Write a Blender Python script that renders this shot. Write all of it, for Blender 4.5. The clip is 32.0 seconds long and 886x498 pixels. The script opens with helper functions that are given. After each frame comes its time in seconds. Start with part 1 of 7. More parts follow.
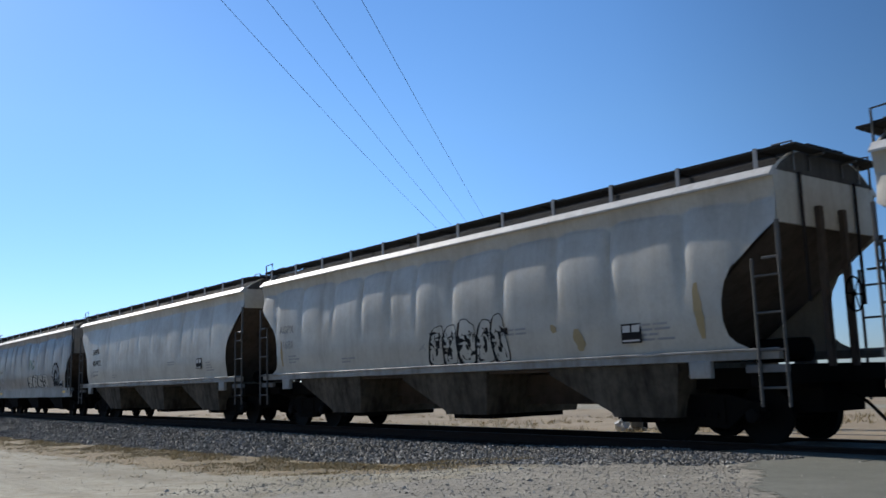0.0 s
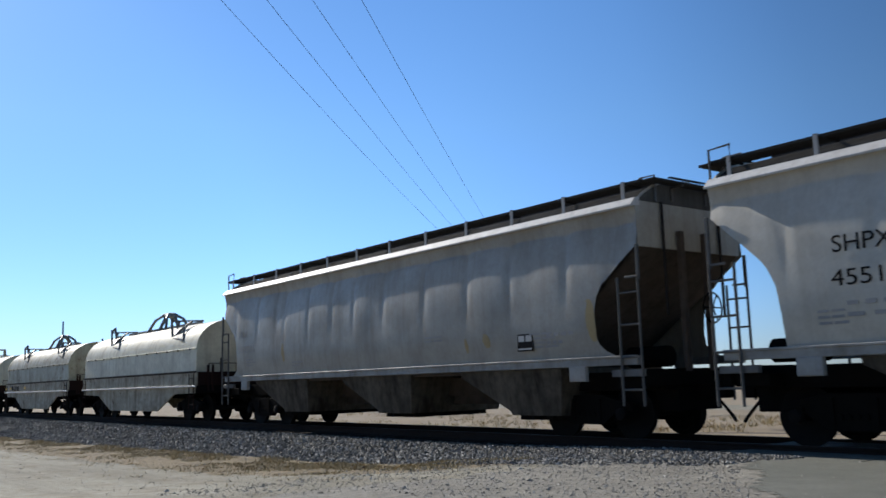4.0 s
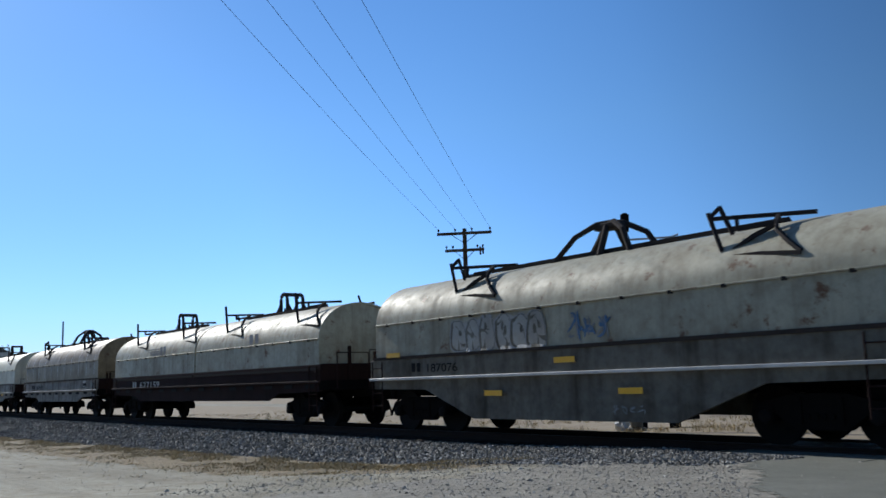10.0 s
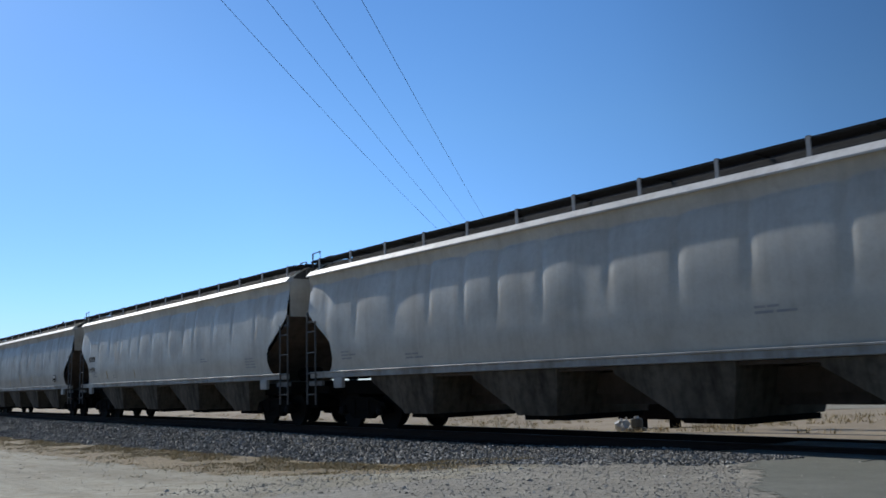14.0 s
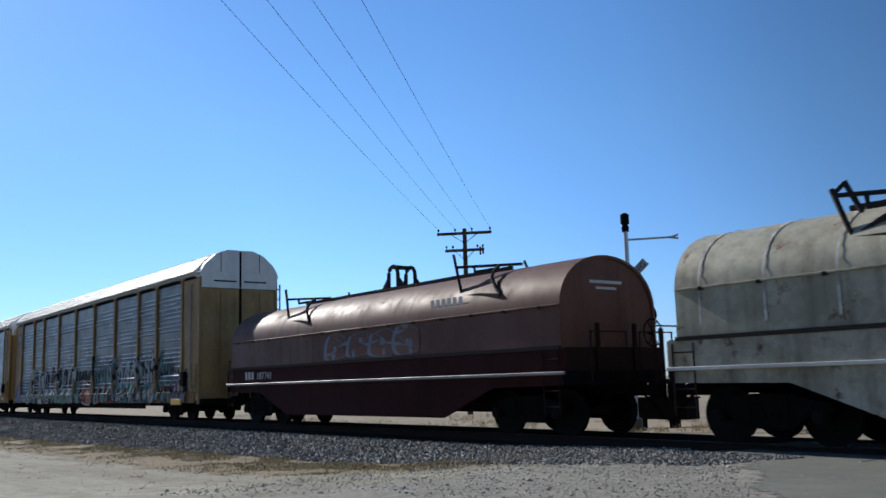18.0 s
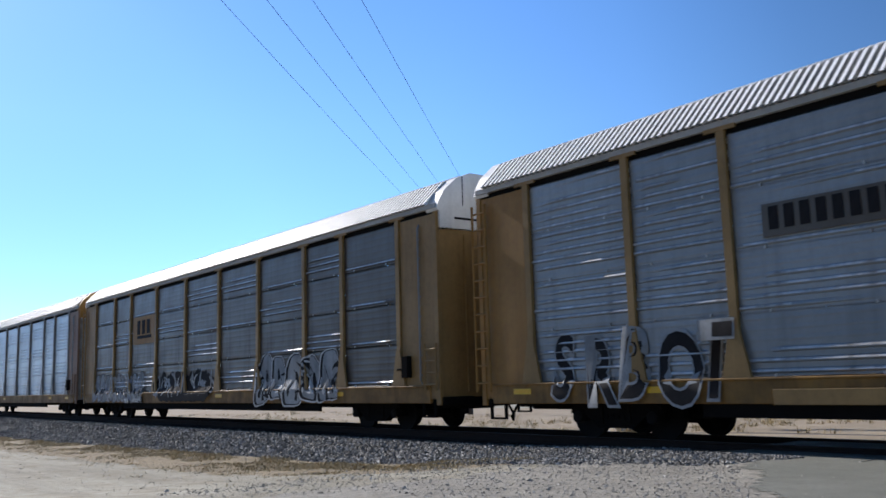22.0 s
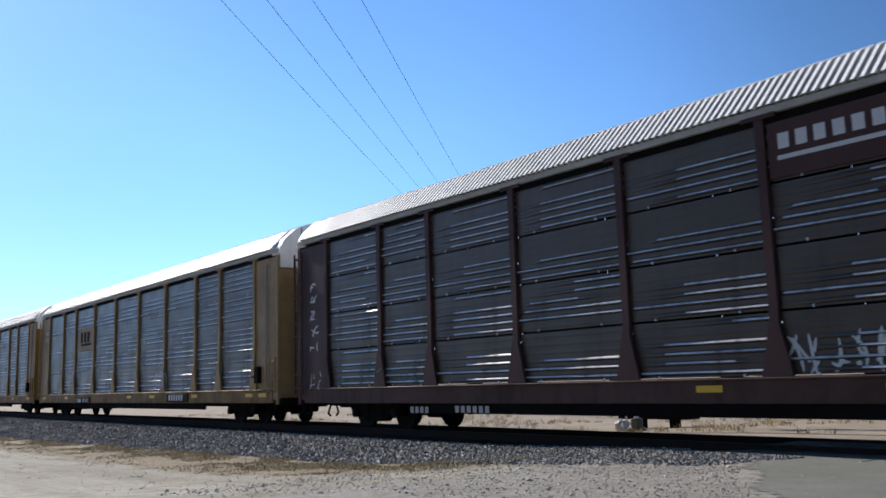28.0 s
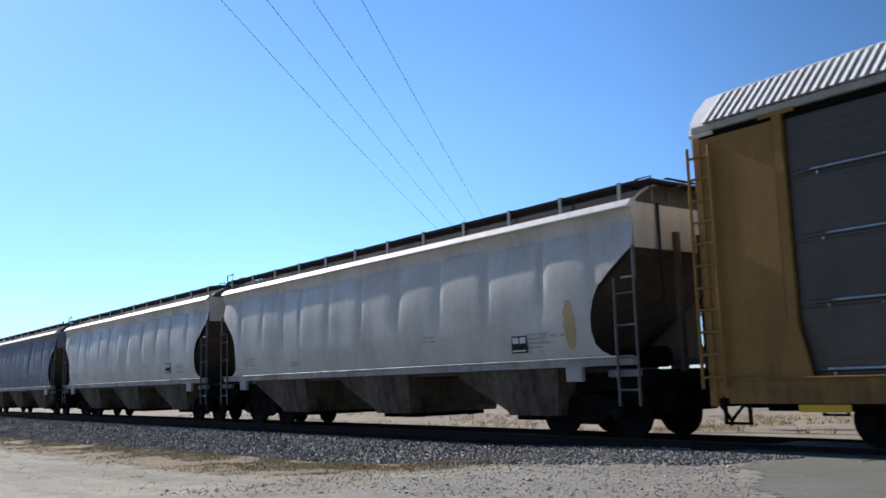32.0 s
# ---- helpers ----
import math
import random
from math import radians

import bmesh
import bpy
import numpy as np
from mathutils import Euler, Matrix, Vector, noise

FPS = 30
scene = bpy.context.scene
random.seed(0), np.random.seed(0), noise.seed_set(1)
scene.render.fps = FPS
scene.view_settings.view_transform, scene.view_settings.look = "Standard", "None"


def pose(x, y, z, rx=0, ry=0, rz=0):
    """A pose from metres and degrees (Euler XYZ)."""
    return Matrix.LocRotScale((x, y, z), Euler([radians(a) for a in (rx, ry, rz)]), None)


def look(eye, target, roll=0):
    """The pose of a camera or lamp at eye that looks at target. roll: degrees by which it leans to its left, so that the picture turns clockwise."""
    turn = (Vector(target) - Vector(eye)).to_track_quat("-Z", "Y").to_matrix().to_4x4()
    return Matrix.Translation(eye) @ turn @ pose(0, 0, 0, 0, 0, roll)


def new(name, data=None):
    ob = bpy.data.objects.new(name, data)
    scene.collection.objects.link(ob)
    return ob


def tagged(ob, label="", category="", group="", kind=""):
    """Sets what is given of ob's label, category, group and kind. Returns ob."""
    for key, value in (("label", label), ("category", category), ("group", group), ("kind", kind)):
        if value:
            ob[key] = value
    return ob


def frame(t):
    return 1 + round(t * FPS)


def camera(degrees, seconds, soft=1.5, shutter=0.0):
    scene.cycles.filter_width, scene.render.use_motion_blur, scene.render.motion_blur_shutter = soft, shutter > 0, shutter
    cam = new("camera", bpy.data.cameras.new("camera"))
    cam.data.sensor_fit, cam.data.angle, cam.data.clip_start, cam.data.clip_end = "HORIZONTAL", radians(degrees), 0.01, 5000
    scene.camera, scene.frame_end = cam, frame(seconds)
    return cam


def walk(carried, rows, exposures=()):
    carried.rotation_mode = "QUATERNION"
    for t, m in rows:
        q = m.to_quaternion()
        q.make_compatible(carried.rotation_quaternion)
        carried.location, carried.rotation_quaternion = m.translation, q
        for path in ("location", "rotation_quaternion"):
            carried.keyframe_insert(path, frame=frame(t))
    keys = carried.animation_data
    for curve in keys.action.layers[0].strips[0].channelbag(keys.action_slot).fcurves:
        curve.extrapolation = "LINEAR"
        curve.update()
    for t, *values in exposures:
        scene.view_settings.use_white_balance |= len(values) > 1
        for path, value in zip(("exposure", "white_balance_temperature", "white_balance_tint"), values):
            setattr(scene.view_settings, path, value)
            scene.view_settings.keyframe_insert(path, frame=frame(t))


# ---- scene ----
cam = camera(52.74, 32.0, 1.6, 0.06)
CAM = pose(0, -13.735, 1.128, 98.47, 1.65, 52.41)
walk(cam, [(0.0, CAM), (32.0, CAM)], exposures=[
    (0.0, 0.0, 6500, 10), (4.5, 0.0, 6500, 10), (6.8, -0.17, 6150, 8), (12.2, -0.18, 6150, 8), (13.4, -0.26, 6150, 8), (15.5, 0.0, 6500, 11), (17.2, 0.0, 6500, 11),
    (18.6, -0.12, 6150, 8), (19.2, -0.12, 6150, 8), (20.2, 0.29, 6300, 13), (26.0, 0.30, 6350, 14), (28.0, 0.30, 6450, 14), (32.0, 0.30, 6400, 13)])

# ---------- light ----------
SUN_DIR = Vector((-1.67, -0.05, 1.0)).normalized()
world = bpy.data.worlds.new("sky")
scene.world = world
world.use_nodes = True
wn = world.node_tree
sky = wn.nodes.new("ShaderNodeTexSky")
sky.sky_type, sky.sun_disc = "NISHITA", False
sky.sun_elevation = math.asin(SUN_DIR.z)
sky.sun_rotation = math.atan2(SUN_DIR.x, SUN_DIR.y)
sky.altitude, sky.air_density, sky.dust_density, sky.ozone_density = 300, 1.0, 0.15, 1.6
wn.nodes["Background"].inputs["Strength"].default_value = 0.125
clear = wn.nodes.new("ShaderNodeHueSaturation")
clear.inputs["Saturation"].default_value = 1.15
wn.links.new(sky.outputs["Color"], clear.inputs["Color"])
tint = wn.nodes.new("ShaderNodeMix")
tint.data_type, tint.blend_type = "RGBA", "MULTIPLY"
tint.inputs[0].default_value = 1.0
where = wn.nodes.new("ShaderNodeTexCoord")
split = wn.nodes.new("ShaderNodeSeparateXYZ")
wn.links.new(where.outputs["Generated"], split.inputs[0])
haze = wn.nodes.new("ShaderNodeValToRGB")
haze.color_ramp.elements[0].position, haze.color_ramp.elements[0].color = 0.0, (0.50, 0.68, 1.22, 1)
haze.color_ramp.elements[1].position, haze.color_ramp.elements[1].color = 0.28, (0.74, 0.93, 1.14, 1)
haze.color_ramp.elements.new(0.10).color = (0.60, 0.82, 1.22, 1)
wn.links.new(split.outputs["Z"], haze.inputs["Fac"])
wn.links.new(haze.outputs["Color"], tint.inputs[7])
wn.links.new(clear.outputs["Color"], tint.inputs[6])
# sky scaled by hand along x: dimmed to darken car sides, raised at +x
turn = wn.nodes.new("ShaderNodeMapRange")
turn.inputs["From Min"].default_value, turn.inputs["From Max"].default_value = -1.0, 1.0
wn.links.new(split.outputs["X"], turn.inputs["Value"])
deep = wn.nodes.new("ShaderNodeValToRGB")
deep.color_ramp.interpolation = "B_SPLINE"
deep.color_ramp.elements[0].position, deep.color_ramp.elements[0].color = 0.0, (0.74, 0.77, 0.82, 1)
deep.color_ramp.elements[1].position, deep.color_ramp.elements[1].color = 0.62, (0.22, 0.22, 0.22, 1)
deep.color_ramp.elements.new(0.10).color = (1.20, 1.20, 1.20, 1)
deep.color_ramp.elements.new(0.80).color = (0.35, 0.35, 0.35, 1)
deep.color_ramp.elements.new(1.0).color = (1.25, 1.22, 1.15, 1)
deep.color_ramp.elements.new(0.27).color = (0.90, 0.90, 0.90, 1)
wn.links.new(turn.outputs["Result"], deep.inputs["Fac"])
# and scaled along y: dimmer behind the camera, so near car sides darken
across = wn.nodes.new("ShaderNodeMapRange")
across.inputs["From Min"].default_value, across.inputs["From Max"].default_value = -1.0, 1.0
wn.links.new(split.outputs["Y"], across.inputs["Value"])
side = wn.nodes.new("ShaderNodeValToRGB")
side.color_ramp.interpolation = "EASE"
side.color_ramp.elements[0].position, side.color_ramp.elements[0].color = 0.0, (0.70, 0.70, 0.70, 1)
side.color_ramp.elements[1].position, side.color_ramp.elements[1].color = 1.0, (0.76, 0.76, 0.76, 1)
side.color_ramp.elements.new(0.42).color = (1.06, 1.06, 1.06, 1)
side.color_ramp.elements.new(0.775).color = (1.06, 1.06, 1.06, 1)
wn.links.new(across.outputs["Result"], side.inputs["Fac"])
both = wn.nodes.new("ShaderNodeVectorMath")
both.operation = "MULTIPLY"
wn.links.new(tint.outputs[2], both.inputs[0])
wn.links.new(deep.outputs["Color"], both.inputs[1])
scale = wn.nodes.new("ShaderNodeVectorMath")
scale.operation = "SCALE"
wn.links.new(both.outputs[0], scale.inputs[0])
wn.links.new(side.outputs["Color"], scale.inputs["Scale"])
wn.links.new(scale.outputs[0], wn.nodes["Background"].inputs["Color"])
sun = new("sun", bpy.data.lights.new("sun", "SUN"))
sun.data.energy, sun.data.angle, sun.data.color = 5.0, radians(0.53), (1.0, 0.95, 0.88)
sun.matrix_world = look(SUN_DIR * 50, (0, 0, 0))


# ---------- materials ----------
def shader(name):
    m = bpy.data.materials.new(name)
    m.use_nodes = True
    return m, m.node_tree, m.node_tree.nodes["Principled BSDF"]


def noise_node(nt, vec, scale, detail=4.0, rough=0.55):
    n = nt.nodes.new("ShaderNodeTexNoise")
    n.inputs["Scale"].default_value, n.inputs["Detail"].default_value, n.inputs["Roughness"].default_value = scale, detail, rough
    nt.links.new(vec, n.inputs["Vector"])
    return n.outputs["Fac"]


def ramp(nt, fac, a, b):
    r = nt.nodes.new("ShaderNodeMapRange")
    r.inputs["From Min"].default_value, r.inputs["From Max"].default_value = a, b
    nt.links.new(fac, r.inputs["Value"])
    return r.outputs["Result"]


def mixc(nt, fac, a, b, blend="MIX"):
    m = nt.nodes.new("ShaderNodeMix")
    m.data_type, m.blend_type = "RGBA", blend
    for sock, v in ((m.inputs[0], fac), (m.inputs[6], a), (m.inputs[7], b)):
        if isinstance(v, (int, float)):
            sock.default_value = v
        elif isinstance(v, tuple):
            sock.default_value = (*v, 1)
        else:
            nt.links.new(v, sock)
    return m.outputs[2]


def mapped(nt, scale, kind="Object"):
    tc = nt.nodes.new("ShaderNodeTexCoord")
    mp = nt.nodes.new("ShaderNodeMapping")
    mp.inputs["Scale"].default_value = scale
    nt.links.new(tc.outputs[kind], mp.inputs["Vector"])
    return mp.outputs["Vector"]


def bump(nt, b, height, strength, dist=0.02):
    n = nt.nodes.new("ShaderNodeBump")
    n.inputs["Strength"].default_value, n.inputs["Distance"].default_value = strength, dist
    nt.links.new(height, n.inputs["Height"])
    nt.links.new(n.outputs["Normal"], b.inputs["Normal"])


def paint(name, base, dirt=(0.10, 0.08, 0.06), amount=0.5, rough=0.5, metal=0.0, grime=1.0, vary=0.0, rust=None, gloss=None, tint=None):
    """Weathered paint on steel: blotches, runs of dirt down the side, fine speckle."""
    m, nt, b = shader(name)
    plain = mapped(nt, (1, 1, 1))
    runs = mapped(nt, (2.6, 2.6, 0.16))
    blot = ramp(nt, noise_node(nt, plain, 0.55 * grime, 5, 0.62), 0.40, 0.78)
    run = ramp(nt, noise_node(nt, runs, 1.6, 4, 0.6), 0.48, 0.80)
    fine = ramp(nt, noise_node(nt, plain, 14, 3, 0.6), 0.35, 0.75)
    light = tuple(min(1, c * 1.04) for c in base)
    dark = tuple(c * 0.94 for c in base)
    col = mixc(nt, fine, dark, light)
    mul = nt.nodes.new("ShaderNodeMath")
    mul.operation = "MULTIPLY_ADD"
    nt.links.new(blot, mul.inputs[0])
    mul.inputs[1].default_value = amount
    mu2 = nt.nodes.new("ShaderNodeMath")
    mu2.operation = "MULTIPLY"
    mu2.inputs[1].default_value = amount * 0.8
    nt.links.new(run, mu2.inputs[0])
    nt.links.new(mu2.outputs[0], mul.inputs[2])
    mul.use_clamp = True
    col = mixc(nt, mul.outputs[0], col, dirt)
    mott = nt.nodes.new("ShaderNodeMath")
    mott.operation = "MULTIPLY"
    mott.inputs[1].default_value = 0.55 * amount
    nt.links.new(ramp(nt, noise_node(nt, plain, 5.5, 6, 0.68), 0.46, 0.70), mott.inputs[0])
    col = mixc(nt, mott.outputs[0], col, dirt)
    if rust:
        spots = ramp(nt, noise_node(nt, plain, 2.3, 7, 0.72), 0.585, 0.66)
        col = mixc(nt, spots, col, rust)
    if vary:
        info = nt.nodes.new("ShaderNodeObjectInfo")
        k = ramp(nt, info.outputs["Random"], 0.0, 1.0)
        sc = nt.nodes.new("ShaderNodeMath")
        sc.operation = "MULTIPLY"
        sc.inputs[1].default_value = vary
        nt.links.new(k, sc.inputs[0])
        col = mixc(nt, sc.outputs[0], col, tuple(c * 0.35 for c in base))
    nt.links.new(col, b.inputs["Base Color"])
    b.inputs["Metallic"].default_value = metal
    b.inputs["Specular IOR Level"].default_value = gloss if gloss else 0.32 if rough < 0.7 else 0.10
    if tint:
        b.inputs["Specular Tint"].default_value = (*tint, 1)
    rr = nt.nodes.new("ShaderNodeMapRange")
    rr.inputs["To Min"].default_value, rr.inputs["To Max"].default_value = rough, min(1, rough + 0.3)
    nt.links.new(mul.outputs[0], rr.inputs["Value"])
    nt.links.new(rr.outputs["Result"], b.inputs["Roughness"])
    bump(nt, b, noise_node(nt, plain, 3.0, 4, 0.6), 0.12, 0.01)
    return m


def ground_mat(name, tones, scales=(0.35, 3.0, 40.0), bumps=0.6, rough=0.95):
    m, nt, b = shader(name)
    p = mapped(nt, (1, 1, 1))
    col = mixc(nt, ramp(nt, noise_node(nt, p, scales[0], 5, 0.6), 0.35, 0.68), tones[0], tones[1])
    col = mixc(nt, ramp(nt, noise_node(nt, p, scales[1], 5, 0.65), 0.45, 0.75), col, tones[2])
    fine = noise_node(nt, p, scales[2], 3, 0.7)
    col = mixc(nt, ramp(nt, fine, 0.35, 0.7), mixc(nt, 0.45, col, tuple(c * 0.5 for c in tones[0])), col)
    nt.links.new(col, b.inputs["Base Color"])
    b.inputs["Roughness"].default_value = rough
    bump(nt, b, fine, bumps, 0.03)
    return m


def sand_mat():
    """Packed sand with streaks drawn out along the wheel tracks."""
    m, nt, b = shader("pale packed sand")
    p, drawn = mapped(nt, (1, 1, 1)), mapped(nt, (0.16, 1.5, 1))
    col = mixc(nt, ramp(nt, noise_node(nt, drawn, 1.1, 5, 0.6), 0.36, 0.64), (0.225, 0.205, 0.146), (0.375, 0.347, 0.26))
    col = mixc(nt, ramp(nt, noise_node(nt, p, 1.3, 6, 0.65), 0.50, 0.72), col, (0.215, 0.178, 0.112))
    fine = noise_node(nt, p, 34, 4, 0.72)
    col = mixc(nt, ramp(nt, fine, 0.30, 0.62), mixc(nt, 0.4, col, (0.10, 0.09, 0.07)), col)
    nt.links.new(col, b.inputs["Base Color"])
    b.inputs["Roughness"].default_value = 0.95
    bump(nt, b, fine, 0.6, 0.03)
    return m


def stones_mat(name, tones):
    m, nt, b = shader(name)
    g = nt.nodes.new("ShaderNodeNewGeometry")
    cr = nt.nodes.new("ShaderNodeValToRGB")
    e = cr.color_ramp.elements
    e[0].color, e[1].color = (*tones[0], 1), (*tones[-1], 1)
    for i, t in enumerate(tones[1:-1]):
        e.new((i + 1) / (len(tones) - 1)).color = (*t, 1)
    nt.links.new(g.outputs["Random Per Island"], cr.inputs["Fac"])
    nt.links.new(cr.outputs["Color"], b.inputs["Base Color"])
    b.inputs["Roughness"].default_value = 0.9
    return m


def glow(name, col, power):
    m, nt, b = shader(name)
    b.inputs["Base Color"].default_value = (*col, 1)
    b.inputs["Emission Color"].default_value = (*col, 1)
    b.inputs["Emission Strength"].default_value = power
    return m


M = {}
M["hop_light"] = paint("light grey paint", (0.54, 0.522, 0.457), (0.32, 0.287, 0.226), 0.55, 0.46, grime=1.6, gloss=0.7)
M["hop_mid"] = paint("mid grey paint", (0.37, 0.355, 0.31), (0.21, 0.185, 0.145), 0.6, 0.46, grime=1.6, gloss=0.7)
M["hop_dark"] = paint("dull grey paint", (0.18, 0.168, 0.155), (0.095, 0.083, 0.07), 0.6, 0.44, rust=(0.17, 0.11, 0.08), gloss=0.8)
M["hop_blue"] = paint("blue grey paint", (0.17, 0.19, 0.24), (0.08, 0.08, 0.09), 0.5, 0.6)
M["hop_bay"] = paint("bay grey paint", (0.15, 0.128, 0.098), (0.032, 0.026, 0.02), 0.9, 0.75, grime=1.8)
M["sill_pale"] = paint("pale sill strip", (0.36, 0.355, 0.335), (0.15, 0.135, 0.11), 0.7, 0.55, grime=2.0)
# end colour darkened for a face turned from the sun, with mottled dirt
M["hop_end"] = paint("grimy end paint", (0.30, 0.285, 0.26), (0.14, 0.12, 0.10), 0.7, 0.6)
# roof colour darkened to stand for the shade under the running boards
M["hop_roof"] = paint("sooty roof paint", (0.10, 0.097, 0.09), (0.05, 0.045, 0.04), 0.7, 0.7)
# dark brown for slope sheets, end posts and centre sill
M["dark_brown"] = paint("brown brake dust", (0.12, 0.098, 0.082), (0.05, 0.04, 0.033), 0.7, 0.95)
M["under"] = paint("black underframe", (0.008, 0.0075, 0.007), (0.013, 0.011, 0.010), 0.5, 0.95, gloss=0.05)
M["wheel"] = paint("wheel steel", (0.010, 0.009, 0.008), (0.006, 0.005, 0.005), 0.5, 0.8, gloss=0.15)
M["grate"] = paint("walkway grating", (0.035, 0.035, 0.035), (0.02, 0.02, 0.018), 0.5, 0.8, 0.0)
M["hatch"] = paint("dark hatch", (0.04, 0.04, 0.04), (0.025, 0.025, 0.022), 0.5, 0.8)
M["galv"] = paint("galvanised bars", (0.24, 0.24, 0.235), (0.12, 0.11, 0.1), 0.4, 0.5, 0.3)
M["white_bar"] = paint("white bars", (0.52, 0.52, 0.5), (0.26, 0.24, 0.21), 0.3, 0.5)
M["sill_white"] = paint("pale sill", (0.62, 0.62, 0.60), (0.25, 0.22, 0.18), 0.4, 0.5)
M["coil_grey"] = paint("coil hood grey", (0.44, 0.42, 0.315), (0.20, 0.175, 0.125), 0.8, 0.5, grime=2.2, rust=(0.15, 0.08, 0.045), gloss=0.4, tint=(1.0, 0.92, 0.78))
M["coil_white"] = paint("coil hood white", (0.74, 0.71, 0.56), (0.36, 0.325, 0.235), 0.6, 0.5, grime=2.0, gloss=0.35, tint=(1.0, 0.92, 0.78))
M["coil_maroon"] = paint("coil hood maroon", (0.122, 0.038, 0.032), (0.068, 0.027, 0.024), 0.6, 0.48, grime=1.6, rust=(0.10, 0.045, 0.03), gloss=0.2, tint=(1.0, 0.85, 0.74))
M["coil_rust"] = paint("coil hood oxide", (0.215, 0.060, 0.033), (0.12, 0.040, 0.024), 0.6, 0.5, grime=1.6, gloss=0.18, tint=(1.0, 0.82, 0.65))
M["coil_tan"] = paint("coil hood tan", (0.27, 0.21, 0.13), (0.11, 0.082, 0.052), 0.8, 0.45, grime=2.0, rust=(0.12, 0.06, 0.035), gloss=0.3, tint=(1.0, 0.9, 0.72))
M["frame_grey"] = paint("grey frame", (0.20, 0.188, 0.155), (0.065, 0.055, 0.042), 0.8, 0.7, grime=2.0)
M["frame_cream"] = paint("dirty cream frame", (0.47, 0.435, 0.34), (0.17, 0.145, 0.10), 0.85, 0.65, grime=2.4, rust=(0.12, 0.07, 0.042))
M["coil_faded"] = paint("faded maroon hood", (0.15, 0.070, 0.050), (0.085, 0.045, 0.036), 0.7, 0.5, grime=1.8, gloss=0.2, tint=(1.0, 0.85, 0.7))
M["frame_maroon"] = paint("maroon frame", (0.045, 0.012, 0.011), (0.026, 0.012, 0.010), 0.5, 0.75)
M["frame_pale"] = paint("pale grey frame", (0.25, 0.247, 0.23), (0.085, 0.074, 0.06), 0.9, 0.6, grime=2.4, rust=(0.10, 0.065, 0.045))
M["frame_dark"] = paint("dark frame", (0.028, 0.014, 0.012), (0.018, 0.013, 0.012), 0.5, 0.8)
M["ladder_grey"] = paint("dull ladder bars", (0.11, 0.108, 0.104), (0.05, 0.045, 0.04), 0.5, 0.6)
# grey with darker blotches, for the foot boards
M["platform_grey"] = paint("sooty grey platform", (0.19, 0.188, 0.18), (0.06, 0.052, 0.045), 0.6, 0.6)
M["post_grey"] = paint("galvanised posts", (0.42, 0.42, 0.41), (0.22, 0.2, 0.18), 0.4, 0.5)
M["black_bar"] = paint("black bars", (0.03, 0.028, 0.028), (0.07, 0.05, 0.04), 0.4, 0.9)
M["panel_blue"] = paint("blue grey panel", (0.12, 0.104, 0.088), (0.062, 0.053, 0.045), 0.6, 0.36, 0.0, grime=1.6, vary=0.3, gloss=0.6, tint=(1.0, 0.84, 0.66))
M["panel_dark"] = paint("dark panel", (0.072, 0.059, 0.05), (0.038, 0.031, 0.026), 0.6, 0.36, 0.0, grime=1.6, vary=0.3, gloss=0.6, tint=(1.0, 0.84, 0.66))
M["panel_silver"] = paint("silver panel", (0.54, 0.595, 0.62), (0.31, 0.345, 0.37), 0.5, 0.30, 0.2, vary=0.25, gloss=1.0)
M["panel_steel"] = paint("dull steel panel", (0.25, 0.27, 0.275), (0.14, 0.15, 0.153), 0.6, 0.32, 0.0, vary=0.3, gloss=0.9)
M["panel_brown"] = paint("brown panel", (0.056, 0.04, 0.034), (0.03, 0.021, 0.018), 0.6, 0.36, 0.0, grime=1.6, vary=0.3, gloss=0.6, tint=(1.0, 0.84, 0.66))
M["panel_plain"] = paint("plain panel", (0.086, 0.074, 0.063), (0.046, 0.039, 0.033), 0.6, 0.36, 0.0, grime=1.6, vary=0.3, gloss=0.6, tint=(1.0, 0.84, 0.66))
# pale colour for the sun's glint on the ribs, shared by the clips
M["glint_and_clips"] = paint("rubbed bare ribs", (0.62, 0.61, 0.59), (0.18, 0.175, 0.165), 0.9, 0.30, 0.3, grime=3.0)
M["strap_flaky"] = paint("flaking white band", (0.60, 0.59, 0.56), (0.20, 0.17, 0.13), 1.0, 0.6, grime=7.0)
M["yellow"] = paint("faded yellow", (0.3, 0.155, 0.034), (0.15, 0.08, 0.024), 0.55, 0.55, gloss=0.32, tint=(1.0, 0.92, 0.8))
M["sill_ochre"] = paint("grimy ochre sill", (0.27, 0.145, 0.035), (0.10, 0.06, 0.028), 0.85, 0.6, grime=2.0, gloss=0.32, tint=(1.0, 0.92, 0.8))
M["end_tan"] = paint("tan end paint", (0.36, 0.235, 0.10), (0.17, 0.11, 0.052), 0.7, 0.55, grime=1.6, gloss=0.32, tint=(1.0, 0.92, 0.8))
M["yellow_dull"] = paint("dull yellow", (0.30, 0.185, 0.068), (0.14, 0.088, 0.036), 0.6, 0.55, gloss=0.32, tint=(1.0, 0.92, 0.8))
M["brown_steel"] = paint("brown post", (0.27, 0.17, 0.115), (0.14, 0.09, 0.065), 0.5, 0.55, gloss=0.32, tint=(1.0, 0.92, 0.8))
M["sill_maroon"] = paint("grimy maroon sill", (0.085, 0.04, 0.03), (0.04, 0.025, 0.02), 0.7, 0.65, gloss=0.32, tint=(1.0, 0.92, 0.8))
M["maroon_post"] = paint("maroon post", (0.060, 0.024, 0.022), (0.035, 0.02, 0.018), 0.5, 0.6, gloss=0.32, tint=(1.0, 0.92, 0.8))
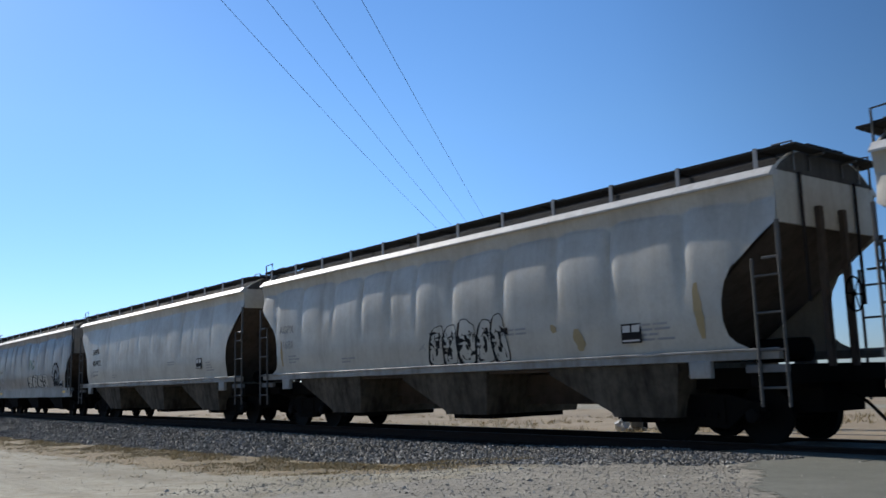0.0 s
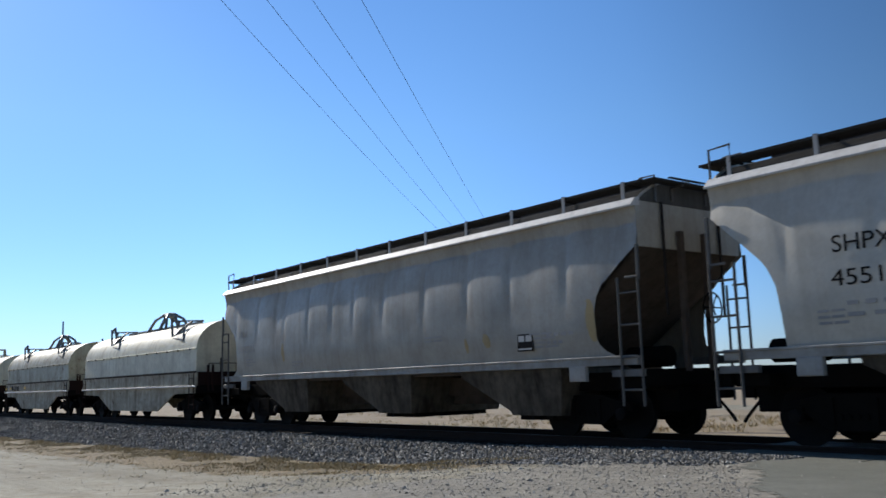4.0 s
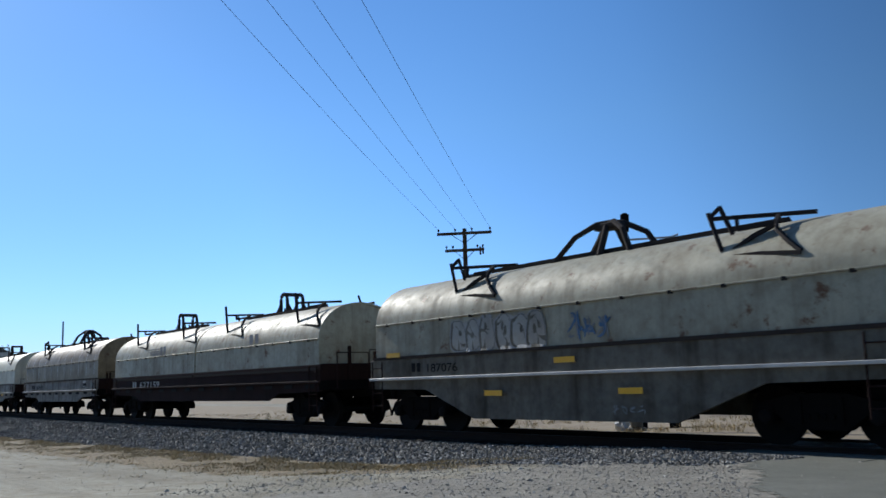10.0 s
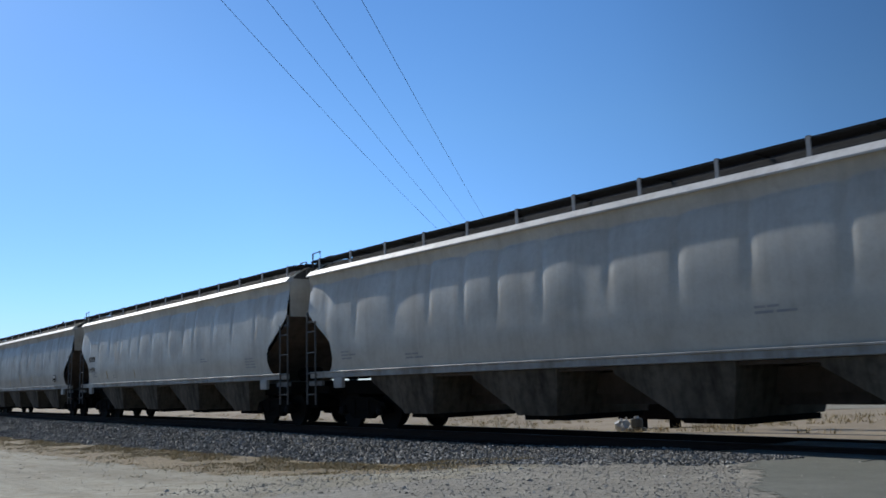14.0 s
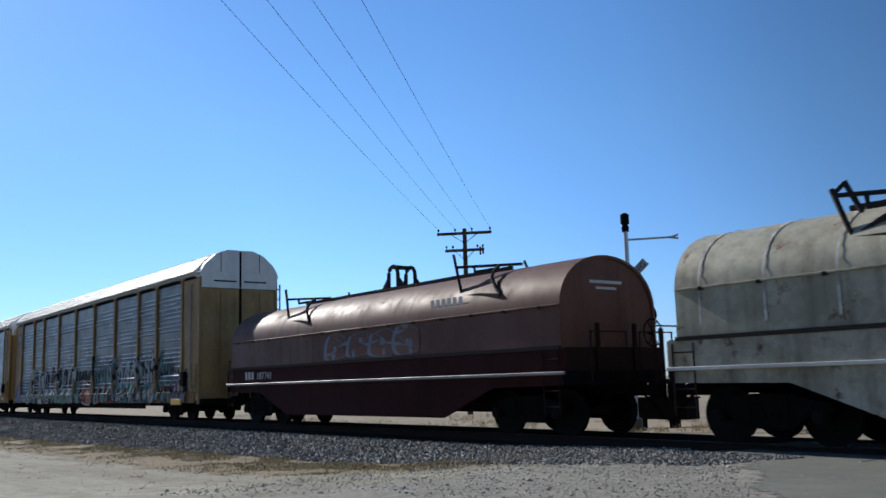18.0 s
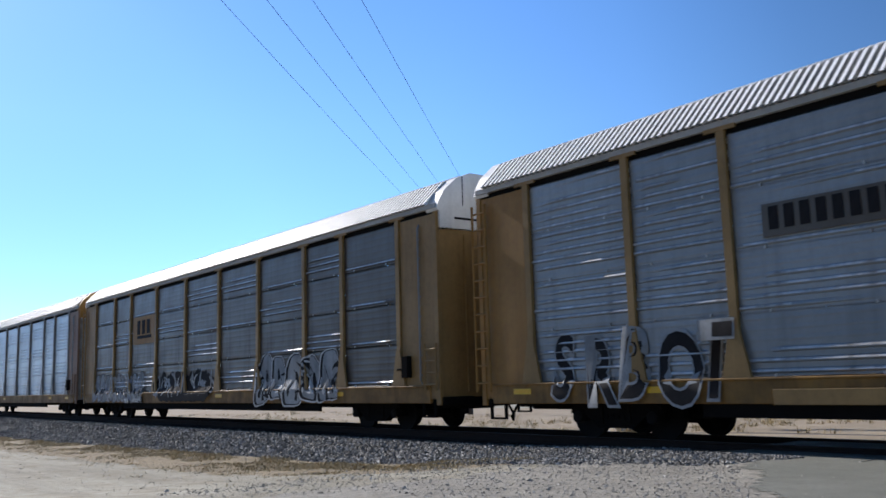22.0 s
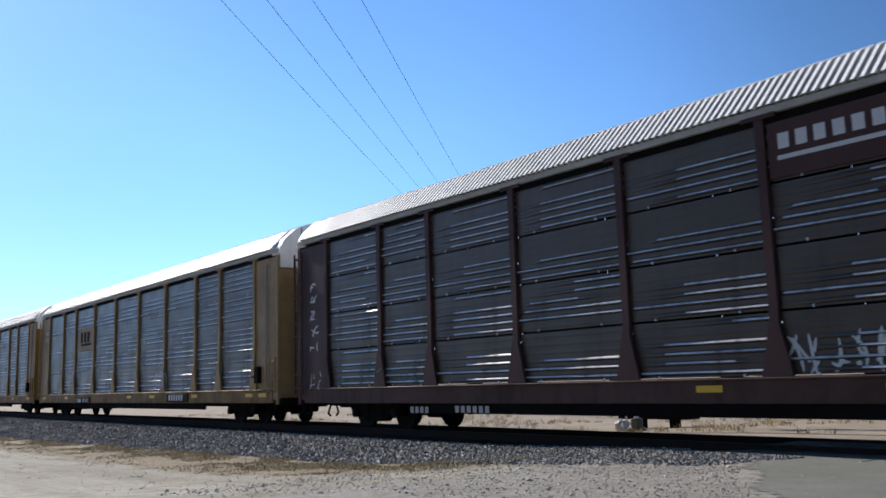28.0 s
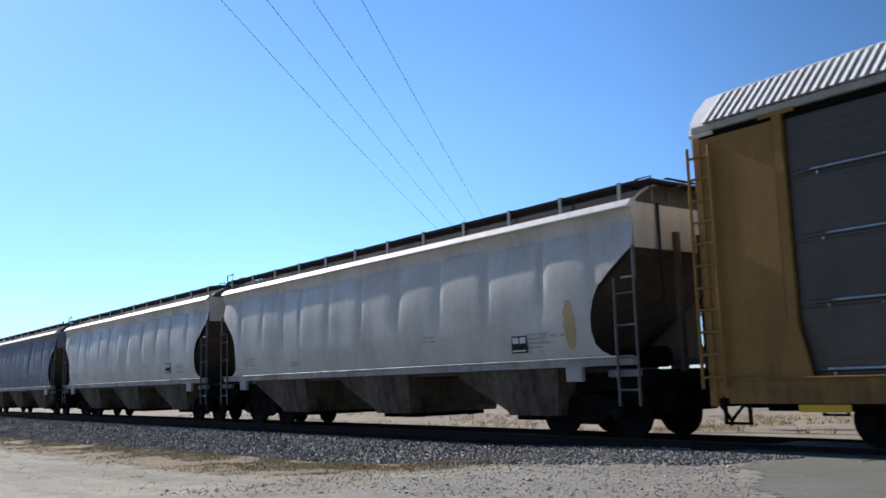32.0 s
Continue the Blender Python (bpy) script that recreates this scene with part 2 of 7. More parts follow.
M["grey_post"] = paint("grey post", (0.22, 0.215, 0.205), (0.11, 0.1, 0.09), 0.5, 0.5, gloss=0.32, tint=(1.0, 0.92, 0.8))
M["door_mottled"] = paint("mottled grey door", (0.30, 0.30, 0.28), (0.14, 0.125, 0.105), 0.9, 0.6, grime=5.0)
# one zinc roof in two tones: sunlit rib tops, shaded valleys
M["zinc_lit"] = paint("chalky zinc ribs", (0.92, 0.925, 0.90), (0.66, 0.66, 0.63), 0.3, 0.5)
M["zinc_shade"] = paint("dull zinc pan", (0.22, 0.225, 0.22), (0.12, 0.12, 0.115), 0.5, 0.5, 0.3)
M["roof_white"] = paint("white roof end", (0.72, 0.72, 0.69), (0.40, 0.38, 0.34), 0.35, 0.5)
M["roof_edge"] = paint("grey eave", (0.40, 0.40, 0.38), (0.22, 0.21, 0.19), 0.5, 0.55)
M["mark_yellow"] = paint("reflector yellow", (0.75, 0.43, 0.02), (0.40, 0.25, 0.05), 0.2, 0.4)
M["stain_yellow"] = paint("yellow stain", (0.42, 0.315, 0.15), (0.40, 0.34, 0.24), 0.5, 0.6)
M["ink_black"] = paint("black lettering", (0.014, 0.013, 0.014), (0.05, 0.048, 0.046), 0.3, 0.75)
M["ink_white"] = paint("white lettering", (0.55, 0.55, 0.53), (0.40, 0.38, 0.35), 0.35, 0.6)
M["ink_grey"] = paint("faded lettering", (0.30, 0.30, 0.30), (0.4, 0.4, 0.38), 0.4, 0.6)
M["spray_blue"] = paint("blue spray paint", (0.09, 0.19, 0.34), (0.082, 0.116, 0.169), 0.8, 0.6, grime=3.0)
M["spray_sky"] = paint("sky blue spray paint", (0.26, 0.40, 0.50), (0.16, 0.24, 0.30), 0.8, 0.6, grime=3.0)
M["spray_teal"] = paint("teal spray paint", (0.055, 0.15, 0.145), (0.06, 0.1, 0.1), 0.8, 0.6, grime=3.0)
M["spray_green"] = paint("green spray paint", (0.085, 0.19, 0.115), (0.07, 0.11, 0.08), 0.8, 0.6, grime=3.0)
M["spray_purple"] = paint("purple spray paint", (0.1, 0.105, 0.19), (0.075, 0.08, 0.12), 0.8, 0.6, grime=3.0)
M["spray_pale"] = paint("pale spray paint", (0.29, 0.31, 0.32), (0.14, 0.15, 0.155), 0.8, 0.6, grime=3.0)
M["spray_red"] = paint("red spray paint", (0.30, 0.066, 0.030), (0.15, 0.05, 0.032), 0.8, 0.6, grime=3.0)
M["rail"] = paint("rusty rail", (0.045, 0.03, 0.024), (0.025, 0.018, 0.015), 0.5, 0.9)
M["rail_top"] = paint("dull rail head", (0.10, 0.095, 0.09), (0.06, 0.055, 0.05), 0.3, 0.7, 0.3)
M["tie"] = paint("creosoted wood", (0.065, 0.05, 0.04), (0.03, 0.025, 0.02), 0.6, 0.9)
M["pole_wood"] = paint("pole wood", (0.10, 0.075, 0.055), (0.05, 0.04, 0.03), 0.5, 0.9)
M["concrete"] = paint("concrete", (0.45, 0.43, 0.40), (0.3, 0.28, 0.25), 0.4, 0.9)
M["alu"] = paint("aluminium mast", (0.50, 0.51, 0.52), (0.3, 0.3, 0.3), 0.3, 0.4, 0.6)
M["red_off"] = paint("unlit red lens", (0.20, 0.02, 0.02), (0.1, 0.02, 0.02), 0.3, 0.2)
M["red_lit"] = glow("lit red lens", (1.0, 0.05, 0.03), 3.0)
M["dirt"] = ground_mat("desert dirt", ((0.29, 0.222, 0.138), (0.40, 0.325, 0.215), (0.33, 0.262, 0.17)))
M["sand"] = sand_mat()
M["gravel"] = ground_mat("grey gravel", ((0.25, 0.23, 0.185), (0.37, 0.345, 0.28), (0.15, 0.135, 0.11)), (0.8, 7.0, 17.0), 1.0)
M["verge"] = ground_mat("brown verge", ((0.255, 0.195, 0.105), (0.345, 0.27, 0.155), (0.125, 0.094, 0.052)), (0.9, 4.5, 34.0), 1.0)
M["asphalt"] = ground_mat("worn asphalt", ((0.165, 0.168, 0.135), (0.215, 0.215, 0.175), (0.145, 0.145, 0.115)), (0.5, 2.2, 55.0), 0.5)
M["ballast"] = ground_mat("ballast bed", ((0.045, 0.043, 0.04), (0.08, 0.077, 0.072), (0.03, 0.028, 0.026)), (1.0, 8.0, 26.0), 1.0)
M["stones"] = stones_mat("ballast stone", ((0.026, 0.024, 0.020), (0.125, 0.117, 0.10), (0.28, 0.265, 0.23), (0.042, 0.039, 0.033), (0.175, 0.164, 0.14), (0.56, 0.53, 0.47)))
M["pebbles"] = stones_mat("pebble", ((0.10, 0.09, 0.075), (0.34, 0.315, 0.265), (0.18, 0.16, 0.13), (0.52, 0.49, 0.43), (0.07, 0.062, 0.052)))
M["straw"] = stones_mat("dry grass", ((0.26, 0.195, 0.095), (0.42, 0.33, 0.165), (0.33, 0.245, 0.115), (0.50, 0.40, 0.21)))

# ---------- mesh helpers ----------
MESHES = {}


def mesh_of(key, bm_maker, mat, smooth=False):
    """One mesh for each key and material, built once."""
    k = (key, mat.name)
    if k in MESHES:
        return MESHES[k]
    base = next((v for (kk, _), v in MESHES.items() if kk == key), None)
    if base is not None:
        me = base.copy()
        me.materials[0] = mat
    else:
        bm = bm_maker()
        bmesh.ops.recalc_face_normals(bm, faces=bm.faces)
        me = bpy.data.meshes.new(key)
        bm.to_mesh(me)
        bm.free()
        if smooth:
            for p in me.polygons:
                p.use_smooth = True
            me.set_sharp_from_angle(angle=radians(35))
        me.materials.append(mat)
    MESHES[k] = me
    return me


def part(name, me, parent, at=(0, 0, 0), rz=0.0, label=""):
    ob = new(name, me)
    ob.parent = parent
    ob.matrix_basis = pose(*at, 0, 0, rz)
    if label:
        ob["label"] = label
    return ob


def box(bm, x0, x1, y0, y1, z0, z1):
    v = [bm.verts.new((x, y, z)) for x in (x0, x1) for y in (y0, y1) for z in (z0, z1)]
    for f in ((0, 1, 3, 2), (4, 6, 7, 5), (0, 4, 5, 1), (2, 3, 7, 6), (0, 2, 6, 4), (1, 5, 7, 3)):
        bm.faces.new([v[i] for i in f])
    return v


def bevelled(bm, r=0.01):
    bmesh.ops.bevel(bm, geom=bm.edges[:], offset=r, segments=1, affect="EDGES")
    return bm


def boxes(*specs, bevel=0.0):
    bm = bmesh.new()
    for s in specs:
        box(bm, *s)
    return bevelled(bm, bevel) if bevel else bm


def sweep(bm, pts, x0, x1, closed=True, axis="x"):
    """A profile of (a, b) points carried along an axis, with caps."""
    def place(s, a, b):
        return (s, a, b) if axis == "x" else (a, s, b)
    r0 = [bm.verts.new(place(x0, a, b)) for a, b in pts]
    r1 = [bm.verts.new(place(x1, a, b)) for a, b in pts]
    n = len(pts)
    for i in range(n if closed else n - 1):
        j = (i + 1) % n
        bm.faces.new((r0[i], r0[j], r1[j], r1[i]))
    if closed:
        bm.faces.new(r0[::-1])
        bm.faces.new(r1)


def tube(bm, path, r, n=6):
    path = [Vector(p) for p in path]
    rings = []
    for i, p in enumerate(path):
        d = (path[min(i + 1, len(path) - 1)] - path[max(i - 1, 0)]).normalized()
        a = d.orthogonal().normalized() if abs(d.z) > 0.9 else d.cross(Vector((0, 0, 1))).normalized()
        b = d.cross(a)
        rings.append([bm.verts.new(p + a * (r * math.cos(q)) + b * (r * math.sin(q))) for q in (2 * math.pi * (k + 0.5) / n for k in range(n))])
    for u, w in zip(rings, rings[1:]):
        for k in range(n):
            bm.faces.new((u[k], u[(k + 1) % n], w[(k + 1) % n], w[k]))
    bm.faces.new(rings[0][::-1])
    bm.faces.new(rings[-1])


def tubes(r, *paths, n=6):
    bm = bmesh.new()
    for p in paths:
        tube(bm, p, r, n)
    return bm


def lathe(bm, prof, n, origin=(0, 0, 0)):
    """A profile of (radius, y) turned round the y axis."""
    ox, oy, oz = origin
    rings = [[bm.verts.new((ox + r * math.cos(q), oy + y, oz + r * math.sin(q))) for q in (2 * math.pi * k / n for k in range(n))] for r, y in prof]
    for u, w in zip(rings, rings[1:]):
        for k in range(n):
            bm.faces.new((u[k], u[(k + 1) % n], w[(k + 1) % n], w[k]))
    bm.faces.new(rings[0])
    bm.faces.new(rings[-1][::-1])


def soup(name, verts, faces, mat, parent=None, label="", category="", kind="stuff"):
    me = bpy.data.meshes.new(name)
    me.from_pydata(verts, [], faces)
    me.materials.append(mat)
    ob = new(name, me)
    ob.parent = parent
    return tagged(ob, label, category, "", kind)


def words(text, size, mat):
    """A line of lettering in the x-z plane, facing -y, its start at the origin."""
    k = ("word " + text, mat.name)
    if k not in MESHES:
        cu = bpy.data.curves.new("lettering", "FONT")
        cu.body, cu.size, cu.extrude = text, size, 0.002
        ob = bpy.data.objects.new("lettering", cu)
        scene.collection.objects.link(ob)
        bpy.context.view_layer.update()
        me = bpy.data.meshes.new_from_object(ob.evaluated_get(bpy.context.evaluated_depsgraph_get()))
        bpy.data.objects.remove(ob)
        me.transform(pose(0, 0, 0, 90))
        me.materials.clear()
        me.materials.append(mat)
        MESHES[k] = me
    return MESHES[k]


# ---------- running gear ----------
WHEELS = []


def wheelset_mesh(r, mat):
    def make():
        bm = bmesh.new()
        for s in (-1, 1):
            y = 0.70 * s
            lathe(bm, [(0.10, y - 0.085 * s), (0.13, y - 0.07 * s), (r * 0.45, y - 0.02 * s), (r * 0.80, y - 0.035 * s), (r * 0.84, y - 0.075 * s), (r, y - 0.07 * s),
                       (r, y + 0.035 * s), (r + 0.028, y + 0.055 * s), (r + 0.022, y + 0.07 * s), (r * 0.8, y + 0.055 * s), (0.1, y + 0.05 * s)], 28)
            for k in range(3):
                q = 2.1 * k + 0.4
                lathe(bm, [(0.035, y - 0.10 * s), (0.035, y - 0.02 * s)], 6, (0.55 * r * math.cos(q), 0, 0.55 * r * math.sin(q)))
        lathe(bm, [(0.085, -0.98), (0.085, 0.98)], 12)
        return bm
    return mesh_of("wheelset %.2f" % r, make, mat, True)


def side_frame_mesh():
    def make():
        bm = bmesh.new()
        top = [(-1.12, 0.52), (-1.06, 0.66), (-0.80, 0.70), (-0.42, 0.80), (0.42, 0.80), (0.80, 0.70), (1.06, 0.66), (1.12, 0.52)]
        low = [(0.74, 0.50), (0.42, 0.26), (-0.42, 0.26), (-0.74, 0.50)]
        pts = [(x, z) for x, z in top + low]
        r0 = [bm.verts.new((x, -0.09, z)) for x, z in pts]
        r1 = [bm.verts.new((x, 0.09, z)) for x, z in pts]
        n = len(pts)
        for i in range(n):
            j = (i + 1) % n
            bm.faces.new((r0[i], r0[j], r1[j], r1[i]))
        bm.faces.new(r0[::-1])
        bm.faces.new(r1)
        for s in (-1, 1):
            box(bm, 0.89 * s - 0.13, 0.89 * s + 0.13, -0.13, 0.10, 0.38, 0.60)
            box(bm, 0.33 * s - 0.05, 0.33 * s + 0.05, -0.12, 0.0, 0.34, 0.74)
        for k in range(4):
            lathe(bm, [(0.055, -0.115), (0.055, -0.09)], 8, (-0.2 + 0.13 * k, 0, 0.46))
        return bm
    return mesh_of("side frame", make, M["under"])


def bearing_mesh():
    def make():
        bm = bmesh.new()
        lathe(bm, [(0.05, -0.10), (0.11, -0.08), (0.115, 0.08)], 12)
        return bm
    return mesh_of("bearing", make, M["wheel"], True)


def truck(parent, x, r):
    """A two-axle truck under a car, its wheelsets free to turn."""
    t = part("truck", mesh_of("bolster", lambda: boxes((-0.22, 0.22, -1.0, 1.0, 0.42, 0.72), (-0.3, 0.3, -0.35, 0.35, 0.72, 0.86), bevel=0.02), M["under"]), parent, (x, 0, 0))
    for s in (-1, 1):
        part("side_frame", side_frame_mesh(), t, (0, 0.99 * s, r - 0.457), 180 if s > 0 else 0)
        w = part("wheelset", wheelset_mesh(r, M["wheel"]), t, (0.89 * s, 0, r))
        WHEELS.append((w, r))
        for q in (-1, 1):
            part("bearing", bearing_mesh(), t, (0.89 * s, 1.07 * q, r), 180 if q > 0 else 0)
    return t


def coupler(parent, x, s, z=0.86, reach=0.72):
    def make():
        bm = bmesh.new()
        box(bm, -0.2, reach - 0.2, -0.09, 0.09, z - 0.10, z + 0.10)
        pts = [(reach - 0.25, -0.14), (reach - 0.02, -0.15), (reach + 0.04, -0.05), (reach - 0.06, 0.0), (reach - 0.02, 0.12), (reach - 0.1, 0.16), (reach - 0.25, 0.13)]
        a = [bm.verts.new((p, q, z - 0.15)) for p, q in pts]
        b = [bm.verts.new((p, q, z + 0.15)) for p, q in pts]
        for i in range(len(pts)):
            j = (i + 1) % len(pts)
            bm.faces.new((a[i], a[j], b[j], b[i]))
        bm.faces.new(a[::-1])
        bm.faces.new(b)
        return bm
    c = part("coupler", mesh_of("coupler %.2f %.2f" % (z, reach), make, M["under"]), parent, (x, 0, 0), 0 if s > 0 else 180)
    part("air_hose", mesh_of("hose %.2f" % reach, lambda: tubes(0.03, [(0.0, 0.3, z - 0.05), (0.25, 0.32, z - 0.25), (0.5, 0.25, z - 0.47), (reach, 0.1, z - 0.55)]), M["under"]), c)
    return c


def ladder(parent, name, x, y, z0, z1, width, n, mat, across="x", r=0.022):
    """Two rails and n rungs, standing in the x-z plane or the y-z plane."""
    def make():
        bm = bmesh.new()
        h = width / 2
        for s in (-h, h):
            tube(bm, [(s, 0, 0), (s, 0, z1 - z0)], r)
        for k in range(n):
            z = (k + 0.5) * (z1 - z0) / n
            tube(bm, [(-h, 0, z), (h, 0, z)], r * 0.75)
        return bm
    return part(name, mesh_of("ladder %.2f %.2f %d %.3f %s" % (z1 - z0, width, n, r, mat.name), make, mat), parent, (x, y, z0), 0 if across == "x" else 90)


# ---------- spray paint ----------
def spray(parent, seed, x0, x1, z0, z1, fill, edge, surf, letters=5, name="spray_paint", thick=0.09, bubble=True, back=None, shade=None, chips=None, rim=None):
    """A row of fat signs with rims, cast shades and counters, overlapping, over an uneven cloud, laid on the side's skin."""
    rnd = random.Random(seed)
    layers, group = {}, [0]
    shade = shade or edge

    def add(mat, V, F):
        A = layers.setdefault((group[0], mat.name), (mat, [], []))
        k = len(A[1])
        A[1].extend(V)
        A[2].extend(tuple(i + k for i in f) for f in F)

    def stroke(pts, w, mat, lift, taper=0.0, point=False):
        V, F = [], []
        n = len(pts)
        for i, (x, z) in enumerate(pts):
            a, b = pts[max(i - 1, 0)], pts[min(i + 1, n - 1)]
            d = Vector((b[0] - a[0], b[1] - a[1]))
            d = d.normalized() if d.length else Vector((1, 0))
            ww = w * (1 - 0.96 * i / (n - 1)) if point else w * (1 - max(taper, 0.55) * abs(2 * i / (n - 1) - 1) ** 5)
            for s_ in (-1, 0, 1):
                px, pz = x - d.y * ww * s_, z + d.x * ww * s_
                V.append((px, surf(px, pz) - lift, pz))
            if i:
                k = 3 * i
                F += [(k - 3, k - 2, k + 1, k), (k - 2, k - 1, k + 2, k + 1)]
        add(mat, V, F)

    def blob(o, rx, rz, wob, lean, square, mat, lift, n=26):
        """A swollen sign in three rings, broader at its foot."""
        V, F = [(o[0], surf(*o) - lift, o[1])], []
        for ring in (0.4, 0.75, 1.0):
            for k in range(n):
                a = 2 * math.pi * k / n
                c_, s_ = math.cos(a), math.sin(a)
                r = 1 + 0.22 * noise.noise(Vector((c_ * 1.3, s_ * 1.3, wob)))
                px = o[0] + rx * r * ring * math.copysign(abs(c_) ** square, c_) * (1 - 0.16 * s_) + lean * rz * s_ * ring
                pz = o[1] + rz * r * ring * math.copysign(abs(s_) ** square, s_)
                V.append((px, surf(px, pz) - lift, pz))
        for k in range(n):
            F.append((0, 1 + k, 1 + (k + 1) % n))
            for g in (0, n):
                F.append((1 + g + k, 1 + g + n + k, 1 + g + n + (k + 1) % n, 1 + g + (k + 1) % n))
        add(mat, V, F)

    def bend(a, b, c):
        """A bent line from a by b to c."""
        return [((1 - t) ** 2 * a[0] + 2 * t * (1 - t) * b[0] + t * t * c[0], (1 - t) ** 2 * a[1] + 2 * t * (1 - t) * b[1] + t * t * c[1]) for t in (k / 8 for k in range(9))]

    step = (x1 - x0) / max(1, letters)
    cz, hz = (z0 + z1) / 2, (z1 - z0) / 2
    if back:
        n = max(6, int((x1 - x0) / 0.10))
        V, F = [], []
        for i in range(n + 1):
            x = x0 + (x1 - x0) * i / n
            end = min(1.0, 0.25 + 5 * min(i, n - i) / n)
            zt = cz + hz * end * (0.70 + 0.30 * noise.noise(Vector((x * 2.1, seed, 0))) + 0.22 * noise.noise(Vector((x * 7, seed, 1))) + 0.10 * noise.noise(Vector((x * 19, seed, 2))))
            zb = cz - hz * end * (0.90 + 0.12 * noise.noise(Vector((x * 3.9, seed, 5))))
            for k in range(5):
                z = zb + (zt - zb) * k / 4
                V.append((x, surf(x, z) - 0.003, z))
            if i:
                F += [(5 * i - 5 + k, 5 * i - 4 + k, 5 * i + 1 + k, 5 * i + k) for k in range(4)]
        add(back, V, F)
    lean0 = rnd.uniform(-0.02, 0.22)
    for i in range(letters):
        cx = x0 + (i + 0.5) * step + rnd.uniform(-0.06, 0.06) * step
        lift = 0.005 + 0.0011 * i
        group[0] = i + 1
        lean = lean0 + rnd.uniform(-0.22, 0.22)

        def at(u, v):
            return (cx + step * 0.46 * u + lean * v * hz * 0.8, cz + hz * 0.86 * v)
        if not bubble:
            for _ in range(3):
                q = [at(rnd.uniform(-1.1, 1.1), rnd.uniform(-1, 1)) for _ in range(3)]
                stroke(bend(*q), thick * 0.42, fill, lift, 0.5)
            continue
        line = min(max(thick * 0.3, 0.014), 0.034)
        rx, rz, sq = step * rnd.uniform(0.40, 0.52), hz * rnd.uniform(0.78, 0.95), rnd.uniform(0.5, 0.85)
        o = at(0, rnd.uniform(-0.06, 0.06))
        wob = rnd.uniform(0, 9)
        # shade cast to one side, rim, then the body
        off = (o[0] - rx * 0.30, o[1] - hz * 0.05)
        if rim:
            blob(off, rx + line * 1.8, rz + line * 1.8, wob, lean, sq, rim, lift)
            blob(o, rx + line * 2.2, rz + line * 2.2, wob, lean, sq, rim, lift)
        blob(off, rx, rz, wob, lean, sq, shade, lift + 0.0002)
        blob(o, rx + line, rz + line, wob, lean, sq, edge, lift + 0.0003)
        blob(o, rx, rz, wob, lean, sq, fill, lift + 0.0005)
        # counters and notches
        for _ in range(rnd.choice((1, 1, 2))):
            c = at(rnd.uniform(-0.30, 0.35), rnd.uniform(-0.45, 0.40))
            blob(c, rx * rnd.uniform(0.13, 0.24), rz * rnd.uniform(0.18, 0.34), wob + 3, lean + rnd.uniform(-0.2, 0.3), 0.8, shade, lift + 0.0007, 12)
        for _ in range(rnd.choice((1, 2, 2))):
            v, sd = rnd.uniform(-0.9, 0.8), rnd.choice((-1, 1))
            q = [at(sd * 1.1, v), at(sd * 0.5, v + rnd.uniform(-0.2, 0.2)), at(sd * rnd.uniform(-0.1, 0.25), v + rnd.uniform(-0.4, 0.4))]
            stroke(bend(*q), rz * rnd.uniform(0.10, 0.17), shade, lift + 0.0007, 0.0, True)
        if rnd.random() < 0.7:
            u = rnd.uniform(-0.6, 0.5)
            q = [at(u, -1.0), at(u + rnd.uniform(-0.3, 0.3), -0.6), at(u + rnd.uniform(-0.2, 0.2), rnd.uniform(-0.45, -0.2))]
            stroke(bend(*q), rx * rnd.uniform(0.10, 0.2), shade, lift + 0.0007, 0.0, True)
        q = [at(rnd.uniform(-0.8, 0.0), rnd.uniform(0.2, 0.8)), at(rnd.uniform(-0.5, 0.5), rnd.uniform(-0.5, 0.9)), at(rnd.uniform(0.0, 0.8), rnd.uniform(-0.8, 0.6))]
        stroke(bend(*q), line * 0.55, edge, lift + 0.0008, 0.5)
        if chips:
            for _ in range(7):
                c = at(rnd.uniform(-1, 1), rnd.uniform(-0.9, 0.5))
                a, b = rnd.uniform(0.05, 0.16), rnd.uniform(0.04, 0.10)
                V = [(c[0] + u * a, surf(c[0] + u * a, c[1] + v * b) - lift - 0.0009, c[1] + v * b) for u, v in ((-1, -1), (1, -0.9), (0.9, 1), (-1, 0.9))]
                add(rnd.choice(chips), V, [(0, 1, 2, 3)])
    made = []
    for mat, V, F in layers.values():
        me = bpy.data.meshes.new(name)
        me.from_pydata(V, [], F)
        me.materials.append(mat)
        made.append(part(name, me, parent))
    return made


